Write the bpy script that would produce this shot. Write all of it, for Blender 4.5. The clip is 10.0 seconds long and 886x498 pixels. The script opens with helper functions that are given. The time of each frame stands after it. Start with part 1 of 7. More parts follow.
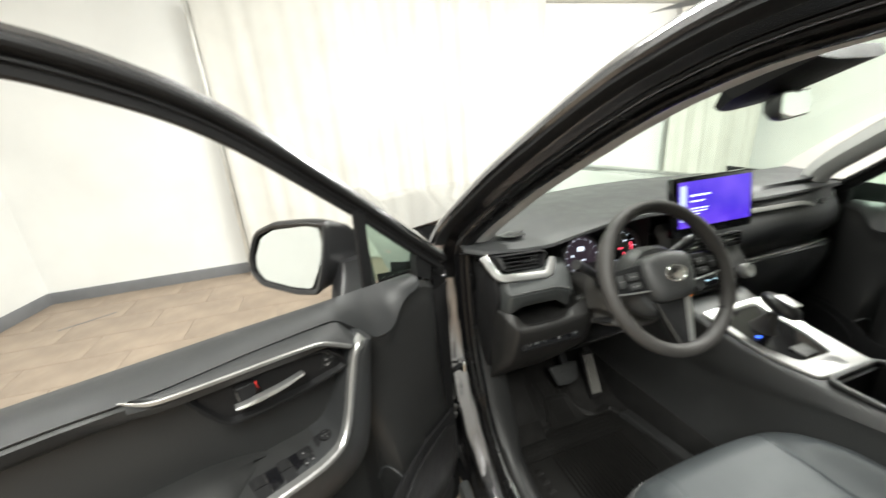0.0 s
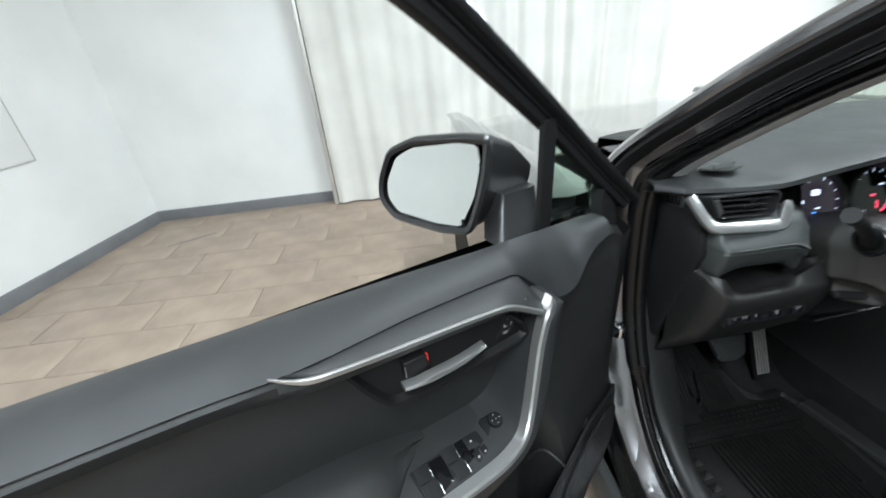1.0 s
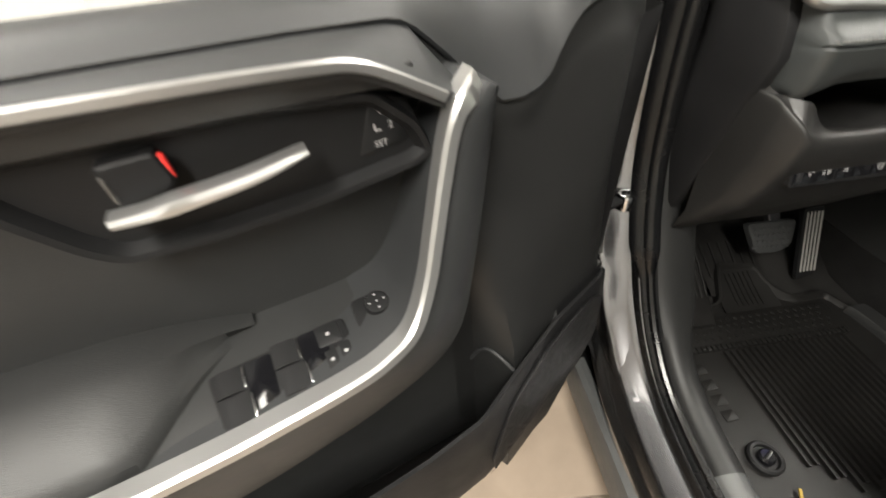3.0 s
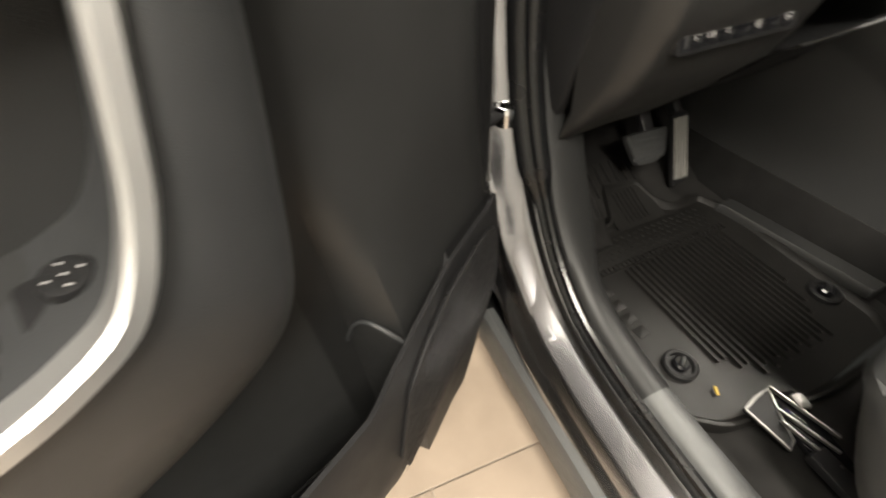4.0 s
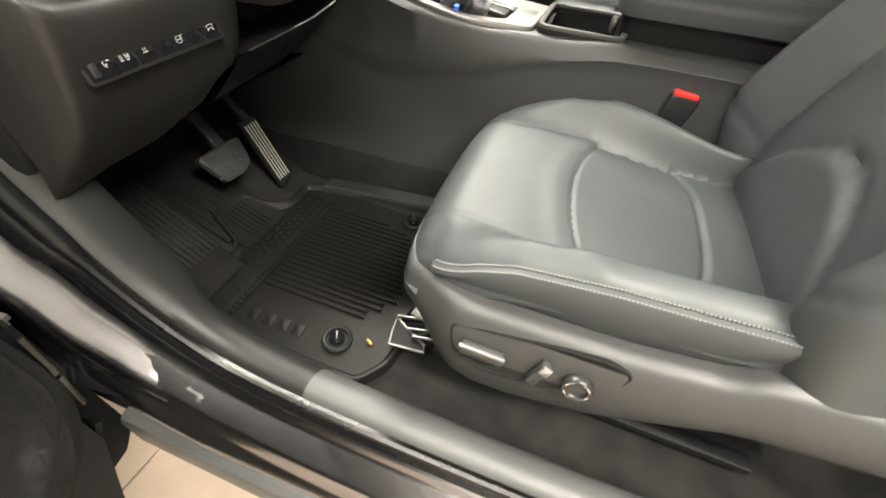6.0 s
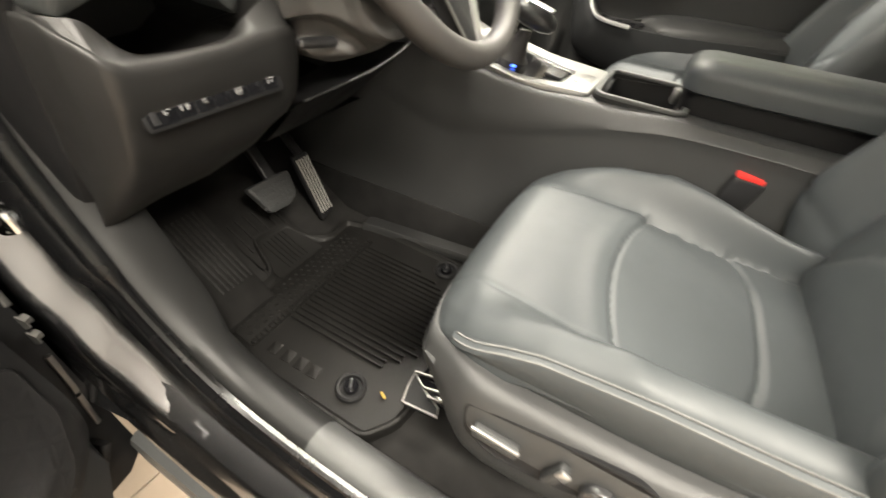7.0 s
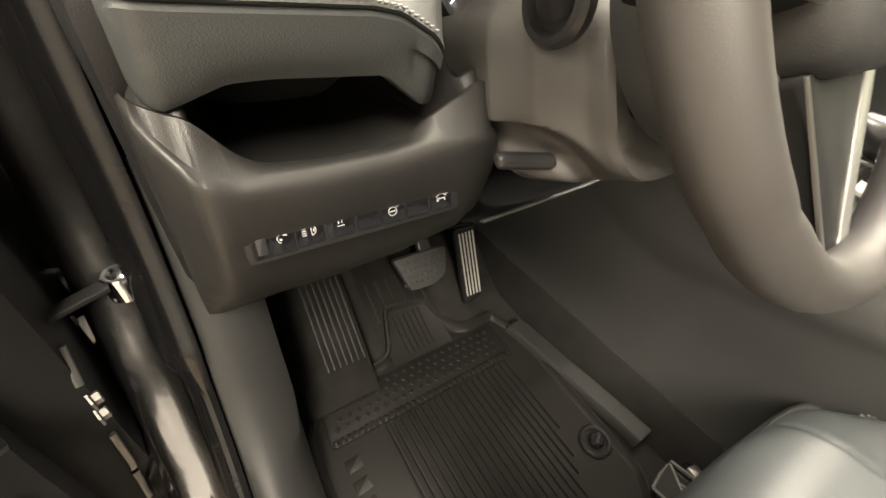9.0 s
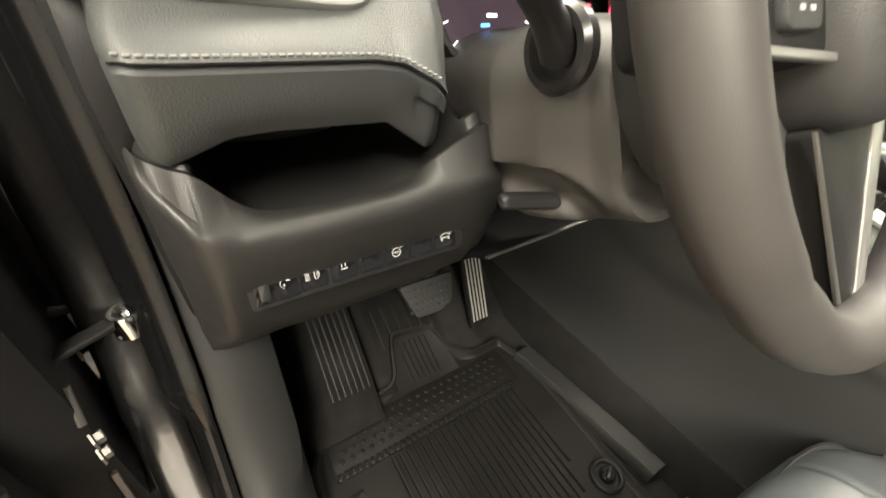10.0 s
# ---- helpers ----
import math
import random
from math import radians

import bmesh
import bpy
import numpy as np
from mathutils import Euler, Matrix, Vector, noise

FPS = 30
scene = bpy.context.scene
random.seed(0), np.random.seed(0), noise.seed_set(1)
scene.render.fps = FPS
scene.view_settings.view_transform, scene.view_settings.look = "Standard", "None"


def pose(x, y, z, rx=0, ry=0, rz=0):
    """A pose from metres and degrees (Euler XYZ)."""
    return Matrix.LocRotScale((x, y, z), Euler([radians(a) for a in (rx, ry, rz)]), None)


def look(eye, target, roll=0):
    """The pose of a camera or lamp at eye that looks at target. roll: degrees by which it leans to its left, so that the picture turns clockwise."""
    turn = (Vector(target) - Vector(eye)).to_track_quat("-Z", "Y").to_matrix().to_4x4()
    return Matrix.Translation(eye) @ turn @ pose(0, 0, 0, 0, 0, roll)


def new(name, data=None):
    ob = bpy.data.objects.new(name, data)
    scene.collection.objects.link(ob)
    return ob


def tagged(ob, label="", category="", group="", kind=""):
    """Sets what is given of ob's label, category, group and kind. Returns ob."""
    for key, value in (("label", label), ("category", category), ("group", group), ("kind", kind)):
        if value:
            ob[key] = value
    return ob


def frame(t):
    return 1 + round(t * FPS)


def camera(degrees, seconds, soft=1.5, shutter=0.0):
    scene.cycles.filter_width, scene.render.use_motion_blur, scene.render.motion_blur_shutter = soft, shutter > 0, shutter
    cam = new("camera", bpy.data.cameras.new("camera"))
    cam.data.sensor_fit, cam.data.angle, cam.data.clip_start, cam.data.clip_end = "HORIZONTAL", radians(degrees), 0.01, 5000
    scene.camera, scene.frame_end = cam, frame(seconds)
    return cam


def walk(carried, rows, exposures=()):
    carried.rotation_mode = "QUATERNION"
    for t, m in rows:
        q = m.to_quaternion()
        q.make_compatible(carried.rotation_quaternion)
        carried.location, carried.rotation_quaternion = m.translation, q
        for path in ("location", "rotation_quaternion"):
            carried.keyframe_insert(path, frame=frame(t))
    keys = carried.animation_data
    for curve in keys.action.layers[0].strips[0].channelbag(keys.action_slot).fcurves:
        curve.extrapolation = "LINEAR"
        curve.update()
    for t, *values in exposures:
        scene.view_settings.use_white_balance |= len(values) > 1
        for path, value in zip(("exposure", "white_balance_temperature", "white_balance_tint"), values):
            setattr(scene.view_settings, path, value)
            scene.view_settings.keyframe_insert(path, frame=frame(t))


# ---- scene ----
cam = camera(96.7, 10.0, 1.5, 0.5)
PATH = [
    (0, (-1.085, -0.479, 1.404), (-0.509, 1.308, 0.715), -4.0),
    (0.2, (-1.117, -0.427, 1.391), (-0.646, 1.375, 0.662), -4.3),
    (0.5, (-1.180, -0.347, 1.380), (-0.823, 1.448, 0.573), -4.7),
    (1, (-1.234, -0.231, 1.330), (-1.014, 1.513, 0.377), -5.0),
    (1.5, (-1.218, -0.178, 1.281), (-1.127, 1.495, 0.190), -5.5),
    (2, (-1.156, -0.138, 1.225), (-1.148, 1.463, 0.025), -5.9),
    (2.5, (-1.112, -0.112, 1.168), (-1.128, 1.417, -0.121), -6.2),
    (2.7, (-1.101, -0.106, 1.144), (-1.104, 1.402, -0.169), -6.3),
    (3.8, (-1.048, -0.042, 0.998), (-0.672, 1.293, -0.443), -4.2),
    (4, (-1.034, -0.032, 0.977), (-0.544, 1.248, -0.479), -3.5),
    (4.5, (-0.991, -0.015, 0.963), (-0.085, 1.002, -0.500), 1.0),
    (5, (-0.949, -0.060, 0.965), (0.204, 0.671, -0.497), 2.4),
    (5.5, (-0.927, -0.113, 0.973), (0.381, 0.335, -0.471), 4.7),
    (5.7, (-0.915, -0.141, 0.978), (0.425, 0.246, -0.455), 5.3),
    (6.8, (-0.851, -0.178, 1.006), (0.541, 0.366, -0.322), 7.0),
    (7, (-0.848, -0.154, 1.007), (0.530, 0.457, -0.307), 7.4),
    (7.5, (-0.812, -0.070, 1.015), (0.498, 0.728, -0.268), 7.9),
    (8, (-0.765, -0.020, 1.019), (0.420, 0.962, -0.257), 8.0),
    (8.5, (-0.705, 0.013, 1.014), (0.337, 1.137, -0.270), 8.0),
    (9, (-0.672, 0.032, 1.006), (0.273, 1.233, -0.285), 8.3),
    (9.5, (-0.658, 0.039, 1.004), (0.229, 1.298, -0.273), 7.7),
    (10, (-0.663, 0.044, 1.020), (0.272, 1.310, -0.214), 7.0),
]
EXPOSURES = [(0, 0.38, 6400, 5), (0.5, 0.06, 6150, 5), (1, -0.06, 5600, 3), (1.5, -0.01, 5750, 2), (2, 0.20, 6050, 3), (2.7, 0.48, 6500, 7), (3.8, 0.9, 7100, 9), (4.5, 1.1, 7050, 9), (5, 1.28, 7020, 9), (5.5, 1.36, 7000, 9), (7, 1.38, 7150, 9), (8, 1.6, 7650, 10), (9, 1.6, 7750, 10), (10, 1.5, 7400, 8)]
walk(cam, [(t, look(eye, target, roll)) for t, eye, target, roll in PATH], EXPOSURES)


# ---------------------------------------------------------------- light
world = bpy.data.worlds.new("world")
scene.world = world
world.use_nodes = True
world.node_tree.nodes["Background"].inputs[0].default_value = (0.9, 0.95, 1.0, 1)
world.node_tree.nodes["Background"].inputs[1].default_value = 0.01


def area(name, at, size_x, size_y, watts, colour=(1.0, 0.97, 0.92), target=None):
    lamp = bpy.data.lights.new(name, "AREA")
    lamp.shape, lamp.size, lamp.size_y, lamp.energy, lamp.color = "RECTANGLE", size_x, size_y, watts, colour
    ob = new(name, lamp)
    ob.matrix_world = look(at, target or (at[0], at[1] + 0.001, 0))
    return ob


# unseen lamps added under the ceiling; the one behind the car shines into the open door
# places and watts are tuned; the last is added for a reflection in the sill paint
for lx, ly, watts in ((-1.5, -1.6, 140), (1.9, 0.2, 215), (-0.1, 1.2, 75), (-2.2, 0.4, 45), (-3.3, -1.2, 10)):
    area("ceiling_lamp", (lx, ly, 2.93), 0.4, 1.8, watts)


# ---------------------------------------------------------------- materials
def material(name, colour, rough=0.5, metal=0.0, grain=0.0, grain_scale=400.0, spread=0.15, spread_scale=6.0,
             coat=0.0, spec=0.5, rough_spread=0.1, cells=False, random_tone=0.0, grain_detail=3.0):
    m = bpy.data.materials.new(name)
    m.use_nodes = True
    nt = m.node_tree
    b = nt.nodes["Principled BSDF"]
    b.inputs["Roughness"].default_value = rough
    b.inputs["Metallic"].default_value = metal
    b.inputs["Coat Weight"].default_value = coat
    b.inputs["Coat Roughness"].default_value = 0.04
    b.inputs["Specular IOR Level"].default_value = spec
    co = nt.nodes.new("ShaderNodeTexCoord")
    n1 = nt.nodes.new("ShaderNodeTexNoise")
    n1.inputs["Scale"].default_value = spread_scale
    n1.inputs["Detail"].default_value = 6
    nt.links.new(co.outputs["Object"], n1.inputs["Vector"])
    ramp = nt.nodes.new("ShaderNodeMapRange")
    ramp.inputs[1].default_value, ramp.inputs[2].default_value = 0.3, 0.7
    ramp.inputs[3].default_value, ramp.inputs[4].default_value = 1 - spread, 1 + spread
    nt.links.new(n1.outputs["Fac"], ramp.inputs[0])
    val = ramp.outputs[0]
    if random_tone:
        info = nt.nodes.new("ShaderNodeObjectInfo")
        r2 = nt.nodes.new("ShaderNodeMapRange")
        r2.inputs[3].default_value, r2.inputs[4].default_value = 1 - random_tone, 1 + random_tone
        nt.links.new(info.outputs["Random"], r2.inputs[0])
        mul = nt.nodes.new("ShaderNodeMath")
        mul.operation = "MULTIPLY"
        nt.links.new(val, mul.inputs[0])
        nt.links.new(r2.outputs[0], mul.inputs[1])
        val = mul.outputs[0]
    mix = nt.nodes.new("ShaderNodeVectorMath")
    mix.operation = "SCALE"
    mix.inputs[0].default_value = colour[:3]
    nt.links.new(val, mix.inputs["Scale"])
    nt.links.new(mix.outputs[0], b.inputs["Base Color"])
    if rough_spread:
        rr = nt.nodes.new("ShaderNodeMapRange")
        rr.inputs[1].default_value, rr.inputs[2].default_value = 0.3, 0.7
        rr.inputs[3].default_value, rr.inputs[4].default_value = max(0.02, rough - rough_spread * rough), min(1, rough + rough_spread * rough)
        n3 = nt.nodes.new("ShaderNodeTexNoise")
        n3.inputs["Scale"].default_value = 23
        nt.links.new(co.outputs["Object"], n3.inputs["Vector"])
        nt.links.new(n3.outputs["Fac"], rr.inputs[0])
        nt.links.new(rr.outputs[0], b.inputs["Roughness"])
    if grain:
        if cells:
            n2 = nt.nodes.new("ShaderNodeTexVoronoi")
            n2.feature = "F1"
            out = n2.outputs["Distance"]
        else:
            n2 = nt.nodes.new("ShaderNodeTexNoise")
            n2.inputs["Detail"].default_value = grain_detail
            out = n2.outputs["Fac"]
        n2.inputs["Scale"].default_value = grain_scale
        nt.links.new(co.outputs["Object"], n2.inputs["Vector"])
        bump = nt.nodes.new("ShaderNodeBump")
        bump.inputs["Strength"].default_value = grain
        bump.inputs["Distance"].default_value = 0.001
        nt.links.new(out, bump.inputs["Height"])
        nt.links.new(bump.outputs[0], b.inputs["Normal"])
    return m


def glow(name, colour, strength, rough=0.2):
    m = bpy.data.materials.new(name)
    m.use_nodes = True
    b = m.node_tree.nodes["Principled BSDF"]
    b.inputs["Base Color"].default_value = (0.01, 0.01, 0.012, 1)
    b.inputs["Roughness"].default_value = rough
    b.inputs["Emission Color"].default_value = (*colour, 1)
    b.inputs["Emission Strength"].default_value = strength
    return m


def clear_glass(name, tint=(0.83, 0.94, 0.87)):
    m = bpy.data.materials.new(name)
    m.use_nodes = True
    nt = m.node_tree
    nt.nodes.remove(nt.nodes["Principled BSDF"])
    tr, gl, mx = (nt.nodes.new("ShaderNode" + k) for k in ("BsdfTransparent", "BsdfGlossy", "MixShader"))
    tr.inputs[0].default_value = (*tint, 1)
    gl.inputs["Roughness"].default_value = 0.02
    mx.inputs[0].default_value = 0.07
    nt.links.new(tr.outputs[0], mx.inputs[1])
    nt.links.new(gl.outputs[0], mx.inputs[2])
    nt.links.new(mx.outputs[0], nt.nodes["Material Output"].inputs[0])
    return m


M_WALL = material("white_wall_paint", (0.80, 0.81, 0.80), 0.75, grain=0.15, grain_scale=90, spread=0.05, spread_scale=1.9)
M_CEIL = material("ceiling_paint", (0.62, 0.62, 0.60), 0.8, spread=0.04)
M_CURTAIN = material("white_curtain_cloth", (0.65, 0.645, 0.61), 0.85, grain=0.2, grain_scale=500, spread=0.09, spread_scale=2.5)
M_TILE = material("beige_floor_tile", (0.33, 0.263, 0.205), 0.45, grain=0.15, grain_scale=60, spread=0.16, spread_scale=5, random_tone=0.05)
M_GROUT = material("tile_grout", (0.36, 0.30, 0.245), 0.9, spread=0.2, spread_scale=12)
M_BASE = material("grey_baseboard", (0.16, 0.165, 0.175), 0.5, spread=0.1)
M_STEEL = material("grey_steel", (0.55, 0.55, 0.52), 0.4, metal=0.6)
M_PAINT = material("dark_grey_metallic_paint", (0.26, 0.26, 0.272), 0.22, metal=1.0, coat=1.0, grain=0.10, grain_scale=14, spread=0.03, spread_scale=3, rough_spread=0, grain_detail=0.0)
M_PLASTIC = material("black_grained_plastic", (0.011, 0.011, 0.0115), 0.50, grain=0.14, grain_scale=1100, spread=0.12, cells=True, spec=0.18)
M_SOFT = material("soft_black_dash_skin", (0.024, 0.025, 0.026), 0.50, grain=0.13, grain_scale=1300, spread=0.1, cells=True, spec=0.45)
M_GREY = material("charcoal_plastic", (0.032, 0.0328, 0.033), 0.45, grain=0.22, grain_scale=1500, spread=0.08, cells=True)
M_SMOOTH = material("smooth_dark_plastic", (0.020, 0.020, 0.021), 0.32, spread=0.08)
M_GLOSSBLACK = material("gloss_black", (0.006, 0.006, 0.007), 0.08, spread=0.05)
M_RUBBER = material("black_rubber", (0.009, 0.009, 0.0095), 0.55, grain=0.2, grain_scale=700, spread=0.1, spec=0.22)
M_SEAL = material("black_seal_rubber", (0.0035, 0.0035, 0.0038), 0.26, grain=0.06, grain_scale=500, spread=0.1, spec=0.4)
M_MATRUB = material("black_rubber_mat", (0.0075, 0.0072, 0.0068), 0.46, grain=0.3, grain_scale=900, spread=0.2, spec=0.22)
M_CARPET = material("black_carpet", (0.008, 0.0076, 0.0072), 0.95, grain=1.0, grain_scale=700, spread=0.3, spread_scale=30, spec=0.15)
M_FLOORCARPET = material("dark_grey_carpet", (0.012, 0.0115, 0.011), 0.95, grain=1.0, grain_scale=700, spread=0.5, spread_scale=14, spec=0.2)
M_LEATHER = material("black_leatherette", (0.046, 0.052, 0.055), 0.48, grain=0.16, grain_scale=1100, spread=0.06, cells=True, spec=0.38)
M_LEATHER2 = material("wheel_leather", (0.034, 0.032, 0.0305), 0.58, grain=0.06, grain_scale=1400, spread=0.06, cells=True)
M_SILVER = material("satin_silver", (0.44, 0.44, 0.435), 0.33, metal=0.85, spread=0.03)
M_CHROME = material("chrome", (0.75, 0.75, 0.75), 0.12, metal=1.0, spread=0.03)
M_ZINC = material("zinc_plated_steel", (0.19, 0.187, 0.178), 0.42, metal=0.9, grain=0.1, grain_scale=200)
M_HEAD = material("light_grey_headliner", (0.42, 0.42, 0.41), 0.9, grain=0.3, grain_scale=900, spread=0.05)
M_THREAD = material("grey_thread", (0.13, 0.13, 0.125), 0.8)
M_PRINT = material("pale_print", (0.33, 0.33, 0.33), 0.6)
M_RED = material("red_plastic", (0.62, 0.035, 0.03), 0.35)
M_YELLOW = material("yellow_tag", (0.30, 0.20, 0.03), 0.6)
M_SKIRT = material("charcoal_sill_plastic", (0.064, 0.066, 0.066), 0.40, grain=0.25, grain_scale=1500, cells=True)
M_DOOR = material("black_door_trim", (0.023, 0.0235, 0.0235), 0.47, grain=0.16, grain_scale=1200, spread=0.1, cells=True, spec=0.36)
# on the kick panel, shade towards the front is put into this darker colour
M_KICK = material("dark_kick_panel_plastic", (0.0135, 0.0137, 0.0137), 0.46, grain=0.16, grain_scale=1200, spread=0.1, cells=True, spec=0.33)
M_COLUMN = material("charcoal_column_plastic", (0.050, 0.0485, 0.0465), 0.46, grain=0.2, grain_scale=1500, spread=0.06, cells=True)
M_STRIP = material("brushed_pedal_steel", (0.45, 0.44, 0.41), 0.45, metal=0.35)
M_PAD = material("stitched_dash_leatherette", (0.034, 0.037, 0.037), 0.50, grain=0.2, grain_scale=900, spread=0.06, cells=True, spec=0.5)
M_KNEE = material("black_lower_dash_plastic", (0.0155, 0.0152, 0.0148), 0.44, grain=0.14, grain_scale=1200, spread=0.1, cells=True, spec=0.42)
M_TUNNEL = material("charcoal_tunnel_carpet", (0.012, 0.0117, 0.0114), 0.9, grain=0.6, grain_scale=800, spread=0.2, spread_scale=20, spec=0.2)
M_GLASS = clear_glass("window_glass")
M_MIRROR = material("mirror_silver", (0.66, 0.69, 0.68), 0.02, metal=1.0, spread=0.0, rough_spread=0)


# ---------------------------------------------------------------- shapes
def V(*a):
    return Vector(a)


def spline(pts, n):
    """n points along a smooth line through pts."""
    pts = [Vector(p) for p in pts]
    out, m = [], len(pts) - 1
    for i in range(n):
        f = i / (n - 1) * m
        k = min(int(f), m - 1)
        t = f - k
        a, b, c, d = pts[max(k - 1, 0)], pts[k], pts[k + 1], pts[min(k + 2, m)]
        out.append(0.5 * (2 * b + (c - a) * t + (2 * a - 5 * b + 4 * c - d) * t * t + (3 * b - a - 3 * c + d) * t ** 3))
    return out


def rounded(poly, r, n=4):
    """A polygon in the plane with its corners rounded."""
    out = []
    for i, p in enumerate(poly):
        p = Vector(p)
        a, b = Vector(poly[i - 1]) - p, Vector(poly[(i + 1) % len(poly)]) - p
        k = min(r, a.length * 0.45, b.length * 0.45)
        s, e = p + a.normalized() * k, p + b.normalized() * k
        for j in range(n + 1):
            t = j / n
            out.append(s * (1 - t) ** 2 + p * 2 * t * (1 - t) + e * t * t)
    return out


def rect(w, h, r=0.0, n=4):
    poly = [(-w / 2, -h / 2), (w / 2, -h / 2), (w / 2, h / 2), (-w / 2, h / 2)]
    return rounded(poly, r, n) if r else [Vector(p) for p in poly]


def ring(r, n=20, rx=None):
    return [Vector((r * math.cos(2 * math.pi * i / n), (rx or r) * math.sin(2 * math.pi * i / n))) for i in range(n)]


def inset(poly, d):
    """A polygon drawn in by d."""
    area2 = sum(poly[i - 1].x * poly[i].y - poly[i].x * poly[i - 1].y for i in range(len(poly)))
    s = 1 if area2 > 0 else -1
    out = []
    for i, p in enumerate(poly):
        a, b = (p - poly[i - 1]), (poly[(i + 1) % len(poly)] - p)
        if a.length < 1e-7:
            a = b
        if b.length < 1e-7:
            b = a
        a, b = a.normalized(), b.normalized()
        n = Vector((-(a.y + b.y), a.x + b.x))
        if n.length < 1e-6:
            n = Vector((-a.y, a.x))
        n.normalize()
        c = max(0.5, n.dot(Vector((-a.y, a.x))))
        out.append(p + n * (s * d / c))
    return out


def loft(bm, rings, closed=True, caps=True, around=False):
    rows = [[bm.verts.new(p) for p in r] for r in rings]
    n = len(rows[0])
    pairs = list(zip(rows, rows[1:])) + ([(rows[-1], rows[0])] if around else [])
    for a, b in pairs:
        for i in range(n if closed else n - 1):
            j = (i + 1) % n
            bm.faces.new((a[i], a[j], b[j], b[i]))
    if caps and closed and not around:
        bm.faces.new(rows[0])
        bm.faces.new(rows[-1])


def frame_at(o, x, y):
    """A matrix from its origin and its first two axes."""
    x, y = Vector(x).normalized(), Vector(y)
    z = x.cross(y).normalized()
    y = z.cross(x)
    m = Matrix((x, y, z)).transposed().to_4x4()
    m.translation = Vector(o)
    return m


def plate(bm, poly, m, h, bev=0.002, low=0.0):
    """A flat piece: the outline poly in m's plane, h thick along m's z, its upper edge rounded."""
    poly = [Vector(p) for p in poly]
    rows = [(poly, low), (poly, h - bev)]
    if bev:
        rows += [(inset(poly, bev * 0.3), h - bev * 0.3), (inset(poly, bev), h)]
    loft(bm, [[m @ V(p.x, p.y, z) for p in q] for q, z in rows])


def rbox(bm, size, m, bev=0.004, seg=2):
    w, d, h = size
    q = rect(w, d, min(bev * 1.2, w * 0.4, d * 0.4), 3)
    rows = [(inset(q, bev), -h / 2), (inset(q, bev * 0.3), -h / 2 + bev * 0.3), (q, -h / 2 + bev), (q, h / 2 - bev), (inset(q, bev * 0.3), h / 2 - bev * 0.3), (inset(q, bev), h / 2)]
    loft(bm, [[m @ V(p.x, p.y, z) for p in r] for r, z in rows])


def turned(bm, prof, m, n=24):
    """A piece turned round m's z from (radius, height) pairs."""
    loft(bm, [[m @ V(r * math.cos(2 * math.pi * i / n), r * math.sin(2 * math.pi * i / n), z) for i in range(n)] for r, z in prof])


def sweep(bm, path, prof, up, around=False, taper=None, caps=True, closed=True):
    """The outline prof (side, up) carried along a path; up is a direction or one for each point."""
    path = [Vector(p) for p in path]
    rows = []
    for i, p in enumerate(path):
        if around:
            t = path[(i + 1) % len(path)] - path[i - 1]
        else:
            t = path[min(i + 1, len(path) - 1)] - path[max(i - 1, 0)]
        t.normalize()
        w = Vector(up[i]) if isinstance(up, list) else Vector(up)
        s = t.cross(w).normalized()
        w = s.cross(t)
        k = taper[i] if taper else 1.0
        rows.append([p + s * (a * k) + w * (b * k) for a, b in prof])
    loft(bm, rows, closed, caps, around)


def tube(bm, path, r, up=(0.013, 0.021, 1), n=10, around=False, taper=None):
    sweep(bm, path, [(v.x, v.y) for v in ring(r, n)], up, around, taper)


def part(name, bm, mat, parent=None, label="", sharp=38):
    bmesh.ops.recalc_face_normals(bm, faces=bm.faces)
    me = bpy.data.meshes.new(name)
    bm.to_mesh(me)
    bm.free()
    me.materials.append(mat)
    for p in me.polygons:
        p.use_smooth = True
    me.set_sharp_from_angle(angle=radians(sharp))
    ob = new(name, me)
    if parent:
        ob.parent = parent
        ob.matrix_parent_inverse = parent.matrix_world.inverted()
    return tagged(ob, label)


def empty(name, at, label, category, group="", kind=""):
    ob = new(name)
    ob.location = at
    bpy.context.view_layer.update()
    return tagged(ob, label, category, group, kind)


def lettering(word, m, size, mat, parent):
    """Flat letters in the plane of m."""
    cu = bpy.data.curves.new("lettering", "FONT")
    cu.body, cu.size, cu.extrude, cu.align_x = word, size, 0.0001, "LEFT"
    tmp = bpy.data.objects.new("lettering", cu)
    scene.collection.objects.link(tmp)
    bpy.context.view_layer.update()
    me = bpy.data.meshes.new_from_object(tmp)
    bpy.data.objects.remove(tmp)
    me.transform(m)
    bm = bmesh.new()
    bm.from_mesh(me)
    bpy.data.meshes.remove(me)
    return part("lettering", bm, mat, parent)


def lerp(x, xs, ys):
    return float(np.interp(x, xs, ys))


# ---------------------------------------------------------------- the room
WALL_Y0, CORNER, FAR_LEFT = 3.50, V(-3.38, 3.55, 0), V(-4.75, -1.3, 0)
CEIL = 3.0


def wall(name, a, b, h=CEIL, thick=0.15, z0=0.0, label=""):
    a, b = Vector(a), Vector(b)
    d = (b - a).normalized()
    n = V(d.y, -d.x, 0)
    bm = bmesh.new()
    loft(bm, [[p + V(0, 0, z) for p in (a, b, b + n * thick, a + n * thick)] for z in (z0, h)])
    return tagged(part(name, bm, M_WALL), label or "plain white painted wall of the room", "wall", kind="structure")


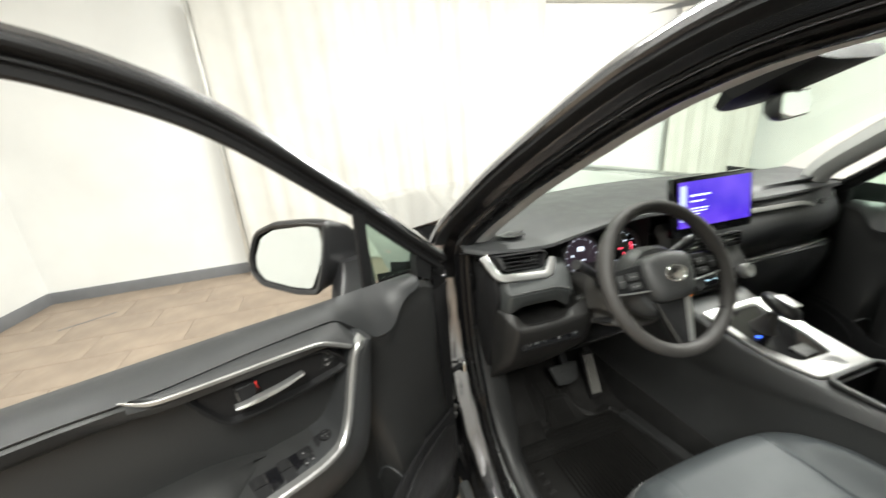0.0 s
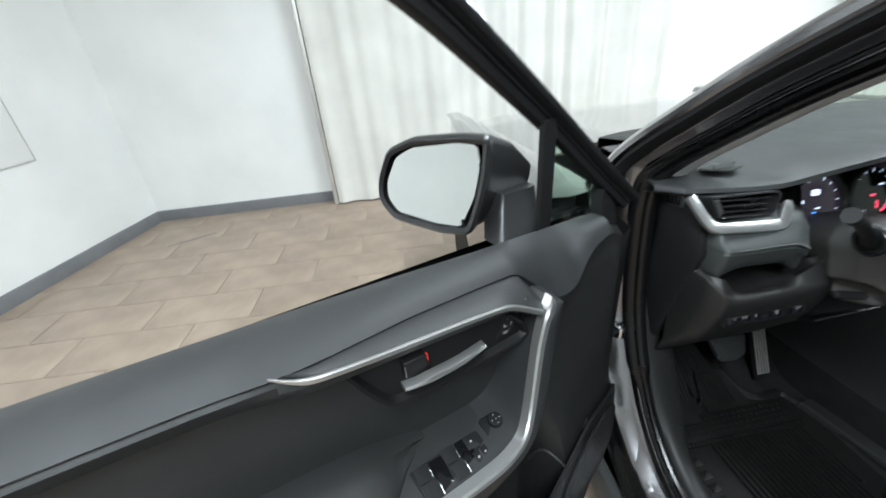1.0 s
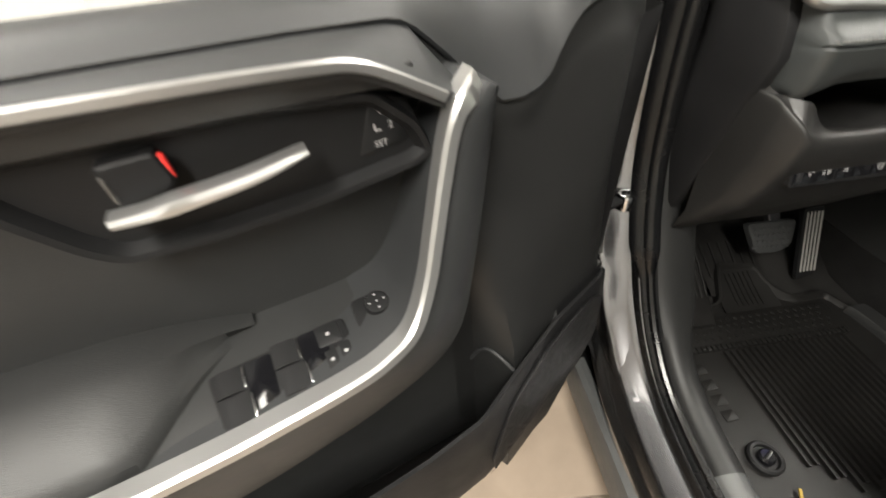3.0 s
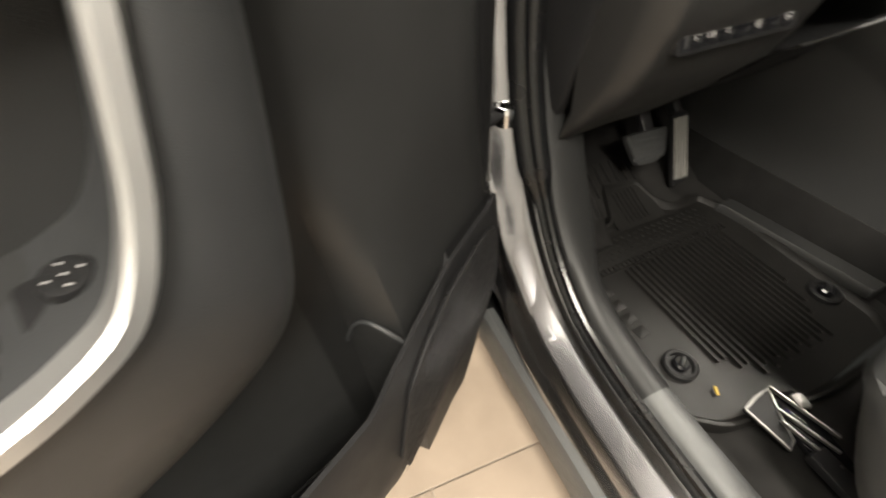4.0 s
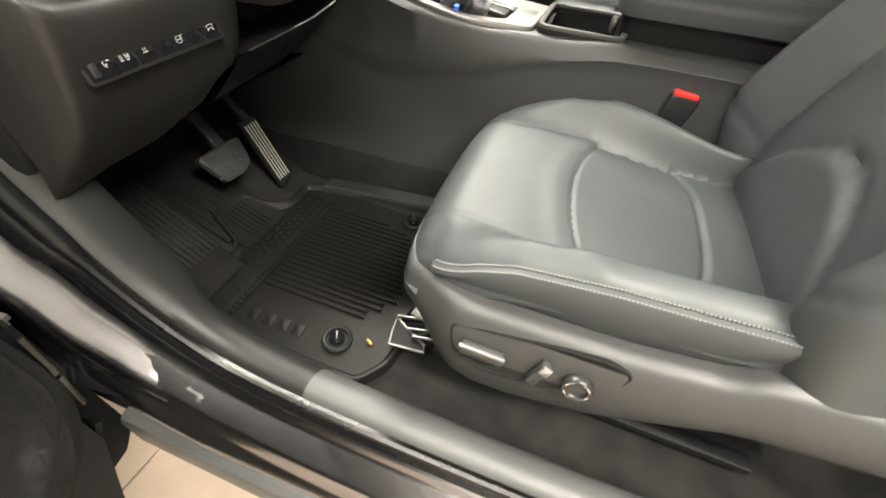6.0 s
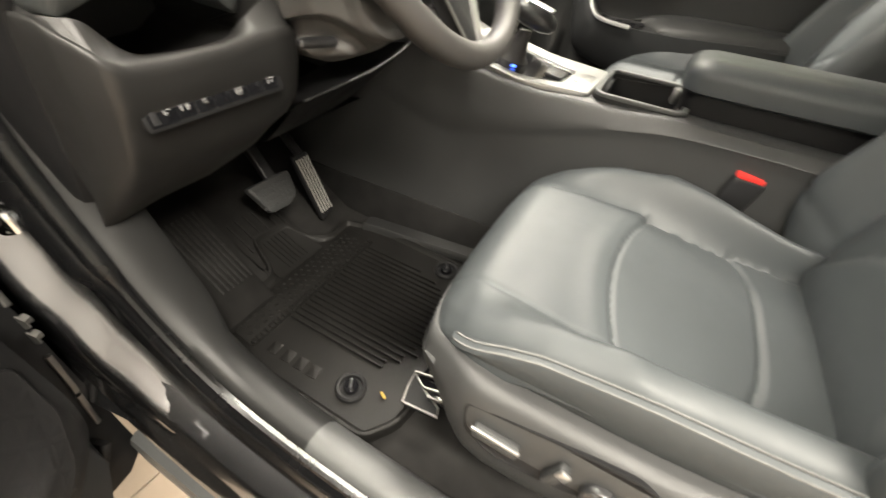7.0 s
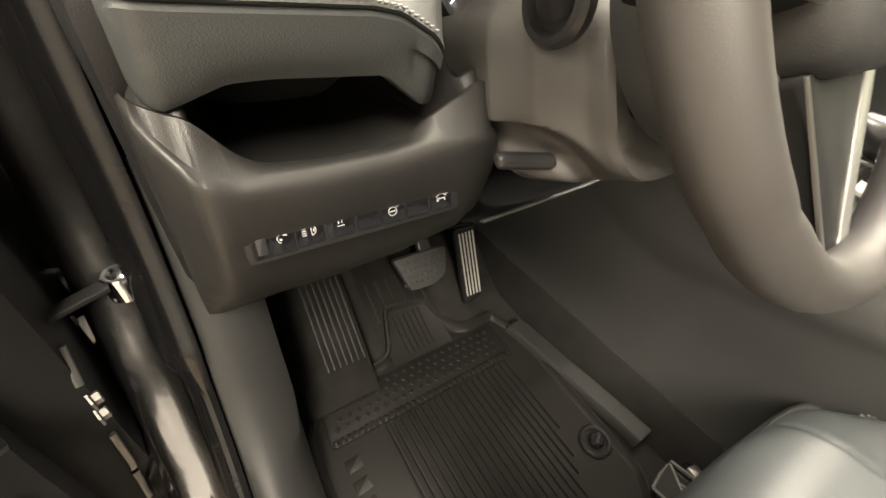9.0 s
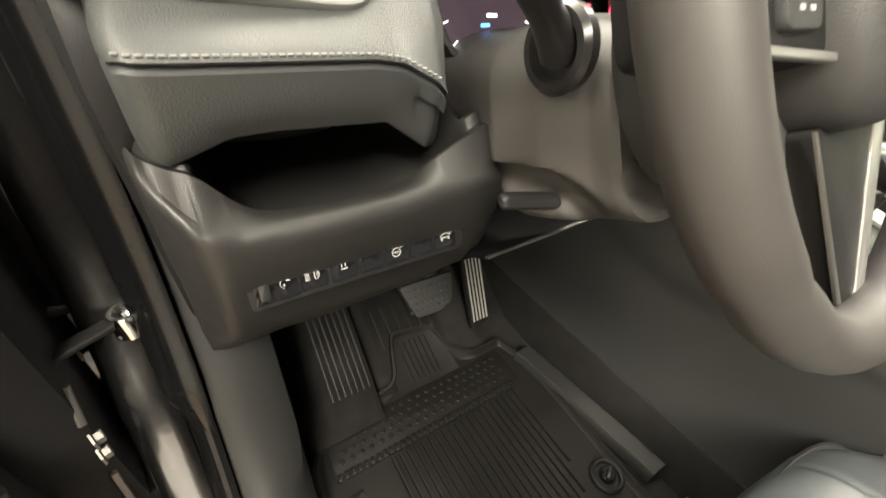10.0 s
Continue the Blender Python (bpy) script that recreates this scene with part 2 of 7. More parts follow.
RIGHT_END = V(4.6, 3.30, 0)
wall("wall_north", RIGHT_END, CORNER)
wall("wall_west", CORNER, FAR_LEFT)
wall("wall_south_west", FAR_LEFT, V(-4.6, -5.0, 0))
wall("wall_south", V(-4.6, -5.0, 0), V(4.6, -5.0, 0))
wall("wall_east", V(4.6, -5.0, 0), RIGHT_END)
bm = bmesh.new()
loft(bm, [[V(x, y, z) for x, y in ((-5, -5.3), (5, -5.3), (5, 4), (-5, 4))] for z in (CEIL, CEIL + 0.15)])
tagged(part("ceiling", bm, M_CEIL), "plain pale ceiling of the room", "ceiling", kind="structure")
bm = bmesh.new()
loft(bm, [[V(x, y, z) for x, y in ((-5, -5.3), (5, -5.3), (5, 4), (-5, 4))] for z in (-0.2, -0.006)])
FLOOR = tagged(part("floor", bm, M_GROUT), "beige tiled floor with thin joints", "floor", kind="structure")


def baseboard(a, b):
    a, b = Vector(a), Vector(b)
    d = (b - a).normalized()
    n = V(-d.y, d.x, 0)
    bm = bmesh.new()
    prof = [(0.002, 0.0), (0.016, 0.0), (0.016, 0.085), (0.010, 0.098), (0.002, 0.1)]
    loft(bm, [[p + n * s + V(0, 0, z) for s, z in prof] for p in (a, b)])
    tagged(part("baseboard", bm, M_BASE), "grey baseboard along the white wall", "baseboard", kind="structure")


CURT_L = CORNER.lerp(RIGHT_END, (1.66) / 8.0)
baseboard(CURT_L, CORNER)
baseboard(CORNER, FAR_LEFT)


def curtain(x0, x1, top, seed):
    """A hanging cloth with soft folds."""
    rnd = random.Random(seed)
    n = int((x1 - x0) / 0.012)
    ph = [rnd.uniform(0, 6.28) for _ in range(6)]
    zs = [0.015, 0.3, 0.8, 1.4, 2.0, top - 0.06, top]
    rows = []
    for k, z in enumerate(zs):
        row = []
        for i in range(n + 1):
            x = x0 + (x1 - x0) * i / n
            amp = 0.020 + 0.012 * math.sin(x * 2.1 + ph[0])
            f = math.sin(x * 26 + 1.7 * math.sin(x * 3.1 + ph[1]) + 0.35 * z) + 0.5 * math.sin(x * 47 + ph[2] + 0.8 * z) + 0.9 * math.sin(x * 11 + ph[4] - 0.5 * z)
            y = 3.5 + (x - CORNER.x) * (RIGHT_END.y - CORNER.y) / 8.0 - 0.075 - amp * f * (1.0 - 0.35 * z / top)
            row.append(V(x, y, z))
        rows.append(row)
    bm = bmesh.new()
    loft(bm, rows, closed=False)
    back = [[p + V(0, 0.004, 0) for p in r] for r in rows]
    loft(bm, back, closed=False)
    return tagged(part("curtain", bm, M_CURTAIN, sharp=80), "white cloth curtain hanging in soft folds from a rail", "curtain", "curtains along the wall")


curtain(-1.72, 1.335, 2.27, 1)
curtain(3.0, 4.4, 2.27, 2)
bm = bmesh.new()
for x0, x1 in ((-1.76, 4.5),):
    rbox(bm, (x1 - x0, 0.05, 0.045), pose((x0 + x1) / 2, 3.38, 2.30, 0, 0, -1.8), 0.006)
tagged(part("curtain_rail", bm, M_STEEL), "grey metal curtain rail along the wall", "curtain rail")
for k, x in enumerate((-1.745, 1.36, 2.985)):
    bm = bmesh.new()
    rbox(bm, (0.035, 0.05, 2.28), pose(x, 3.40, 1.14), 0.005)
    tagged(part("steel_post", bm, M_STEEL), "slim pale steel post beside the curtain", "post", "posts of the curtain wall")
# pale board on the west wall
wd = (FAR_LEFT - CORNER).normalized()
wn = V(-wd.y, wd.x, 0)
wn = wn if wn.x > 0 else -wn
board = empty("wall_board", CORNER + wd * 1.2, "white wall board with a thin grey frame", "board")
BM = frame_at(CORNER + wd * 1.29 + wn * 0.002 + V(0, 0, 1.25), wd, (0, 0, 1))
bm = bmesh.new()
plate(bm, rect(1.1, 0.9, 0.01), frame_at(BM.translation, -wd, (0, 0, 1)), 0.012, 0.003)
part("panel", bm, M_WALL, board)
for a, b in (((-0.56, -0.46), (0.56, -0.46)), ((0.56, -0.46), (0.56, 0.46)), ((0.56, 0.46), (-0.56, 0.46)), ((-0.56, 0.46), (-0.56, -0.46))):
    bm = bmesh.new()
    sweep(bm, [BM @ V(*a, 0), BM @ V(*b, 0)], rect(0.004, 0.010), wn)
    part("frame_strip", bm, M_CEIL, board, "thin grey metal strip")

# floor tiles: the nearest ones are single pieces
TILE_A = radians(-3.0)
TW, TD = 0.60, 0.30


def tile_mesh(w, d):
    bm = bmesh.new()
    q = rect(w - 0.004, d - 0.004, 0.003, 1)
    loft(bm, [[V(p.x, p.y, z) for p in r] for r, z in ((q, -0.004), (q, -0.0006), (inset(q, 0.0010), 0.0))])
    me = bpy.data.meshes.new("tile")
    bm.to_mesh(me)
    bm.free()
    me.materials.append(M_TILE)
    return me

# dark scratch on the floor near the corner
bm = bmesh.new()
sweep(bm, [V(-3.06, 2.92, 0.0), V(-2.90, 3.0, 0.0), V(-2.74, 3.08, 0.0)], [(-0.008, -0.001), (0.008, -0.001), (0.006, 0.002), (-0.006, 0.002)], (0, 0, 1))
tagged(part("floor_strip", bm, M_BASE), "thin dark strip lying on the tiled floor", "strip")


# ---------------------------------------------------------------- the car: body
CAR = empty("car", (0, 0, 0), "dark grey sport utility car with its front door wide open", "car")

# the door opening, as (y, z), from the rear pillar along sill and hinge pillar to the roof
OPENING = [(-0.86, 0.80), (-0.83, 0.65), (-0.76, 0.53), (-0.62, 0.455), (-0.42, 0.435), (-0.20, 0.43), (-0.02, 0.432), (0.10, 0.440), (0.19, 0.462), (0.255, 0.505),
           (0.305, 0.560), (0.345, 0.625), (0.378, 0.690), (0.405, 0.770), (0.420, 0.860), (0.429, 0.950), (0.430, 1.010), (0.422, 1.058), (0.385, 1.100),
           (0.325, 1.150), (0.253, 1.208), (0.182, 1.257), (0.105, 1.306), (0.030, 1.352), (-0.06, 1.397), (-0.20, 1.440), (-0.50, 1.475), (-0.86, 1.48)]


def smoothstep(a, b, x):
    t = min(1, max(0, (x - a) / (b - a)))
    return t * t * (3 - 2 * t)


def lean(z):
    """How far the side of the body leans in above the belt."""
    return max(0.0, z - 1.05) * 0.36


OPEN_PATH = spline([(0, y, z) for y, z in OPENING], 130)
OPEN_OUT = []
for i, p in enumerate(OPEN_PATH):
    t = OPEN_PATH[min(i + 1, 129)] - OPEN_PATH[max(i - 1, 0)]
    OPEN_OUT.append(V(0, t.z, -t.y).normalized())


def round_opening(prof, i0=0, i1=130, upper=None):
    """Rings of (outward, x) pairs set along the door opening."""
    rings = []
    for i in range(i0, i1):
        p, o = OPEN_PATH[i], OPEN_OUT[i]
        row = []
        for k, (a, x) in enumerate(prof):
            q = p + o * a
            row.append(V(x + lean(q.z), q.y, q.z))
        rings.append(row)
    return rings


# seal
bm = bmesh.new()
SEAL_WIDE = round_opening([(-0.012, -0.718), (-0.013, -0.728), (-0.009, -0.737), (-0.003, -0.741), (0.002, -0.738), (0.004, -0.741), (0.009, -0.752), (0.016, -0.756), (0.023, -0.753), (0.026, -0.744), (0.010, -0.722)])
SEAL_SLIM = round_opening([(0.000, -0.720), (-0.002, -0.726), (0.000, -0.731), (0.004, -0.733), (0.007, -0.732), (0.009, -0.734), (0.012, -0.739), (0.016, -0.741), (0.019, -0.740), (0.020, -0.736), (0.010, -0.724)])


def blend(ra, rb, a, b):
    """Rings that change from ra to rb between the places a and b of the opening."""
    rows = []
    for i, (p, q) in enumerate(zip(ra, rb)):
        t = min(1, max(0, (i - a) / (b - a)))
        t = t * t * (3 - 2 * t)
        rows.append([u.lerp(v, t) for u, v in zip(p, q)])
    return rows


SEAL_UPPER = round_opening([(-0.006, -0.712), (-0.008, -0.722), (-0.005, -0.731), (-0.001, -0.735), (0.002, -0.733), (0.003, -0.736), (0.005, -0.744), (0.009, -0.747), (0.012, -0.745), (0.013, -0.740), (0.006, -0.720)])
loft(bm, blend(blend(SEAL_SLIM, SEAL_WIDE, 50, 54), SEAL_UPPER, 78, 90))
part("door_seal", bm, M_SEAL, CAR, "black rubber door seal")
# painted frame round the opening
bm = bmesh.new()
FRAME = [(0.004, -0.715), (0.012, -0.738), (0.016, -0.743), (0.027, -0.746), (0.032, -0.752), (0.046, -0.780), (0.052, -0.786), (0.070, -0.792), (0.076, -0.797), (0.084, -0.806), (0.096, -0.810)]
FRAME_UPPER = [(0.004, -0.715), (0.010, -0.742), (0.013, -0.748), (0.016, -0.750), (0.019, -0.755), (0.027, -0.773), (0.031, -0.782), (0.034, -0.786), (0.038, -0.788), (0.044, -0.792), (0.050, -0.796)]
loft(bm, blend(round_opening(FRAME), round_opening(FRAME_UPPER), 74, 86), closed=False)
# wide face of the hinge pillar
PILLAR_LOW = round_opening([(0.026, -0.7455), (0.031, -0.750), (0.036, -0.758), (0.040, -0.766), (0.044, -0.774), (0.048, -0.780), (0.052, -0.784), (0.060, -0.787), (0.070, -0.790), (0.076, -0.795)])
PILLAR_WIDE = round_opening([(0.026, -0.7475), (0.0305, -0.754), (0.0345, -0.764), (0.0370, -0.776), (0.0390, -0.787), (0.0415, -0.797), (0.047, -0.803), (0.060, -0.807), (0.100, -0.812), (0.130, -0.860)])
PILLAR = blend(PILLAR_LOW, PILLAR_WIDE, 36, 56)[36:73]
for i, row in enumerate(PILLAR):
    # shallow pressed waves in the sheet metal
    for k, p in enumerate(row):
        p += OPEN_OUT[36 + i] * 0.0009 * smoothstep(0, 3, k) * math.sin(i * 1.05 + k * 0.8)
loft(bm, PILLAR, closed=False)
OPENING_FRAME = part("opening_frame", bm, M_PAINT, CAR, "glossy dark grey painted door frame")
# outer rubber strip on the frame, above the hinges
bm = bmesh.new()
loft(bm, round_opening([(0.030, -0.780), (0.032, -0.795), (0.038, -0.806), (0.046, -0.806), (0.049, -0.796), (0.040, -0.776)], 80, 130))
loft(bm, round_opening([(0.0145, -0.750), (0.0150, -0.756), (0.0180, -0.757), (0.0190, -0.753), (0.0165, -0.746)], 82, 130))
part("weather_strip", bm, M_RUBBER, CAR)
# outer side: sill, front wing and roof rail
bm = bmesh.new()
rows = []
for y in np.linspace(-2.2, 0.34, 14):
    rows.append([V(x, y, z) for x, z in ((-0.796, 0.346), (-0.810, 0.348), (-0.820, 0.342), (-0.824, 0.330), (-0.824, 0.26), (-0.808, 0.215), (-0.70, 0.20))])
loft(bm, rows, closed=False)
part("rocker_moulding", bm, M_SKIRT, CAR, "charcoal plastic sill moulding")


def wing_x(y, z):
    return -0.90 - 0.025 * math.sin(min(1, max(0, (z - 0.25) / 0.9)) * math.pi) + 0.10 * max(0, y - 1.2) ** 1.5


rows = []
for y in np.linspace(0.545, 2.15, 18):
    y = float(y)
    sink = 0.05 * max(0, y - 0.7)
    rows.append([V(wing_x(y, z), y, z * (1 - sink)) for z in np.linspace(0.30, 0.965, 10)] + [V(-0.845, y, 0.99 * (1 - sink)), V(-0.79, y, 0.998 * (1 - sink)), V(-0.755, y, 0.988 * (1 - sink)), V(-0.74, y, 0.96 * (1 - sink))])
for sg in (1, -1):
    bm = bmesh.new()
    loft(bm, [[V(p.x * sg, p.y, p.z) for p in r] for r in rows], closed=False)
    part("front_wing", bm, M_PAINT, CAR, "dark grey painted front wing")
bm = bmesh.new()
rows = []
for y in np.linspace(1.0, 2.2, 14):
    y = float(y)
    z = 1.010 - 0.06 * (y - 0.7) - 0.10 * max(0, y - 1.7)
    rows.append([V(x, y - 0.12 * (x / 0.78) ** 2, z - 0.012 * (x / 0.78) ** 4 + 0.012 * math.exp(-((abs(x) - 0.5) / 0.08) ** 2)) for x in np.linspace(-0.76, 0.76, 25)])
loft(bm, rows, closed=False)
part("bonnet", bm, M_PAINT, CAR, "dark grey painted bonnet")
# wing end behind the open door
bm = bmesh.new()
loft(bm, [[V(wing_x(0.545, z), 0.545, z), V(-0.885, 0.53, z), V(-0.84, 0.52, z)] for z in np.linspace(0.35, 1.0, 8)], closed=False)
part("wing_edge", bm, M_PAINT, CAR)
# dark liner behind the hinges
bm = bmesh.new()
loft(bm, [[V(-0.775, 0.475, z), V(-0.84, 0.492, z), V(-0.96, 0.50, z)] for z in np.linspace(0.28, 0.99, 6)], closed=False)
part("hinge_liner", bm, M_RUBBER, CAR)
# firewall, inner sides and floor pan
bm = bmesh.new()
loft(bm, [[V(x, y, z) for y, z in ((0.90, 0.30), (0.90, 0.8), (0.92, 0.97))] for x in (-0.88, 0, 0.88)], closed=False)
for sg in (-1, 1):
    loft(bm, [[V(sg * 0.735, y, z) for z in (0.30, 0.7, 0.98)] for y in (0.44, 0.70, 0.92)], closed=False)
loft(bm, [[V(x, y, 0.30) for x in (-0.80, 0, 0.80)] for y in (-2.2, -0.5, 0.92)], closed=False)
loft(bm, [[V(0.86, y, z) for z in (0.25, 0.7, 1.03)] for y in (-2.3, -1.0, 0.92)], closed=False)
loft(bm, [[V(x, -2.3, z) for z in (0.25, 0.7, 1.6)] for x in (-0.8, 0, 0.86)], closed=False)
part("body_shell", bm, M_RUBBER, CAR)
# wheels carry the car
for wx, wy in ((-0.80, 1.42), (0.80, 1.42), (-0.80, -1.27), (0.80, -1.27)):
    bm = bmesh.new()
    turned(bm, [(0.22, -0.11), (0.33, -0.11), (0.348, -0.09), (0.35, 0.0), (0.348, 0.09), (0.33, 0.11), (0.22, 0.11)], pose(wx, wy, 0.351, 0, 90), 40)
    wheel = part("road_wheel", bm, M_RUBBER, CAR, "black tyre on a dark alloy rim")
    bm = bmesh.new()
    turned(bm, [(0.02, -0.10), (0.21, -0.09), (0.225, -0.105), (0.225, 0.105), (0.21, 0.09), (0.02, 0.10)], pose(wx, wy, 0.351, 0, 90), 32)
    part("rim", bm, M_STEEL, wheel)
# cowl, windscreen
SCREEN_LOW = spline([(-0.70, 0.62, 1.050), (-0.45, 0.80, 1.022), (0, 0.88, 1.008), (0.45, 0.80, 1.022), (0.70, 0.62, 1.050)], 25)
SCREEN_TOP = spline([(-0.590, -0.02, 1.435), (-0.35, 0.05, 1.475), (0, 0.07, 1.488), (0.35, 0.05, 1.475), (0.590, -0.02, 1.435)], 25)
bm = bmesh.new()
loft(bm, [[a.lerp(b, t) + V(0, 0.03, 0.03) * math.sin(t * math.pi) for t in np.linspace(0, 1, 7)] for a, b in zip(SCREEN_LOW, SCREEN_TOP)], closed=False)
glass = part("windscreen", bm, M_GLASS, CAR, "clear greenish windscreen")
glass.visible_shadow = False
bm = bmesh.new()
loft(bm, [[p + V(0, -0.01, 0.004), p + V(0, 0.03, 0.01), p + V(0, 0.16, -0.01), p + V(0, 0.16, -0.06)] for p in SCREEN_LOW[3:-3]], closed=False)
part("cowl", bm, M_PLASTIC, CAR)
# pillars inside: pale upper trim
bm = bmesh.new()
rows = round_opening([(0.004, -0.714), (-0.004, -0.704), (-0.007, -0.690), (-0.005, -0.672), (0.006, -0.655), (0.030, -0.645), (0.060, -0.660)], 80, 130)
loft(bm, rows, closed=False)
part("pillar_trim", bm, M_HEAD, CAR, "pale grey pillar trim")
# outer roof rail and pillar skin, both sides
for s in (1, -1):
    bm = bmesh.new()
    rows = round_opening([(0.045, -0.806), (0.050, -0.815), (0.058, -0.819), (0.068, -0.814), (0.077, -0.798), (0.082, -0.765), (0.078, -0.72), (0.06, -0.68)], 80, 130)
    loft(bm, [[V(p.x * s, p.y, p.z) for p in r] for r in rows], closed=False)
    part("pillar_skin", bm, M_PAINT, CAR)
# far side: inner frame, pillar trim, seal
bm = bmesh.new()
rows = round_opening([(0.004, -0.714), (-0.004, -0.704), (-0.007, -0.690), (-0.005, -0.672), (0.006, -0.655), (0.030, -0.645), (0.060, -0.660)], 80, 130)
loft(bm, [[V(-p.x, p.y, p.z) for p in r] for r in rows], closed=False)
part("pillar_trim", bm, M_HEAD, CAR, "pale grey pillar trim")
# roof and headliner
for name, dz, mat in (("roof", 0.05, M_PAINT), ("headliner", 0.0, M_HEAD)):
    bm = bmesh.new()
    rows = []
    for y in (-0.0, -0.2, -0.6, -1.2, -1.9, -2.3):
        rows.append([V(x, y + 0.05 * (1 - (x / 0.6) ** 2), 1.50 + dz + 0.045 * (1 - (x / 0.62) ** 2) + 0.03 * math.sin(min(1, -y / 1.2) * 1.57)) for x in np.linspace(-0.62, 0.62, 13)])
    loft(bm, rows, closed=False)
    part(name, bm, mat, CAR)
# sill trim and kick panel inside
bm = bmesh.new()
rows = round_opening([(0.010, -0.722), (-0.003, -0.717), (-0.009, -0.708), (-0.010, -0.696), (-0.004, -0.682), (0.010, -0.668), (0.036, -0.655), (0.075, -0.648)], 0, 33)
loft(bm, rows, closed=False)
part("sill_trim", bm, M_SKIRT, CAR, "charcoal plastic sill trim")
bm = bmesh.new()
KICK_A = round_opening([(0.010, -0.7205), (-0.003, -0.7155), (-0.009, -0.7065), (-0.010, -0.6945), (-0.004, -0.6805), (0.010, -0.6665), (0.036, -0.6535), (0.075, -0.6465)], 32, 66)
KICK_B = round_opening([(0.010, -0.7205), (-0.002, -0.7165), (-0.006, -0.709), (-0.006, -0.690), (-0.002, -0.660), (0.008, -0.646), (0.08, -0.642), (0.25, -0.638)], 32, 66)
rows = []
for k, (ra, rb) in enumerate(zip(KICK_A, KICK_B)):
    t = min(1, max(0, (k - 8) / 8))
    t = t * t * (3 - 2 * t)
    rows.append([p.lerp(q, t) for p, q in zip(ra, rb)])
loft(bm, rows, closed=False)
# darker than the sill trim it continues: the shade is in the colour
part("kick_panel", bm, M_KICK, CAR, "charcoal plastic kick panel, darkened for the shade there")
bm = bmesh.new()
rows = round_opening([(0.006, -0.7225), (-0.006, -0.7175), (-0.0125, -0.708), (-0.0135, -0.696), (-0.006, -0.6815), (0.012, -0.667)], 5, 13)
loft(bm, rows, closed=False)
part("rear_sill_trim", bm, M_PLASTIC, CAR)
# floor, tunnel, bulkhead
bm = bmesh.new()
loft(bm, [[V(x, y, z) for y, z in ((-1.4, 0.36), (-0.3, 0.352), (0.30, 0.345), (0.45, 0.36), (0.62, 0.47), (0.74, 0.62), (0.80, 0.90))] for x in (-0.66, -0.4, -0.14)], closed=False)
part("footwell_carpet", bm, M_FLOORCARPET, CAR, "black carpet of the footwell")
bm = bmesh.new()
loft(bm, [[V(x, y, z) for y, z in ((-1.4, 0.36), (-0.3, 0.352), (0.30, 0.345), (0.45, 0.36), (0.62, 0.47), (0.74, 0.62), (0.80, 0.90))] for x in (0.14, 0.4, 0.70)], closed=False)
part("footwell_carpet", bm, M_FLOORCARPET, CAR)
# rear cabin wall
bm = bmesh.new()
loft(bm, [[V(x, -1.5 - 0.1 * (z - 0.4), z) for z in (0.36, 0.7, 1.0, 1.52)] for x in (-0.75, 0, 0.75)], closed=False)
part("rear_seatback", bm, M_LEATHER, CAR)
# rear side of the body on the near side: rear door skin and pillar
bm = bmesh.new()
loft(bm, [[V(-0.80, -0.85, z), V(-0.86, -0.92, z), V(-0.89, -1.05, z), V(-0.90, -1.6, z), V(-0.88, -2.3, z)] for z in np.linspace(0.36, 1.05, 6)], closed=False)
part("rear_door_skin", bm, M_PAINT, CAR)

# hinges and door check on the pillar
for hz in (0.60, 0.93):
    o = V(-0.818, 0.462, hz)
    bm = bmesh.new()
    rbox(bm, (0.050, 0.008, 0.075), pose(o.x + 0.012, o.y - 0.004, hz, 0, 0, 20), 0.003)
    hinge = part("hinge_leaf", bm, M_PAINT, CAR)
    bm = bmesh.new()
    turned(bm, [(0.010, -0.045), (0.011, -0.042), (0.011, 0.042), (0.010, 0.045)], pose(o.x - 0.022, o.y - 0.016, hz), 16)
    part("hinge_pin", bm, M_ZINC, CAR, "bright hinge pin")
    for dz in (-0.022, 0.022):
        bm = bmesh.new()
        turned(bm, [(0.013, 0.0), (0.013, 0.003), (0.0085, 0.004), (0.0085, 0.011), (0.006, 0.012)], frame_at((o.x + 0.018, o.y - 0.010, hz + dz), (0, 0, 1), (1, 0.36, 0)), 6)
        part("hinge_bolt", bm, M_ZINC, CAR, "bright hexagon bolt")
bm = bmesh.new()
turned(bm, [(0.0145, -0.016), (0.0145, 0.008), (0.013, 0.011), (0.0095, 0.011), (0.009, 0.0), (0.002, 0.0)], pose(-0.760, 0.408, 0.704), 24)
part("check_pin", bm, M_CHROME, CAR, "bright door check pin")
bm = bmesh.new()
rbox(bm, (0.050, 0.034, 0.004), pose(-0.752, 0.420, 0.692, 0, 0, 20), 0.001)
rbox(bm, (0.030, 0.004, 0.050), pose(-0.742, 0.432, 0.704, 0, 0, 20), 0.001)
part("check_bracket", bm, M_ZINC, CAR)
bm = bmesh.new()
sweep(bm, spline([(-0.764, 0.408, 0.706), (-0.80, 0.392, 0.705), (-0.85, 0.366, 0.704), (-0.93, 0.335, 0.704)], 12), rect(0.016, 0.006, 0.002), (0, 0, 1))
part("check_strap", bm, M_RUBBER, CAR, "black door check strap")
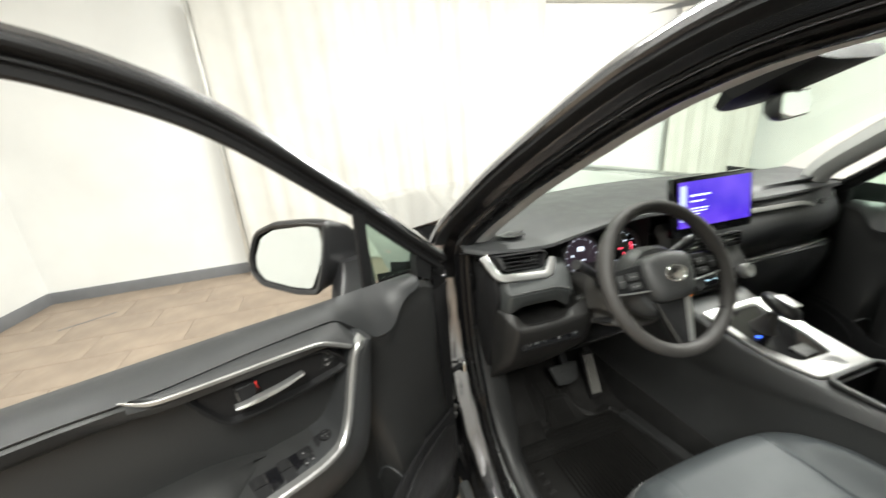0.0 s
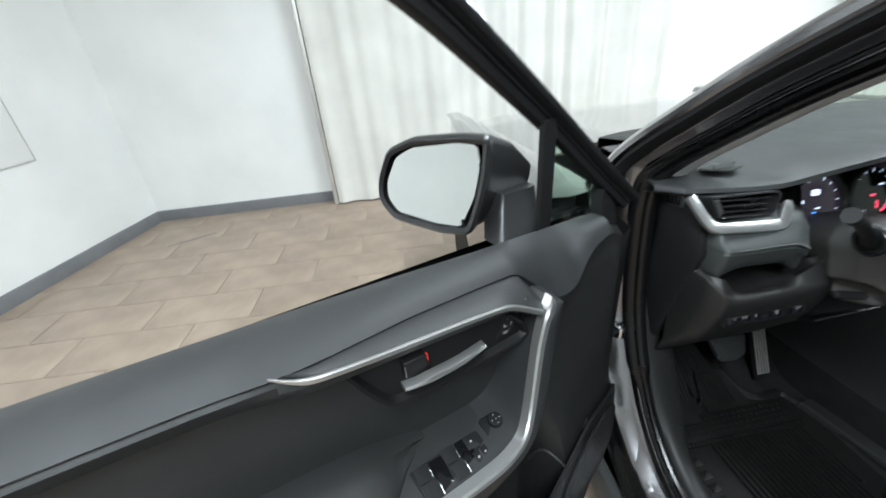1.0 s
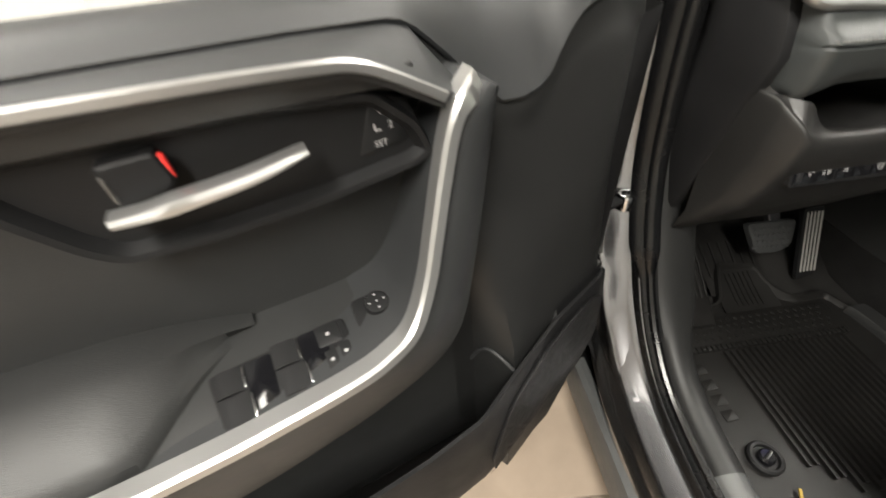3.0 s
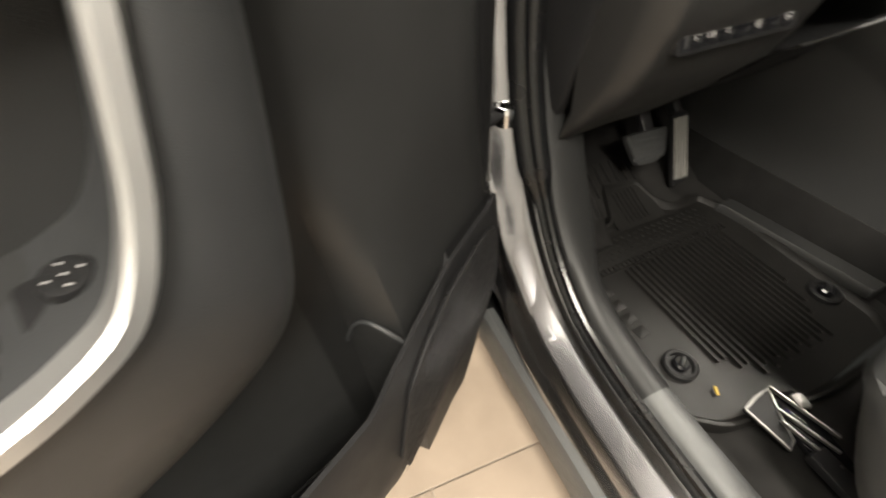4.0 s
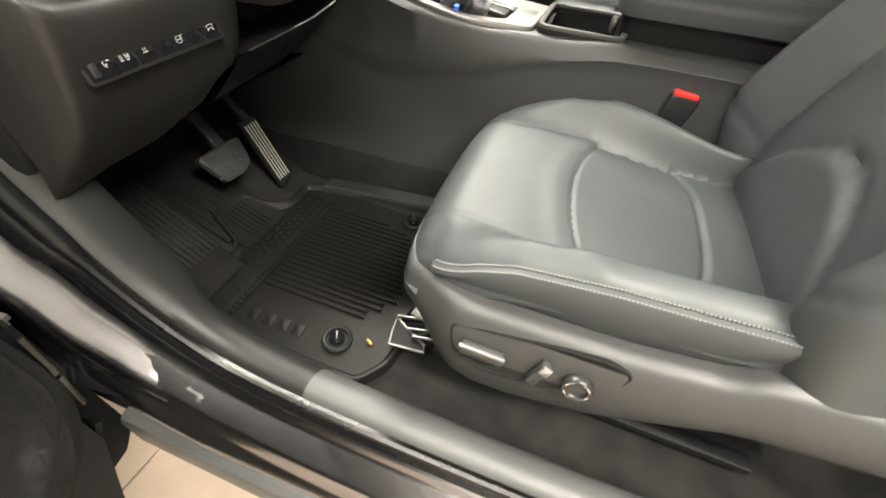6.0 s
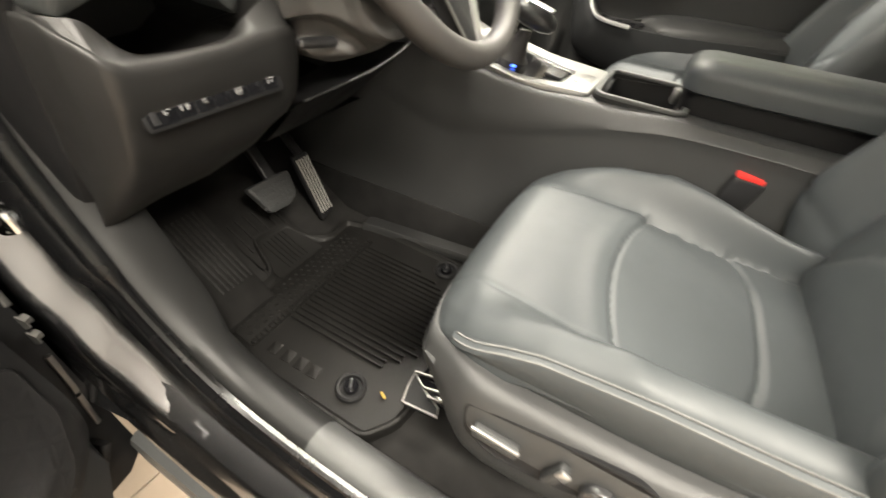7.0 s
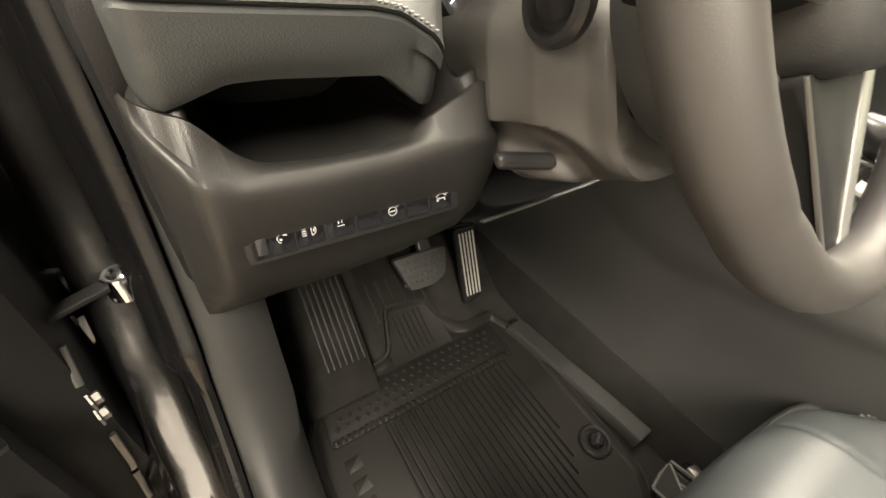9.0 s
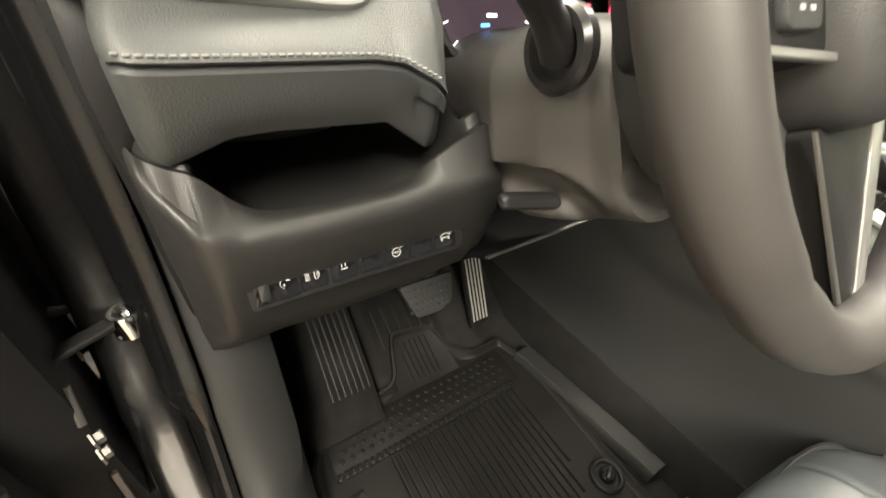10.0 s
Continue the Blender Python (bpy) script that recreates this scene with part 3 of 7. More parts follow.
# arm of the upper hinge and the bolts on the door edge
bm = bmesh.new()
tube(bm, spline([(-0.772, 0.442, 0.697), (-0.80, 0.450, 0.700), (-0.84, 0.452, 0.703), (-0.90, 0.44, 0.705)], 12), 0.006, n=10)
part("hinge_arm", bm, M_PAINT, CAR)
for hx, hy, hz in ((-0.828, 0.452, 0.640), (-0.830, 0.446, 0.612), (-0.838, 0.424, 0.548), (-0.844, 0.412, 0.522)):
    bm = bmesh.new()
    turned(bm, [(0.012, 0.0), (0.012, 0.002), (0.0075, 0.003), (0.0075, 0.009), (0.005, 0.010)], frame_at((hx, hy - 0.012, hz), (0, 0, 1), (1, 0.5, 0)), 6)
    part("hinge_bolt", bm, M_ZINC, CAR)
bm = bmesh.new()
rbox(bm, (0.006, 0.040, 0.150), pose(-0.846, 0.436, 0.58, 12, 0, -35), 0.002)
part("hinge_leaf", bm, M_ZINC, CAR)

# centre pillars and dark rear windows
for sg in (-1, 1):
    bm = bmesh.new()
    rows = []
    for z in np.linspace(0.42, 1.56, 12):
        z = float(z)
        x = 0.735 - lean(z)
        y = -0.88 + 0.05 * max(0, z - 1.0)
        rows.append([V(sg * a, y + b, z) for a, b in ((x - 0.06, 0.02), (x - 0.02, 0.035), (x + 0.02, 0.02), (x + 0.05, -0.03), (x + 0.06, -0.12), (x, -0.14), (x - 0.06, -0.10))])
    loft(bm, rows)
    part("centre_pillar", bm, M_SMOOTH, CAR)
    bm = bmesh.new()
    loft(bm, [[V(sg * (0.86 - 0.36 * (z - 1.03)), y, z) for z in (1.03, 1.3, 1.56)] for y in (-2.3, -1.6, -0.98)], closed=False)
    part("rear_window", bm, M_GLOSSBLACK, CAR, "dark tinted rear window")
bm = bmesh.new()
loft(bm, [[V(0.86, y, z) for z in (0.30, 0.7, 1.03)] for y in (-2.3, -1.5, -0.9)], closed=False)
part("rear_door_skin", bm, M_PAINT, CAR)

# front and rear ends close the body
bm = bmesh.new()
loft(bm, [[V(x, 2.17 - 0.10 * (x / 0.85) ** 2, z) for x in np.linspace(-0.78, 0.78, 13)] for z in np.linspace(0.28, 0.85, 6)], closed=False)
part("front_bumper", bm, M_PAINT, CAR)


# ---------------------------------------------------------------- the open door
HINGE, DOOR_TURN = V(-0.80, 0.42, 0), radians(-69.2)
DD = V(math.sin(DOOR_TURN), -math.cos(DOOR_TURN), 0)
DN = V(math.cos(DOOR_TURN), math.sin(DOOR_TURN), 0)


def dp(u, v, z):
    """A place on the door: along it from the hinge, inward from its skin, up."""
    return HINGE + DD * u + DN * v + V(0, 0, z)


def dframe(u, v, z, tip=0.0):
    """Axes on the door: x along it to the rear, y up, z out of the trim; tip leans the face up."""
    c, s = math.cos(tip), math.sin(tip)
    m = Matrix((DD, V(0, 0, 1) * c - DN * s, DN * c + V(0, 0, 1) * s)).transposed().to_4x4()
    m.translation = dp(u, v, z)
    return m


US = [0.14, 0.187, 0.206, 0.224, 0.25, 0.272, 0.285, 0.305, 0.325, 0.345, 0.358, 0.417, 0.51, 0.62, 0.66, 0.71, 0.85, 1.12]
ZS = [1.034, 1.022, 1.004, 0.975, 0.968, 0.970, 0.982, 1.002, 1.022, 1.040, 1.044, 1.048, 1.052, 1.058, 1.066, 1.069, 1.073, 1.080]
ZT = ([0.10, 0.232, 0.36, 0.487, 0.64, 0.75, 0.845, 1.12], [1.050, 1.054, 1.058, 1.064, 1.069, 1.072, 1.074, 1.077])
VS = ([0.10, 0.20, 0.24, 0.31, 0.35, 0.42, 0.51, 0.62, 0.66, 0.72, 1.12], [0.085, 0.100, 0.108, 0.106, 0.107, 0.112, 0.118, 0.135, 0.144, 0.142, 0.142])
VB = ([0.08, 0.12, 0.3, 0.42, 0.55, 1.12], [0.070, 0.100, 0.108, 0.108, 0.110, 0.112])

# outer skin with the sheet metal edge
bm = bmesh.new()
rows = []
for u in [0.0, 0.03, 0.08, 0.2, 0.4, 0.7, 1.0, 1.10, 1.13]:
    k = 0.03 if u in (0.0, 1.13) else 0.0
    row = []
    for z in np.linspace(0.29, 0.998, 12):
        row.append(dp(u, -0.055 - 0.03 * math.sin((z - 0.25) / 0.85 * math.pi) + k, z))
    rows.append(row)
loft(bm, rows, closed=False)
DOOR = part("driver_door", bm, M_PAINT, CAR, "wide open front door, dark grey outside and black inside")
# front edge, coloured black where its paint reflects dark, with its bright hinge straps
bm = bmesh.new()
rows = []
for z in np.linspace(0.29, 0.998, 12):
    zz = float(z)
    rows.append([dp(0.0, -0.055 - 0.03 * math.sin((zz - 0.25) / 0.85 * math.pi) + 0.03, zz), dp(0.012, -0.03, zz), dp(0.02, 0.02, zz), dp(0.035, 0.055, zz), dp(0.075, 0.068, zz), dp(0.11, 0.062, zz)])
loft(bm, rows, closed=False)
part("door_edge", bm, M_RUBBER, DOOR, "front edge of the door, black for its dark reflections")
for path in (((0.040, 0.684), (0.047, 0.643)), ((0.054, 0.560), (0.058, 0.500), (0.060, 0.488)), ((0.061, 0.482), (0.067, 0.420))):
    bm = bmesh.new()
    sweep(bm, [dp(u - 0.010, lerp(u - 0.010, [0.020, 0.035, 0.075], [0.022, 0.057, 0.070]), z) for u, z in path], rect(0.007, 0.005, 0.002), DN)
    part("hinge_strap", bm, M_ZINC, DOOR, "bright metal hinge strap")
for u, z in ((0.050, 0.616), (0.053, 0.592)):
    bm = bmesh.new()
    turned(bm, [(0.011, 0.0), (0.011, 0.002), (0.007, 0.003), (0.007, 0.009), (0.005, 0.010)], frame_at(dp(u - 0.010, lerp(u - 0.010, [0.020, 0.035, 0.075], [0.022, 0.055, 0.068]), z), (0, 0, 1), DN), 6)
    part("hinge_bolt", bm, M_ZINC, DOOR)

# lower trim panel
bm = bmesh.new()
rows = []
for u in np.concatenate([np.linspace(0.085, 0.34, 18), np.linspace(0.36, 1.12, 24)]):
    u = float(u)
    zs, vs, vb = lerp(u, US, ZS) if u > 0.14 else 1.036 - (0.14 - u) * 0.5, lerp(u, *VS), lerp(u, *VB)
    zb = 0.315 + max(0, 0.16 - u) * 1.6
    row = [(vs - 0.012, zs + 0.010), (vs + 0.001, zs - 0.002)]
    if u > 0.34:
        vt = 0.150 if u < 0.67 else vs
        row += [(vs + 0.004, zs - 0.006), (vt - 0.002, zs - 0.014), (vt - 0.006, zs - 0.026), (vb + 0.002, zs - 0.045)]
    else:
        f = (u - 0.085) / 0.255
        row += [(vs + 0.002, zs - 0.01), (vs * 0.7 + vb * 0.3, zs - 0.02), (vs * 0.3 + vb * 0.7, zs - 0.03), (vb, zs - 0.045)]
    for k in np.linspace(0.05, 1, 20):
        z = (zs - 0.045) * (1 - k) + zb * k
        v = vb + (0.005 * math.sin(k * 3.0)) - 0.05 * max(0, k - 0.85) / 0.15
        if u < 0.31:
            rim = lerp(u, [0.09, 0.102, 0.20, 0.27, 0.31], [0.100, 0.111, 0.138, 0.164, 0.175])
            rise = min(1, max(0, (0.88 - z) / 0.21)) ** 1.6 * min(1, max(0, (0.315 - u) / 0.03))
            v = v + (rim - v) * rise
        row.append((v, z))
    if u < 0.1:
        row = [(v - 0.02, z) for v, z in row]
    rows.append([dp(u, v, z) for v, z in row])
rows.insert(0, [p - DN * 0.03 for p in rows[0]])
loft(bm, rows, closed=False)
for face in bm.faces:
    # the front section by the hinges takes a darker colour
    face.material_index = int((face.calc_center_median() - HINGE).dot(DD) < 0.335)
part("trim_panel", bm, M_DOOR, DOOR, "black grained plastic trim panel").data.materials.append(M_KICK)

# upper pad under the window
bm = bmesh.new()
rows = []
for u in np.concatenate([np.linspace(0.142, 0.35, 22), np.linspace(0.36, 1.12, 26)]):
    u = float(u)
    zt, zs, vs = lerp(u, *ZT), lerp(u, US, ZS), lerp(u, *VS)
    row = [(0.014, zt - 0.05), (0.015, zt - 0.026), (0.022, zt - 0.019), (0.034, zt - 0.008), (0.050, zt + 0.002)]
    a, b = (0.050, zt + 0.002), (vs + 0.004, zs + 0.006)
    for t in (0.25, 0.5, 0.7, 0.85):
        bulge = 0.009 * math.sin(t * math.pi)
        row.append((a[0] + (b[0] - a[0]) * t + bulge * 0.6, a[1] + (b[1] - a[1]) * t + bulge))
    row += [(vs + 0.0045, zs + 0.004), (vs + 0.003, zs + 0.001), (vs - 0.006, zs - 0.003)]
    rows.append([dp(u, v, z) for v, z in row])
rows.insert(0, [p - DN * 0.02 - V(0, 0, 0.01) for p in rows[0]])
loft(bm, rows, closed=False)
part("upper_pad", bm, M_SOFT, DOOR, "soft black pad below the window")

# window frame
F_OUT = [(0.03, 1.062), (0.078, 1.104), (0.131, 1.151), (0.212, 1.226), (0.309, 1.312), (0.385, 1.378), (0.455, 1.430), (0.53, 1.472), (0.63, 1.512), (0.77, 1.545), (0.95, 1.560), (1.13, 1.552)]
F_PATH = spline([dp(u, 0.0, z) for u, z in F_OUT], 60)
F_IN = []
for i, p in enumerate(F_PATH):
    t = (F_PATH[min(i + 1, 59)] - F_PATH[max(i - 1, 0)]).normalized()
    F_IN.append((DN.cross(t)).normalized())
    if F_IN[-1].z > 0:
        F_IN[-1] = -F_IN[-1]


def frame_strip(name, prof, mat, label=""):
    bm = bmesh.new()
    rows = []
    for i, (p, o) in enumerate(zip(F_PATH, F_IN)):
        k = min(1.0, max(0.0, (i - 14) / 26))
        wide, deep = 0.58 + 0.27 * k, 0.5 + 0.4 * k
        rows.append([p + o * (a * wide) + DN * (0.050 + (v - 0.050) * deep - lean(p.z) * 0.10) for a, v in prof])
    loft(bm, rows)
    part(name, bm, mat, DOOR, label)


frame_strip("window_frame", [(0.0, 0.035), (0.0, 0.055), (0.004, 0.062), (0.024, 0.064), (0.028, 0.058), (0.030, 0.050), (0.056, 0.050), (0.060, 0.044), (0.060, 0.012), (0.03, 0.0), (0.004, 0.01)], M_PLASTIC, "black window frame")
frame_strip("frame_seal", [(0.004, 0.062), (0.006, 0.071), (0.013, 0.073), (0.020, 0.070), (0.023, 0.063)], M_RUBBER)
frame_strip("glass_channel", [(0.030, 0.049), (0.032, 0.056), (0.037, 0.057), (0.040, 0.049)], M_RUBBER)
frame_strip("frame_skin", [(-0.012, 0.010), (-0.014, 0.030), (-0.004, 0.036), (0.0, 0.034), (0.004, 0.009)], M_PAINT, "dark grey painted edge")
# quarter post and small fixed glass
bm = bmesh.new()
sweep(bm, [dp(0.239, 0.042, 1.05), dp(0.238, 0.042, 1.13), dp(0.237, 0.042, 1.218)], rounded([(-0.012, -0.006), (0.012, -0.006), (0.012, 0.006), (-0.012, 0.006)], 0.003), DN)
part("quarter_post", bm, M_PLASTIC, DOOR)
bm = bmesh.new()
loft(bm, [[dp(u, v, z) for u, z in ((0.235, 1.055), (0.06, 1.05), (0.08, 1.09), (0.15, 1.145), (0.235, 1.21))] for v in (0.030, 0.034)])
g = part("quarter_glass", bm, M_GLASS, DOOR, "small fixed corner glass")
g.visible_shadow = False
# inner corner cover
bm = bmesh.new()
loft(bm, [[dp(u, v + dv, z) for u, v, z in ((0.120, 0.055, 1.040), (0.116, 0.045, 1.072), (0.108, 0.042, 1.092), (0.088, 0.036, 1.078), (0.06, 0.03, 1.05), (0.085, 0.055, 1.02))] for dv in (-0.02, 0.0, 0.004)])
part("corner_cover", bm, M_PLASTIC, DOOR)
# belt seal
bm = bmesh.new()
sweep(bm, [dp(u, 0.006, lerp(u, *ZT) - 0.042) for u in np.linspace(0.16, 1.12, 20)], [(-0.006, -0.012), (0.006, -0.012), (0.006, 0.006), (0.0, 0.009), (-0.006, 0.004)], (0, 0, 1))
part("belt_seal", bm, M_RUBBER, DOOR)

# satin silver trim line
TRIM = [(0.662, 0.147, 1.072), (0.645, 0.150, 1.061), (0.628, 0.154, 1.056), (0.605, 0.156, 1.054), (0.560, 0.157, 1.051), (0.510, 0.157, 1.048), (0.460, 0.157, 1.045), (0.412, 0.157, 1.041), (0.396, 0.157, 1.038), (0.380, 0.158, 1.031), (0.345, 0.160, 1.010)]
DOWN = [(0.318, 0.150, 1.013), (0.331, 0.158, 1.006), (0.343, 0.163, 0.990), (0.354, 0.168, 0.962), (0.367, 0.177, 0.930), (0.385, 0.190, 0.890), (0.406, 0.203, 0.864), (0.430, 0.210, 0.855), (0.458, 0.214, 0.851), (0.506, 0.216, 0.848), (0.56, 0.217, 0.846), (0.66, 0.217, 0.848), (0.80, 0.213, 0.858), (1.0, 0.205, 0.872)]
bm = bmesh.new()
path = spline([dp(*p) for p in TRIM], 50)
sweep(bm, path, [(-0.0034, -0.003), (0.0034, -0.003), (0.0036, -0.0005), (0.0024, 0.0012), (-0.0024, 0.0012), (-0.0036, -0.0005)], DN, taper=[0.25 + 0.75 * min(1, i / 9) for i in range(50)])
part("trim_strip", bm, M_SILVER, DOOR, "satin silver trim strip")
bm = bmesh.new()
GRAB = spline(DOWN, 70)
rows = []
for i, q in enumerate(GRAB):
    a, b = GRAB[max(i - 1, 0)], GRAB[min(i + 1, 69)]
    t = (b - a).normalized()
    o = Vector((t.z, 0, -t.x))
    o.normalize()
    w = 0.0098 + 0.003 * max(0, 1 - i / 10)
    head = 0.024 * max(0, 1 - i / 9) ** 1.6
    rows.append([dp(*(q + o * s + V(0, dv, 0))) for s, dv in ((-w * 0.6, -0.012), (-w * 0.6, 0.001), (-w * 0.35, 0.004), (w * 0.3 + head * 0.5, 0.005), (w * 0.55 + head, 0.001), (w * 0.6 + head, -0.012))])
loft(bm, rows)
GRAB_SHORT = rows[:50]
part("grab_trim", bm, M_SILVER, DOOR, "satin silver edge of the grab handle")
bm = bmesh.new()
OUTER = spline([(0.300, 0.150, 1.004), (0.301, 0.150, 0.990), (0.304, 0.150, 0.968), (0.309, 0.151, 0.935), (0.315, 0.153, 0.900), (0.325, 0.156, 0.850), (0.335, 0.158, 0.802), (0.347, 0.160, 0.770), (0.368, 0.163, 0.747), (0.41, 0.168, 0.729), (0.47, 0.172, 0.714), (0.58, 0.175, 0.696), (0.75, 0.175, 0.69), (1.0, 0.170, 0.70)], 70)
rows = []
for q, o in zip(GRAB, OUTER):
    row = [V(q.x, 0.105, q.z), V(q.x, q.y - 0.004, q.z)]
    for t, h in ((0.16, 0.002), (0.35, 0.006), (0.6, 0.007), (0.82, 0.004), (0.94, -0.001), (1.0, -0.010)):
        row.append(q.lerp(o, t) + V(0, h, 0))
    row += [V(o.x + 0.002, o.y - 0.03, o.z), V(o.x + 0.004, 0.100, o.z + 0.004)]
    rows.append([dp(*p) for p in row])
loft(bm, rows)
part("grab_handle", bm, M_SOFT, DOOR, "black grab handle and armrest edge")

# strip between seam and silver
bm = bmesh.new()
TR = spline(TRIM[::-1] , 60)
rows = []
for q in TR:
    u = q.x
    zs, vs = lerp(u, US, ZS), lerp(u, *VS)
    if u > 0.652:
        continue
    a, b = V(0, vs + 0.001, zs + 0.001), V(0, q.y - 0.004, q.z + 0.003)
    row = [a - V(0, 0, 0.012), a]
    for t in (0.12, 0.3, 0.6, 0.85):
        row.append(a.lerp(b, t) + V(0, 0.002, 0.003) * math.sin(t * math.pi))
    row += [b, b - V(0, 0.002, 0.012)]
    rows.append([dp(u, p.y, p.z) for p in row])
u0 = 0.318
rows.insert(0, [dp(u0 - 0.004, lerp(t, [0, 1], [0.105, 0.158]), lerp(t, [0, 1], [1.000, 0.998])) for t in np.linspace(0, 1, 8)])
loft(bm, rows, closed=False)
part("upper_strip", bm, M_SOFT, DOOR, "black strip above the silver trim")
# armrest with its switch panel


def arm_z(u, v):
    zo = lerp(u, [0.405, 0.44, 0.558, 0.8, 1.08], [0.853, 0.846, 0.842, 0.855, 0.87])
    zi = zo + lerp(u, [0.405, 0.55, 0.7], [0.004, 0.014, 0.016])
    return zi + (zo - zi) * (v - 0.135) / 0.07


def arm_frame(u, v, h=0.0):
    """Axes on the armrest: x to the rear, y outward into the cabin, z up."""
    n = V(0, 0, 1) + DN * 0.2
    m = Matrix((DD, DN - V(0, 0, 0.2), n)).transposed().to_4x4()
    m.translation = dp(u, v, arm_z(u, v) + h)
    return m


bm = bmesh.new()
rows = []
for u in np.linspace(0.395, 1.08, 24):
    u = float(u)
    vo = lerp(u, [0.395, 0.43, 0.47, 0.52], [0.165, 0.192, 0.202, 0.206])
    rows.append([dp(u, v, z) for v, z in ((0.105, arm_z(u, 0.135) - 0.06), (0.105, arm_z(u, 0.135)), (0.135, arm_z(u, 0.135)), (vo, arm_z(u, 0.205)), (vo - 0.004, arm_z(u, 0.2) - 0.02), (0.15, arm_z(u, 0.2) - 0.06))])
loft(bm, rows)
part("armrest_base", bm, M_DOOR, DOOR)
bm = bmesh.new()
rows = []
for u in np.linspace(0.515, 1.08, 28):
    u = float(u)
    h = lerp(u, [0.515, 0.53, 0.545, 0.565, 0.60, 0.66, 0.75, 1.08], [-0.006, 0.000, 0.006, 0.013, 0.021, 0.027, 0.030, 0.031])
    vo = lerp(u, [0.515, 0.545, 0.577, 0.598, 0.66, 1.08], [0.133, 0.146, 0.178, 0.203, 0.208, 0.206])
    zi = 0.862
    zo = arm_z(u, vo)
    rows.append([dp(u, v, z) for v, z in ((0.10, zi - 0.01), (0.105, zi + h * 0.96), (0.120, zi + h + 0.003), (0.55 * 0.12 + 0.45 * vo, zi + h * 0.98), (vo - 0.014, zo + h * 0.80), (vo - 0.004, zo + h * 0.45), (vo, zo - 0.006))])
loft(bm, rows)
part("armrest_pad", bm, M_DOOR, DOOR, "black padded armrest")
# switches
bm = bmesh.new()
plate(bm, rounded([(-0.052, -0.024), (0.052, -0.020), (0.046, 0.024), (-0.055, 0.018)], 0.004), arm_frame(0.503, 0.177), 0.0022, 0.001, low=-0.01)
plate(bm, rounded([(-0.018, -0.017), (0.017, -0.016), (0.018, 0.016), (-0.018, 0.016)], 0.004), arm_frame(0.424, 0.160), 0.002, 0.001, low=-0.01)
SWITCHES = part("switch_bezel", bm, M_PLASTIC, DOOR, "black window switch panel")
for u, v in ((0.541, 0.168), (0.538, 0.191), (0.500, 0.164), (0.497, 0.187)):
    bm = bmesh.new()
    m = arm_frame(u, v)
    prof = [(-0.009, 0.0), (-0.009, 0.0042), (-0.004, 0.0058), (0.006, 0.0050), (0.0105, 0.0034), (0.011, 0.0)]
    loft(bm, [[m @ V(-x, y, z) for x, z in prof] for y in (-0.0098, -0.009, 0.009, 0.0098)])
    part("window_switch", bm, M_PLASTIC, DOOR)
    bm = bmesh.new()
    rbox(bm, (0.0014, 0.017, 0.003), m @ pose(-0.0107, 0, 0.0024), 0.0005)
    part("switch_edge", bm, M_CHROME, DOOR)
for u, v in ((0.519, 0.179), (0.478, 0.175)):
    bm = bmesh.new()
    plate(bm, rect(0.020, 0.042, 0.003), arm_frame(u, v), 0.0026, 0.0004)
    part("switch_well", bm, M_GLOSSBLACK, DOOR)
for u, v, w, d in ((0.4655, 0.1625, 0.019, 0.019), (0.468, 0.185, 0.009, 0.017), (0.4565, 0.183, 0.009, 0.017)):
    bm = bmesh.new()
    m = arm_frame(u, v)
    plate(bm, rect(w, d, 0.002), m, 0.0038, 0.001)
    part("lock_switch", bm, M_PLASTIC, DOOR)
    bm = bmesh.new()
    plate(bm, rounded([(-0.0015, -0.0012), (0.0010, -0.0012), (0.0018, 0.0012), (-0.0009, 0.0012)], 0.0005), m @ pose(0, 0, 0.0039), 0.0003, 0)
    part("print", bm, M_PRINT, DOOR)
bm = bmesh.new()
turned(bm, [(0.0105, 0.0), (0.0105, 0.007), (0.0098, 0.0085), (0.0075, 0.0090), (0.004, 0.0085)], arm_frame(0.421, 0.157), 28)
part("mirror_knob", bm, M_PLASTIC, DOOR, "round mirror adjusting knob")
for k in range(5):
    bm = bmesh.new()
    x, y = (0, 0) if k == 4 else (0.0062 * math.cos(k * math.pi / 2), 0.0062 * math.sin(k * math.pi / 2))
    plate(bm, rect(0.0018, 0.0012, 0.0004), arm_frame(0.421, 0.157) @ pose(x, y, 0.0087), 0.0006, 0)
    part("print", bm, M_PRINT, DOOR)
for x, y in ((0.438, 0.151), (0.437, 0.170)):
    bm = bmesh.new()
    plate(bm, rect(0.0035, 0.003, 0.0008), arm_frame(x, y, 0.0021), 0.0004, 0)
    part("print", bm, M_PRINT, DOOR)

# inner handle in its tray
bm = bmesh.new()
tray = rounded([(0.606, 1.042), (0.585, 0.998), (0.566, 0.968), (0.551, 0.955), (0.500, 0.951), (0.432, 0.952), (0.362, 0.958), (0.347, 0.966), (0.356, 0.992), (0.385, 1.020), (0.490, 1.034)], 0.010, 4)
rings = [(tray, 0.134), (inset(tray, 0.003), 0.1435), (inset(tray, 0.007), 0.1425), (inset(tray, 0.012), 0.133), (inset(tray, 0.015), 0.124)]
loft(bm, [[dp(p.x, v, p.y) for p in r] for r, v in rings])
part("handle_tray", bm, M_PLASTIC, DOOR)
bm = bmesh.new()
well = rounded([(0.548, 1.022), (0.500, 1.026), (0.402, 1.026), (0.396, 1.004), (0.412, 0.984), (0.548, 0.984)], 0.006)
loft(bm, [[dp(p.x, v, p.y) for p in r] for r, v in ((well, 0.120), (well, 0.1256), (inset(well, 0.002), 0.126))])
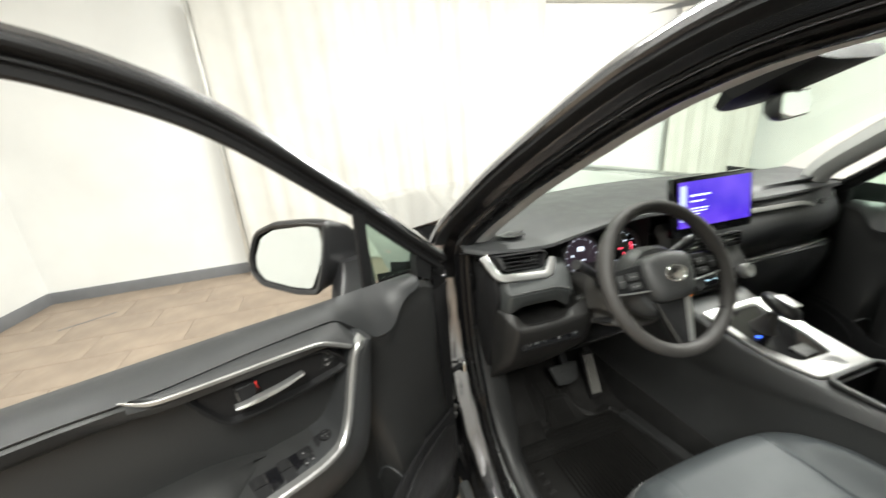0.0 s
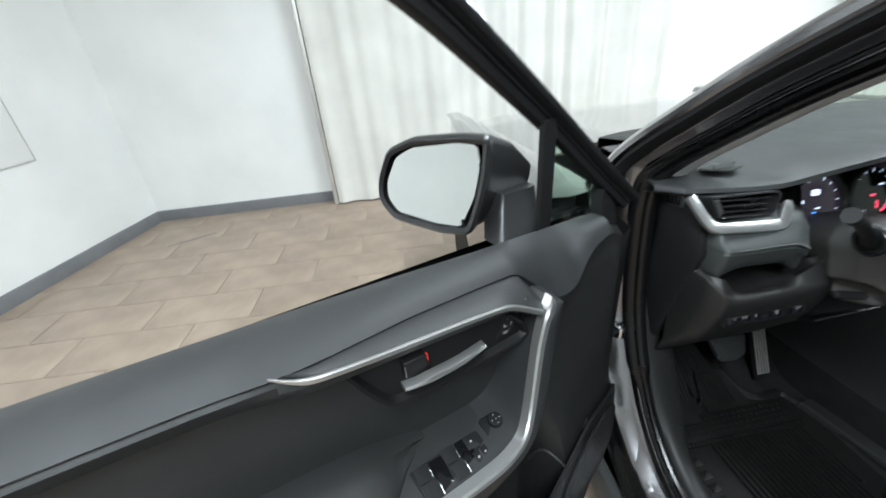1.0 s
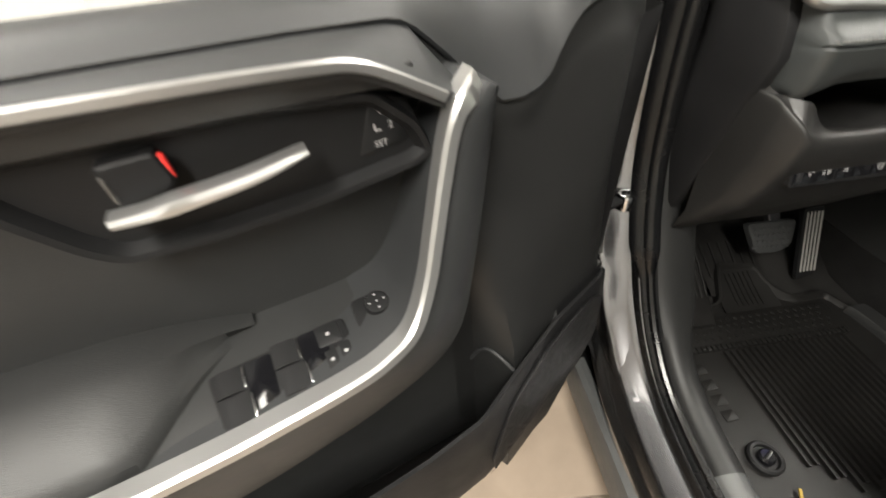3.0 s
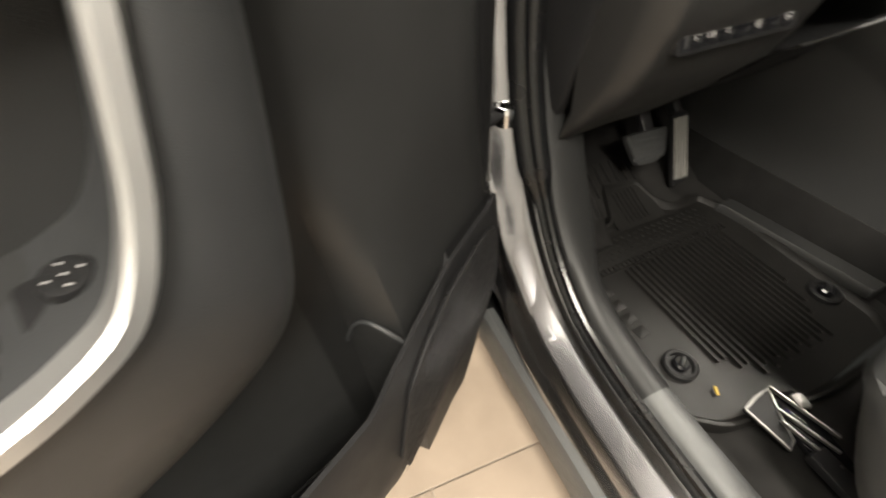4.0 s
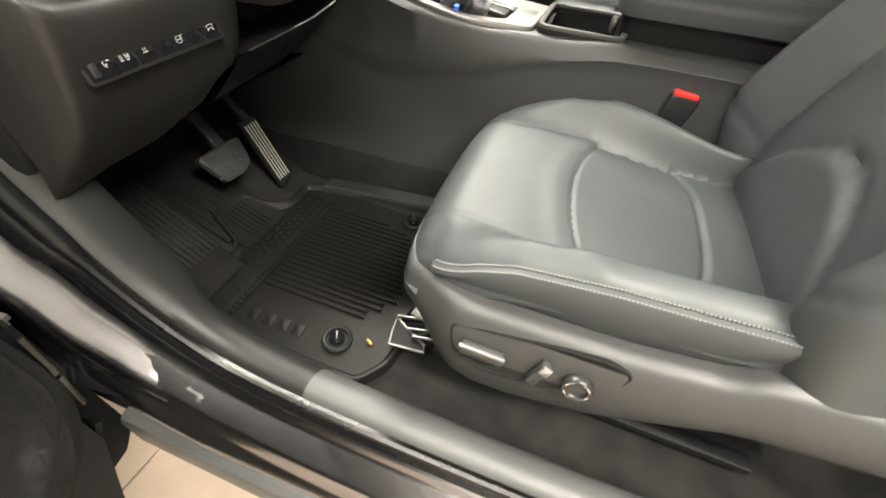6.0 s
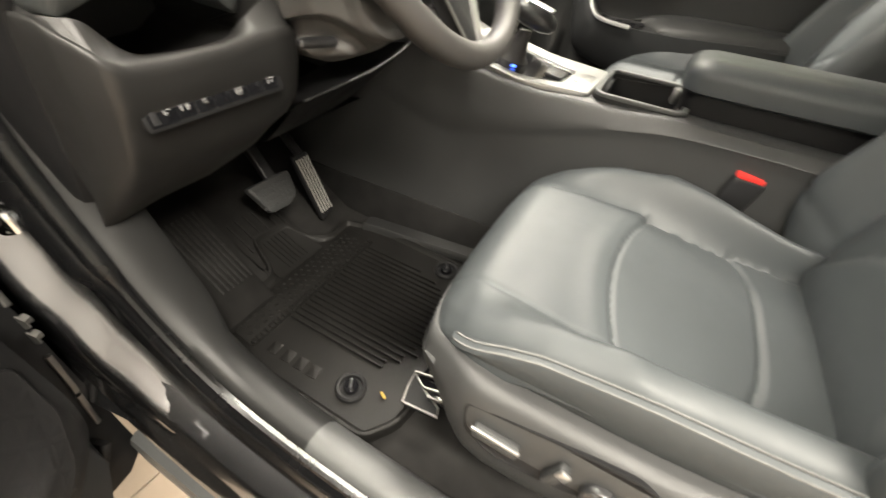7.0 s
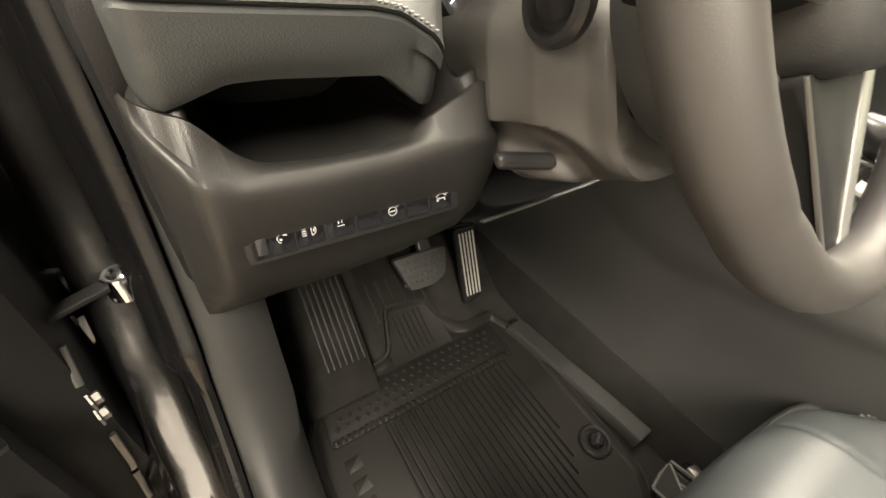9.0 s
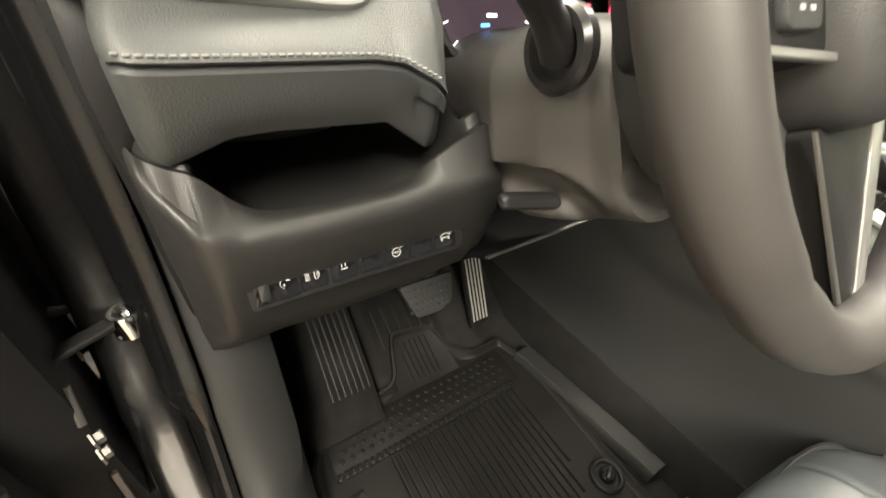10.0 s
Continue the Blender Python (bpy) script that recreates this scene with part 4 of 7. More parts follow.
part("handle_well", bm, M_GLOSSBLACK, DOOR)
bm = bmesh.new()
path = spline([(0.540, 0.150, 0.990), (0.520, 0.154, 0.991), (0.495, 0.156, 0.993), (0.465, 0.157, 0.996), (0.434, 0.155, 1.001)], 20)
rows = []
for i, p in enumerate(path):
    h = lerp(i / 19, [0, 0.12, 0.25, 0.35, 0.8, 1], [0.0036, 0.0038, 0.0040, 0.0054, 0.0042, 0.0020])
    rows.append([dp(p.x, p.y + a * 0.006, p.z + b * h) for a, b in ((-1, -0.9), (0.3, -1), (1, -0.6), (1.15, 0.1), (0.9, 0.75), (0.2, 1), (-1, 0.9))])
loft(bm, rows)
part("door_handle", bm, M_SILVER, DOOR, "satin silver inner door handle")
bm = bmesh.new()
lk = rounded([(0.534, 1.017), (0.506, 1.017), (0.503, 1.000), (0.512, 0.992), (0.534, 0.992)], 0.003)
loft(bm, [[dp(p.x, v, p.y) for p in r] for r, v in ((lk, 0.12), (lk, 0.1445), (inset(lk, 0.0015), 0.146))])
part("lock_knob", bm, M_PLASTIC, DOOR)
bm = bmesh.new()
rbox(bm, (0.0022, 0.016, 0.004), dframe(0.5328, 0.1450, 1.004), 0.001)
part("lock_edge", bm, M_ZINC, DOOR)
bm = bmesh.new()
rbox(bm, (0.0030, 0.014, 0.005), dframe(0.5040, 0.1420, 1.008), 0.001)
part("lock_mark", bm, M_RED, DOOR, "red unlocked mark")
bm = bmesh.new()
mem = rounded([(0.386, 1.016), (0.362, 1.006), (0.356, 0.990), (0.366, 0.975), (0.402, 0.973)], 0.004)
loft(bm, [[dp(p.x, v, p.y) for p in r] for r, v in ((mem, 0.12), (mem, 0.1335), (inset(mem, 0.0015), 0.1345))])
part("memory_switch", bm, M_PLASTIC, DOOR)
for word, u, z, size in (("1", 0.3725, 1.0005, 0.0070), ("2", 0.3775, 0.9895, 0.0070), ("SET", 0.3890, 0.9785, 0.0060)):
    lettering(word, frame_at(dp(u, 0.1347, z), -DD, (0, 0, 1)), size, M_PRINT, DOOR)
for u, z in ((0.3800, 1.0010), (0.3850, 0.9900)):
    for du, dz, w, h in ((0.0, 0.0, 0.0045, 0.0013), (0.0018, 0.0022, 0.0013, 0.0045)):
        bm = bmesh.new()
        plate(bm, rect(w, h, 0.0004), dframe(u + du, 0.1346, z + dz), 0.0003, 0)
        part("print", bm, M_PRINT, DOOR)

# map pocket
RIM = ([0.09, 0.102, 0.20, 0.27, 0.31, 0.345, 0.42, 0.50, 0.70, 1.08], [0.112, 0.123, 0.150, 0.176, 0.189, 0.199, 0.206, 0.210, 0.210, 0.20], [0.672, 0.678, 0.672, 0.660, 0.646, 0.624, 0.614, 0.613, 0.620, 0.64])
POCKET_LOW = ([0.07, 0.10, 0.145, 0.22, 0.29, 0.5, 1.1], [0.44, 0.385, 0.335, 0.308, 0.298, 0.290, 0.30])


def pocket_wall(u, s):
    """The outside of the map pocket: s runs from its rim down to the door's lower edge."""
    vr, zr, zb = lerp(u, RIM[0], RIM[1]), lerp(u, RIM[0], RIM[2]), lerp(u, *POCKET_LOW)
    z = zr + (zb - zr) * s
    v = vr + 0.010 * math.sin(min(1, s * 2) * 1.57) - (vr - 0.055) * max(0, (s - 0.35) / 0.65) ** 2.2
    return v, z


bm = bmesh.new()
rows = []
for u in np.concatenate([np.linspace(0.085, 0.36, 26), np.linspace(0.38, 1.09, 18)]):
    u = float(u)
    vr, zr = lerp(u, RIM[0], RIM[1]), lerp(u, RIM[0], RIM[2])
    cav = lerp(u, [0.20, 0.27, 0.33], [0.0, 0.05, 0.075])
    row = [(vr - 0.012 - cav, zr + 0.012 - 0.25 * min(1, cav / 0.05)), (vr - 0.012 - cav * 0.4, zr + 0.008 - 0.2 * min(1, cav / 0.05)), (vr - 0.010, zr - 0.002), (vr - 0.007, zr + 0.005), (vr - 0.002, zr + 0.005)]
    row += [pocket_wall(u, float(t)) for t in np.linspace(0.02, 1, 14)]
    rows.append([dp(u, v, z) for v, z in row])
loft(bm, rows, closed=False)
part("map_pocket", bm, M_PLASTIC, DOOR, "black plastic map pocket")
bm = bmesh.new()
PAD = rounded([(0.100, 0.10), (0.13, 0.035), (0.25, 0.055), (0.30, 0.10), (0.338, 0.30), (0.330, 0.52), (0.22, 0.62), (0.13, 0.55), (0.104, 0.35)], 0.03)


def on_pocket(p, h):
    v, z = pocket_wall(p[0], p[1])
    return dp(p[0], v + h, z + h * 0.3)


c = Vector((0.215, 0.30))
loft(bm, [[on_pocket(c.lerp(p, k), h) for p in PAD] for k, h in ((1.0, -0.002), (1.0, 0.003), (0.985, 0.0045), (0.96, 0.0035), (0.8, 0.003), (0.55, 0.003), (0.3, 0.003), (0.05, 0.003))])
PADOB = part("pocket_pad", bm, M_RUBBER, DOOR, "black pad with a raised triangle pattern")
bm = bmesh.new()
n_tri = 0
for i in range(-1, 9):
    for j in range(-1, 9):
        for k in (0, 1):
            ax, ay = 0.10 + i * 0.030 + (j % 2) * 0.015, 0.02 + j * 0.085
            tri = [Vector((ax, ay)), Vector((ax + 0.030, ay)), Vector((ax + 0.015, ay + 0.085))] if k == 0 else [Vector((ax + 0.030, ay)), Vector((ax + 0.045, ay + 0.085)), Vector((ax + 0.015, ay + 0.085))]
            m = (tri[0] + tri[1] + tri[2]) / 3
            ins = False
            for a in range(len(PAD)):
                p, q = PAD[a - 1], PAD[a]
                if (p.y > m.y) != (q.y > m.y) and m.x < (q.x - p.x) * (m.y - p.y) / (q.y - p.y) + p.x:
                    ins = not ins
            if not ins or (m - c).length > 0.33:
                continue
            small = [m.lerp(p, 0.86) for p in tri]
            tip = 0.0034
            a = [bm.verts.new(on_pocket(p, 0.003)) for p in small]
            b = [bm.verts.new(on_pocket(m.lerp(p, 0.5), tip)) for p in tri]
            for x in range(3):
                bm.faces.new((a[x], a[(x + 1) % 3], b[(x + 1) % 3], b[x]))
            bm.faces.new(b)
tagged(part("pad_studs", bm, M_RUBBER, DOOR, sharp=10), kind="stuff")
# metal flange and seal below the trim
bm = bmesh.new()
sweep(bm, [dp(u, 0.05, lerp(u, *POCKET_LOW) - 0.006) for u in np.linspace(0.08, 1.1, 24)], rect(0.09, 0.012, 0.004), (0, 0, 1))
part("lower_seal", bm, M_RUBBER, DOOR)

# moulded lip of the bottle holder in the pocket
bm = bmesh.new()
tube(bm, spline([dp(0.283, 0.172, 0.650), dp(0.290, 0.164, 0.664), dp(0.300, 0.142, 0.673), dp(0.307, 0.126, 0.660), dp(0.314, 0.112, 0.625)], 14), 0.0026, n=8)
part("holder_lip", bm, M_SOFT, DOOR)

# outside mirror
MN, MA, MC = V(-0.556, -0.831, 0), V(-0.831, 0.556, 0), V(-1.165, 0.432, 1.095)


def mp(a, z, d=0.0):
    return MC + MA * (a * 1.06 + 0.006) + V(0, 0, z) + MN * d


gl = rounded([(0.086, 0.0), (0.066, 0.046), (0.030, 0.066), (-0.055, 0.079), (-0.092, 0.078), (-0.098, 0.045), (-0.090, -0.010), (-0.068, -0.062), (-0.018, -0.064), (0.063, -0.055), (0.085, -0.030)], 0.010, 3)
ho = rounded([(0.104, 0.002), (0.082, 0.058), (0.030, 0.081), (-0.060, 0.091), (-0.115, 0.090), (-0.112, 0.03), (-0.104, -0.015), (-0.088, -0.071), (-0.030, -0.078), (0.070, -0.069), (0.103, -0.038)], 0.016, 3)
bm = bmesh.new()
back = [Vector((p.x * 0.72 - 0.072, p.y * 0.42 - 0.012)) for p in ho]
mid = [Vector((p.x * 0.94 - 0.028, p.y * 0.84 - 0.004)) for p in ho]
gi = inset(ho, 0.012)
loft(bm, [[mp(p.x, p.y, d - f * (0.13 * p.x + 0.21 * p.y)) for p in r] for r, d, f in ((gi, -0.03, 1), (gi, 0.002, 1), (inset(ho, 0.005), 0.006, 1), (ho, 0.0, 1), (ho, -0.02, 0.7), (mid, -0.055, 0.3), (back, -0.095, 0), (inset(back, 0.03), -0.115, 0))])
MIRROR = part("wing_mirror", bm, M_SMOOTH, DOOR, "black outside mirror housing")
bm = bmesh.new()
loft(bm, [[mp(p.x, p.y, d - 0.13 * p.x - 0.21 * p.y - 0.002) for p in r] for r, d in ((gl, -0.012), (gl, -0.0015), (inset(gl, 0.002), 0.0))])
part("mirror_glass", bm, M_MIRROR, DOOR, "mirror glass", sharp=3)
bm = bmesh.new()
foot = rounded([(-0.5, -0.5), (0.5, -0.5), (0.5, 0.5), (-0.5, 0.5)], 0.16, 3)
loft(bm, [[dp(u + p.x * w, v + p.y * 0.055, z) for p in foot] for u, v, z, w in ((0.212, -0.072, 1.085, 0.075), (0.216, -0.066, 1.058, 0.082), (0.228, -0.045, 1.034, 0.090), (0.238, -0.030, 1.012, 0.095))])
part("mirror_foot", bm, M_SMOOTH, DOOR, "charcoal mirror foot")
# window glass, wound down: only its top edge stands in the slot
bm = bmesh.new()
loft(bm, [[dp(u, v, z) for v, z in ((-0.006, 1.0), (-0.006, lerp(u, *ZT) - 0.050), (-0.002, lerp(u, *ZT) - 0.050), (-0.002, 1.0))] for u in (0.26, 0.6, 1.1)])
part("door_glass", bm, M_GLASS, DOOR)


# ---------------------------------------------------------------- dashboard
def along_x(bm, sections):
    """Skin over sections [(x, [(y, z), ...]), ...]."""
    loft(bm, [[V(x, y, z) for y, z in prof] for x, prof in sections], closed=False)


EDGE_X = [-0.745, -0.72, -0.60, -0.53, -0.47, -0.38, -0.25, -0.12, 0.0, 0.3, 0.745]
EDGE_Z = [1.050, 1.056, 1.050, 1.048, 1.066, 1.088, 1.096, 1.084, 1.070, 1.055, 1.040]
EDGE_Y = [0.400, 0.352, 0.338, 0.336, 0.322, 0.305, 0.300, 0.315, 0.345, 0.365, 0.400]
bm = bmesh.new()
secs = []
for x in np.linspace(-0.745, 0.745, 60):
    x = float(x)
    ez, ey = lerp(x, EDGE_X, EDGE_Z), lerp(x, EDGE_X, EDGE_Y)
    secs.append((x, [(0.95 - 0.30 * (x / 0.75) ** 2, 1.00), (0.84 - 0.22 * (x / 0.75) ** 2, 1.055), (0.60, 1.078), (0.50, 1.072 + 0.15 * max(0, ez - 1.06)), (0.44, 1.066 + 0.5 * max(0, ez - 1.06)),
                     (ey + 0.06, 1.062 + 0.85 * (ez - 1.06)), (ey + 0.018, ez + 0.004), (ey + 0.004, ez), (ey, ez - 0.007), (ey + 0.010, ez - 0.014), (ey + 0.09, ez - 0.03)]))
along_x(bm, secs)
DASH = part("dashboard", bm, M_SOFT, CAR, "black soft-topped dashboard")
# defroster grille
bm = bmesh.new()
plate(bm, rounded([(-0.648, 0.418), (-0.595, 0.440), (-0.565, 0.402), (-0.605, 0.388)], 0.008), pose(0, 0, 1.064), 0.003, 0.001)
part("defroster_grille", bm, M_SMOOTH, DASH)
for k in range(5):
    bm = bmesh.new()
    rbox(bm, (0.052, 0.003, 0.003), pose(-0.610 + 0.006 * k, 0.402 + 0.0055 * k, 1.0675, 0, 0, 10), 0.001)
    part("grille_slat", bm, M_GREY, DASH)

# driver's side lower panel with the open shelf
IN_X = [-0.700, -0.692, -0.667, -0.658, -0.645, -0.633, -0.600, -0.567, -0.540, -0.528, -0.517, -0.493, -0.467, -0.456, -0.446]
IN_Z = [0.910, 0.909, 0.908, 0.894, 0.879, 0.873, 0.870, 0.870, 0.872, 0.877, 0.886, 0.899, 0.909, 0.911, 0.911]
RIDGE_X = [-0.700, -0.692, -0.671, -0.655, -0.608, -0.556, -0.525, -0.482, -0.462, -0.446]
RIDGE_Z = [0.906, 0.905, 0.881, 0.8745, 0.872, 0.872, 0.876, 0.879, 0.878, 0.876]
BACK_X = [-0.700, -0.697, -0.693, -0.688, -0.682, -0.677, -0.673, -0.669, -0.664, -0.462, -0.456, -0.450, -0.446]
BACK_Y = [0.085, 0.050, 0.0300, 0.0205, 0.0115, 0.0050, 0.0020, 0.0005, 0.0, 0.0, 0.0005, 0.0015, 0.004]
bm = bmesh.new()
secs = []
for x in (*np.linspace(-0.700, -0.6935, 6), *np.linspace(-0.692, -0.660, 24), *np.linspace(-0.658, -0.50, 40), *np.linspace(-0.496, -0.446, 14)):
    x = float(x)
    zi = sum(lerp(x + 0.003 * j, IN_X, IN_Z) for j in (-2, -1, 0, 1, 2)) / 5 if x < -0.47 else lerp(x, IN_X, IN_Z)
    zr, e = lerp(x, RIDGE_X, RIDGE_Z), lerp(x, BACK_X, BACK_Y)
    d = 0.16 * smoothstep(-0.668, -0.650, x) * (1 - smoothstep(-0.505, -0.478, x))
    zlow = lerp(x, [-0.722, -0.688, -0.632, -0.566, -0.50, -0.446], [0.664, 0.671, 0.682, 0.686, 0.716, 0.782])
    ylow = lerp(x, [-0.722, -0.688, -0.632, -0.566, -0.50, -0.446], [0.372, 0.353, 0.345, 0.340, 0.316, 0.276])
    k = 0.030 * min(1, d / 0.03)
    zt = max(zi + 0.002, 0.935 * min(1, d / 0.02) + zi * (1 - min(1, d / 0.02)))
    secs.append((x, [(0.296 + e + d, zt), (0.290 + e + d, zi + 0.004 - k), (0.284 + e + d * 0.9, zi - 0.003 - k), (0.2805 + e, zi - 0.002 - k), (0.276 + e, zi - 0.0003), (0.273 + e, zi + 0.0003),
                     (0.2605 + e, zr + 0.0022), (0.2562 + e, zr + 0.0002), (0.2530 + e, zr - 0.0032), (0.2514 + e, zr - 0.0080), (0.2514 + e, zr - 0.0130),
                     (0.256 + e, 0.838), (0.262 + e, 0.822), (0.269 + e, 0.800), (min(0.282, ylow) + e * 0.8, max(0.765, zlow + 0.004)), ((0.282 + ylow) / 2 + e * 0.3, max((0.765 + zlow) / 2, zlow + 0.002)), (ylow + 0.0015, zlow + 0.003), (ylow + 0.006, zlow), (ylow + 0.12, zlow - 0.010), (0.62, 0.66)]))
secs.append((-0.4455, [(y + 0.004 if k < 16 else y, z) for k, (y, z) in enumerate(secs[-1][1])]))
secs.append((-0.4453, [(max(y, 0.33), z) for y, z in secs[-1][1]]))
along_x(bm, secs)
for v in bm.verts:
    # the inner end leans outwards and ends in a sharp upper tip
    v.co.x -= 0.013 * smoothstep(0.78, 0.915, v.co.z) * min(1, max(0, (v.co.x + 0.475) / 0.029)) * (1 - smoothstep(0.30, 0.36, v.co.y))
KNEE = part("knee_panel", bm, M_KNEE, CAR, "black plastic lower dash panel with an open shelf", sharp=50)
# switch row
SW_N = V(0, -0.96, 0.29)


def sw_frame(x, z, out=0.0):
    y = lerp(z, [0.800, 0.822, 0.838], [0.269, 0.262, 0.256])
    return frame_at(V(x, y, z) + SW_N * out, (1, 0, 0), (0, 0.29, 0.96))


bm = bmesh.new()
plate(bm, rounded([(-0.088, -0.015), (0.085, -0.015), (0.085, 0.012), (-0.080, 0.015), (-0.089, 0.010)], 0.004), sw_frame(-0.570, 0.823), 0.0006, 0.0003, low=-0.01)
part("switch_panel", bm, M_PLASTIC, KNEE, "black row of dash switches")


def bars(m, spec, parent, mat=None, thin=1.0):
    """Small pale prints on a switch: (x, y, width, height)."""
    for x, y, w, h in spec:
        bm = bmesh.new()
        plate(bm, rect(w * thin, h * thin, min(w, h) * 0.3, 2), m @ pose(x, y, 0), 0.0003, 0)
        part("print", bm, mat or M_PRINT, parent)


def arc_print(m, r, a0, a1, parent, w=0.0009, mat=None):
    bm = bmesh.new()
    pts = [m @ V(r * math.cos(radians(a)), r * math.sin(radians(a)), 0.0002) for a in np.linspace(a0, a1, 12)]
    n = (m.to_3x3() @ V(0, 0, 1))
    sweep(bm, pts, [(-w / 2, -0.0002), (w / 2, -0.0002), (w / 2, 0.0002), (-w / 2, 0.0002)], n)
    part("print", bm, mat or M_PRINT, parent)


for k, (x, w) in enumerate(((-0.640, 0.030), (-0.615, 0.021), (-0.592, 0.021), (-0.570, 0.021), (-0.548, 0.021), (-0.526, 0.021), (-0.503, 0.021))):
    bm = bmesh.new()
    plate(bm, rect(w, 0.022 if k else 0.024, 0.002), sw_frame(x, 0.823), 0.0016, 0.0005)
    part("dash_switch", bm, M_GLOSSBLACK, KNEE)
    m = sw_frame(x, 0.823, 0.0017)
    if k == 0:
        bm = bmesh.new()
        rbox(bm, (0.007, 0.018, 0.004), sw_frame(x - 0.008, 0.823, 0.0008), 0.001)
        part("dimmer_wheel", bm, M_SMOOTH, KNEE, 0.0006)
        bars(m, ((-0.0085, 0.005, 0.002, 0.0025), (-0.0085, -0.004, 0.002, 0.002)), KNEE, None, 0.82)
        arc_print(m @ pose(0.006, 0.0, 0), 0.0035, 20, 250, KNEE, 0.0006)
        bars(m, ((0.008, 0.002, 0.0035, 0.0012), (0.005, -0.001, 0.002, 0.002)), KNEE, None, 0.82)
    elif k == 1:
        bars(m, ((-0.004, 0.0025, 0.004, 0.0009), (-0.004, 0.0008, 0.004, 0.0009), (-0.004, -0.0009, 0.004, 0.0009), (-0.004, -0.0026, 0.004, 0.0009)), KNEE, None, 0.82)
        arc_print(m @ pose(0.0012, 0, 0), 0.0034, -90, 90, KNEE, 0.0006)
        bars(m, ((0.0012, 0, 0.0009, 0.0066), (0.003, 0, 0.0012, 0.003)), KNEE, None, 0.82)
    elif k == 2:
        arc_print(m @ pose(0, -0.004, 0), 0.0085, 55, 125, KNEE, 0.0006)
        bars(m, ((0, -0.002, 0.007, 0.0009), (-0.0015, 0.0008, 0.001, 0.003), (0.0012, 0.0008, 0.001, 0.003)), KNEE, None, 0.82)
    elif k == 4:
        arc_print(m @ pose(-0.001, -0.0015, 0), 0.0036, 0, 360, KNEE, 0.0006)
        bars(m, ((-0.001, -0.0015, 0.006, 0.001), (0.0028, 0.003, 0.0008, 0.004), (0.0044, 0.003, 0.0008, 0.004)), KNEE, None, 0.82)
    elif k == 6:
        arc_print(m @ pose(0, -0.004, 0), 0.0065, 40, 140, KNEE, 0.0006)
        bars(m, ((0, -0.0012, 0.011, 0.001), (-0.0035, -0.0028, 0.002, 0.002), (0.0035, -0.0028, 0.002, 0.002), (0.005, 0.002, 0.003, 0.0008)), KNEE, None, 0.82)

# side end of the dashboard towards the door
bm = bmesh.new()
END = [(0.60, 1.045), (0.46, 1.055), (0.375, 1.052), (0.345, 1.035), (0.322, 1.005), (0.308, 0.975), (0.300, 0.945), (0.308, 0.915), (0.318, 0.890), (0.330, 0.84), (0.345, 0.78), (0.362, 0.72), (0.385, 0.668), (0.46, 0.650), (0.60, 0.65)]
rows = []
for x, s in ((-0.686, 0.006), (-0.694, 0.004), (-0.701, 0.006), (-0.706, 0.014), (-0.711, 0.05), (-0.715, 0.080), (-0.714, 0.105), (-0.700, 0.14)):
    rows.append([V(x, y + s, z) for y, z in END])
loft(bm, rows, closed=False)
part("end_cover", bm, M_PLASTIC, DASH, "black plastic dash end cover")
# small side demister vent in the end
bm = bmesh.new()
m = frame_at((-0.7115, 0.385, 1.026), (0, -1, 0.15), (0, 0, 1))
plate(bm, rect(0.050, 0.024, 0.005), m, 0.0015, 0.0006, low=-0.02)
vent = part("side_vent", bm, M_GREY, DASH)
for k in range(4):
    bm = bmesh.new()
    rbox(bm, (0.006, 0.016, 0.003), m @ pose(-0.015 + 0.010 * k, 0, 0.0024), 0.001)
    part("vent_slot", bm, M_GLOSSBLACK, DASH)

# stitched pad under the side vent
PX = [-0.690, -0.687, -0.683, -0.676, -0.643, -0.62, -0.545, -0.512, -0.498]
PE = [0.035, 0.012, 0.004, 0.0, 0.0, 0.0, 0.0, 0.004, 0.016]
PB = [0.909, 0.909, 0.908, 0.906, 0.918, 0.919, 0.916, 0.891, 0.886]


def pad_edge(x):
    return lerp(x, [-0.690, -0.681, -0.66, -0.56, -0.541, -0.515, -0.498], [0.962, 0.965, 0.964, 0.962, 0.959, 0.946, 0.933])


bm = bmesh.new()
secs = []
for x in np.linspace(-0.690, -0.498, 44):
    x = float(x)
    e, zb, ze = lerp(x, PX, PE), lerp(x, PX, PB), pad_edge(x)
    secs.append((x, [(0.35, 1.004), (0.318 + e, 1.003), (0.306 + e, 0.999), (0.297 + e, 0.990), (0.283 + e, 0.975), (0.2725 + e, ze + 0.006), (0.2685 + e, ze), (0.2730 + e, ze - 0.0026), (0.2692 + e, ze - 0.0056), (0.2715 + e, ze - 0.016), (0.2745 + e, 0.935), (0.279 + e, zb + 0.010), (0.284 + e, zb + 0.002), (0.294 + e, zb), (0.46, zb + 0.006)]))
secs.insert(0, (secs[0][0] - 0.0006, [(max(y, 0.36), z) for y, z in secs[0][1]]))
secs.append((secs[-1][0] + 0.0006, [(max(y, 0.36), z) for y, z in secs[-1][1]]))
along_x(bm, secs)
part("stitched_pad", bm, M_PAD, DASH, "black leatherette pad with grey stitching")
for k in range(40):
    x = -0.681 + 0.0043 * k
    e, ze = lerp(x, PX, PE), pad_edge(x)
    bm = bmesh.new()
    rbox(bm, (0.0032, 0.0014, 0.0012), pose(x, 0.2692 + e, ze + 0.0028, 40), 0.0004)
    part("stitch", bm, M_THREAD, DASH)
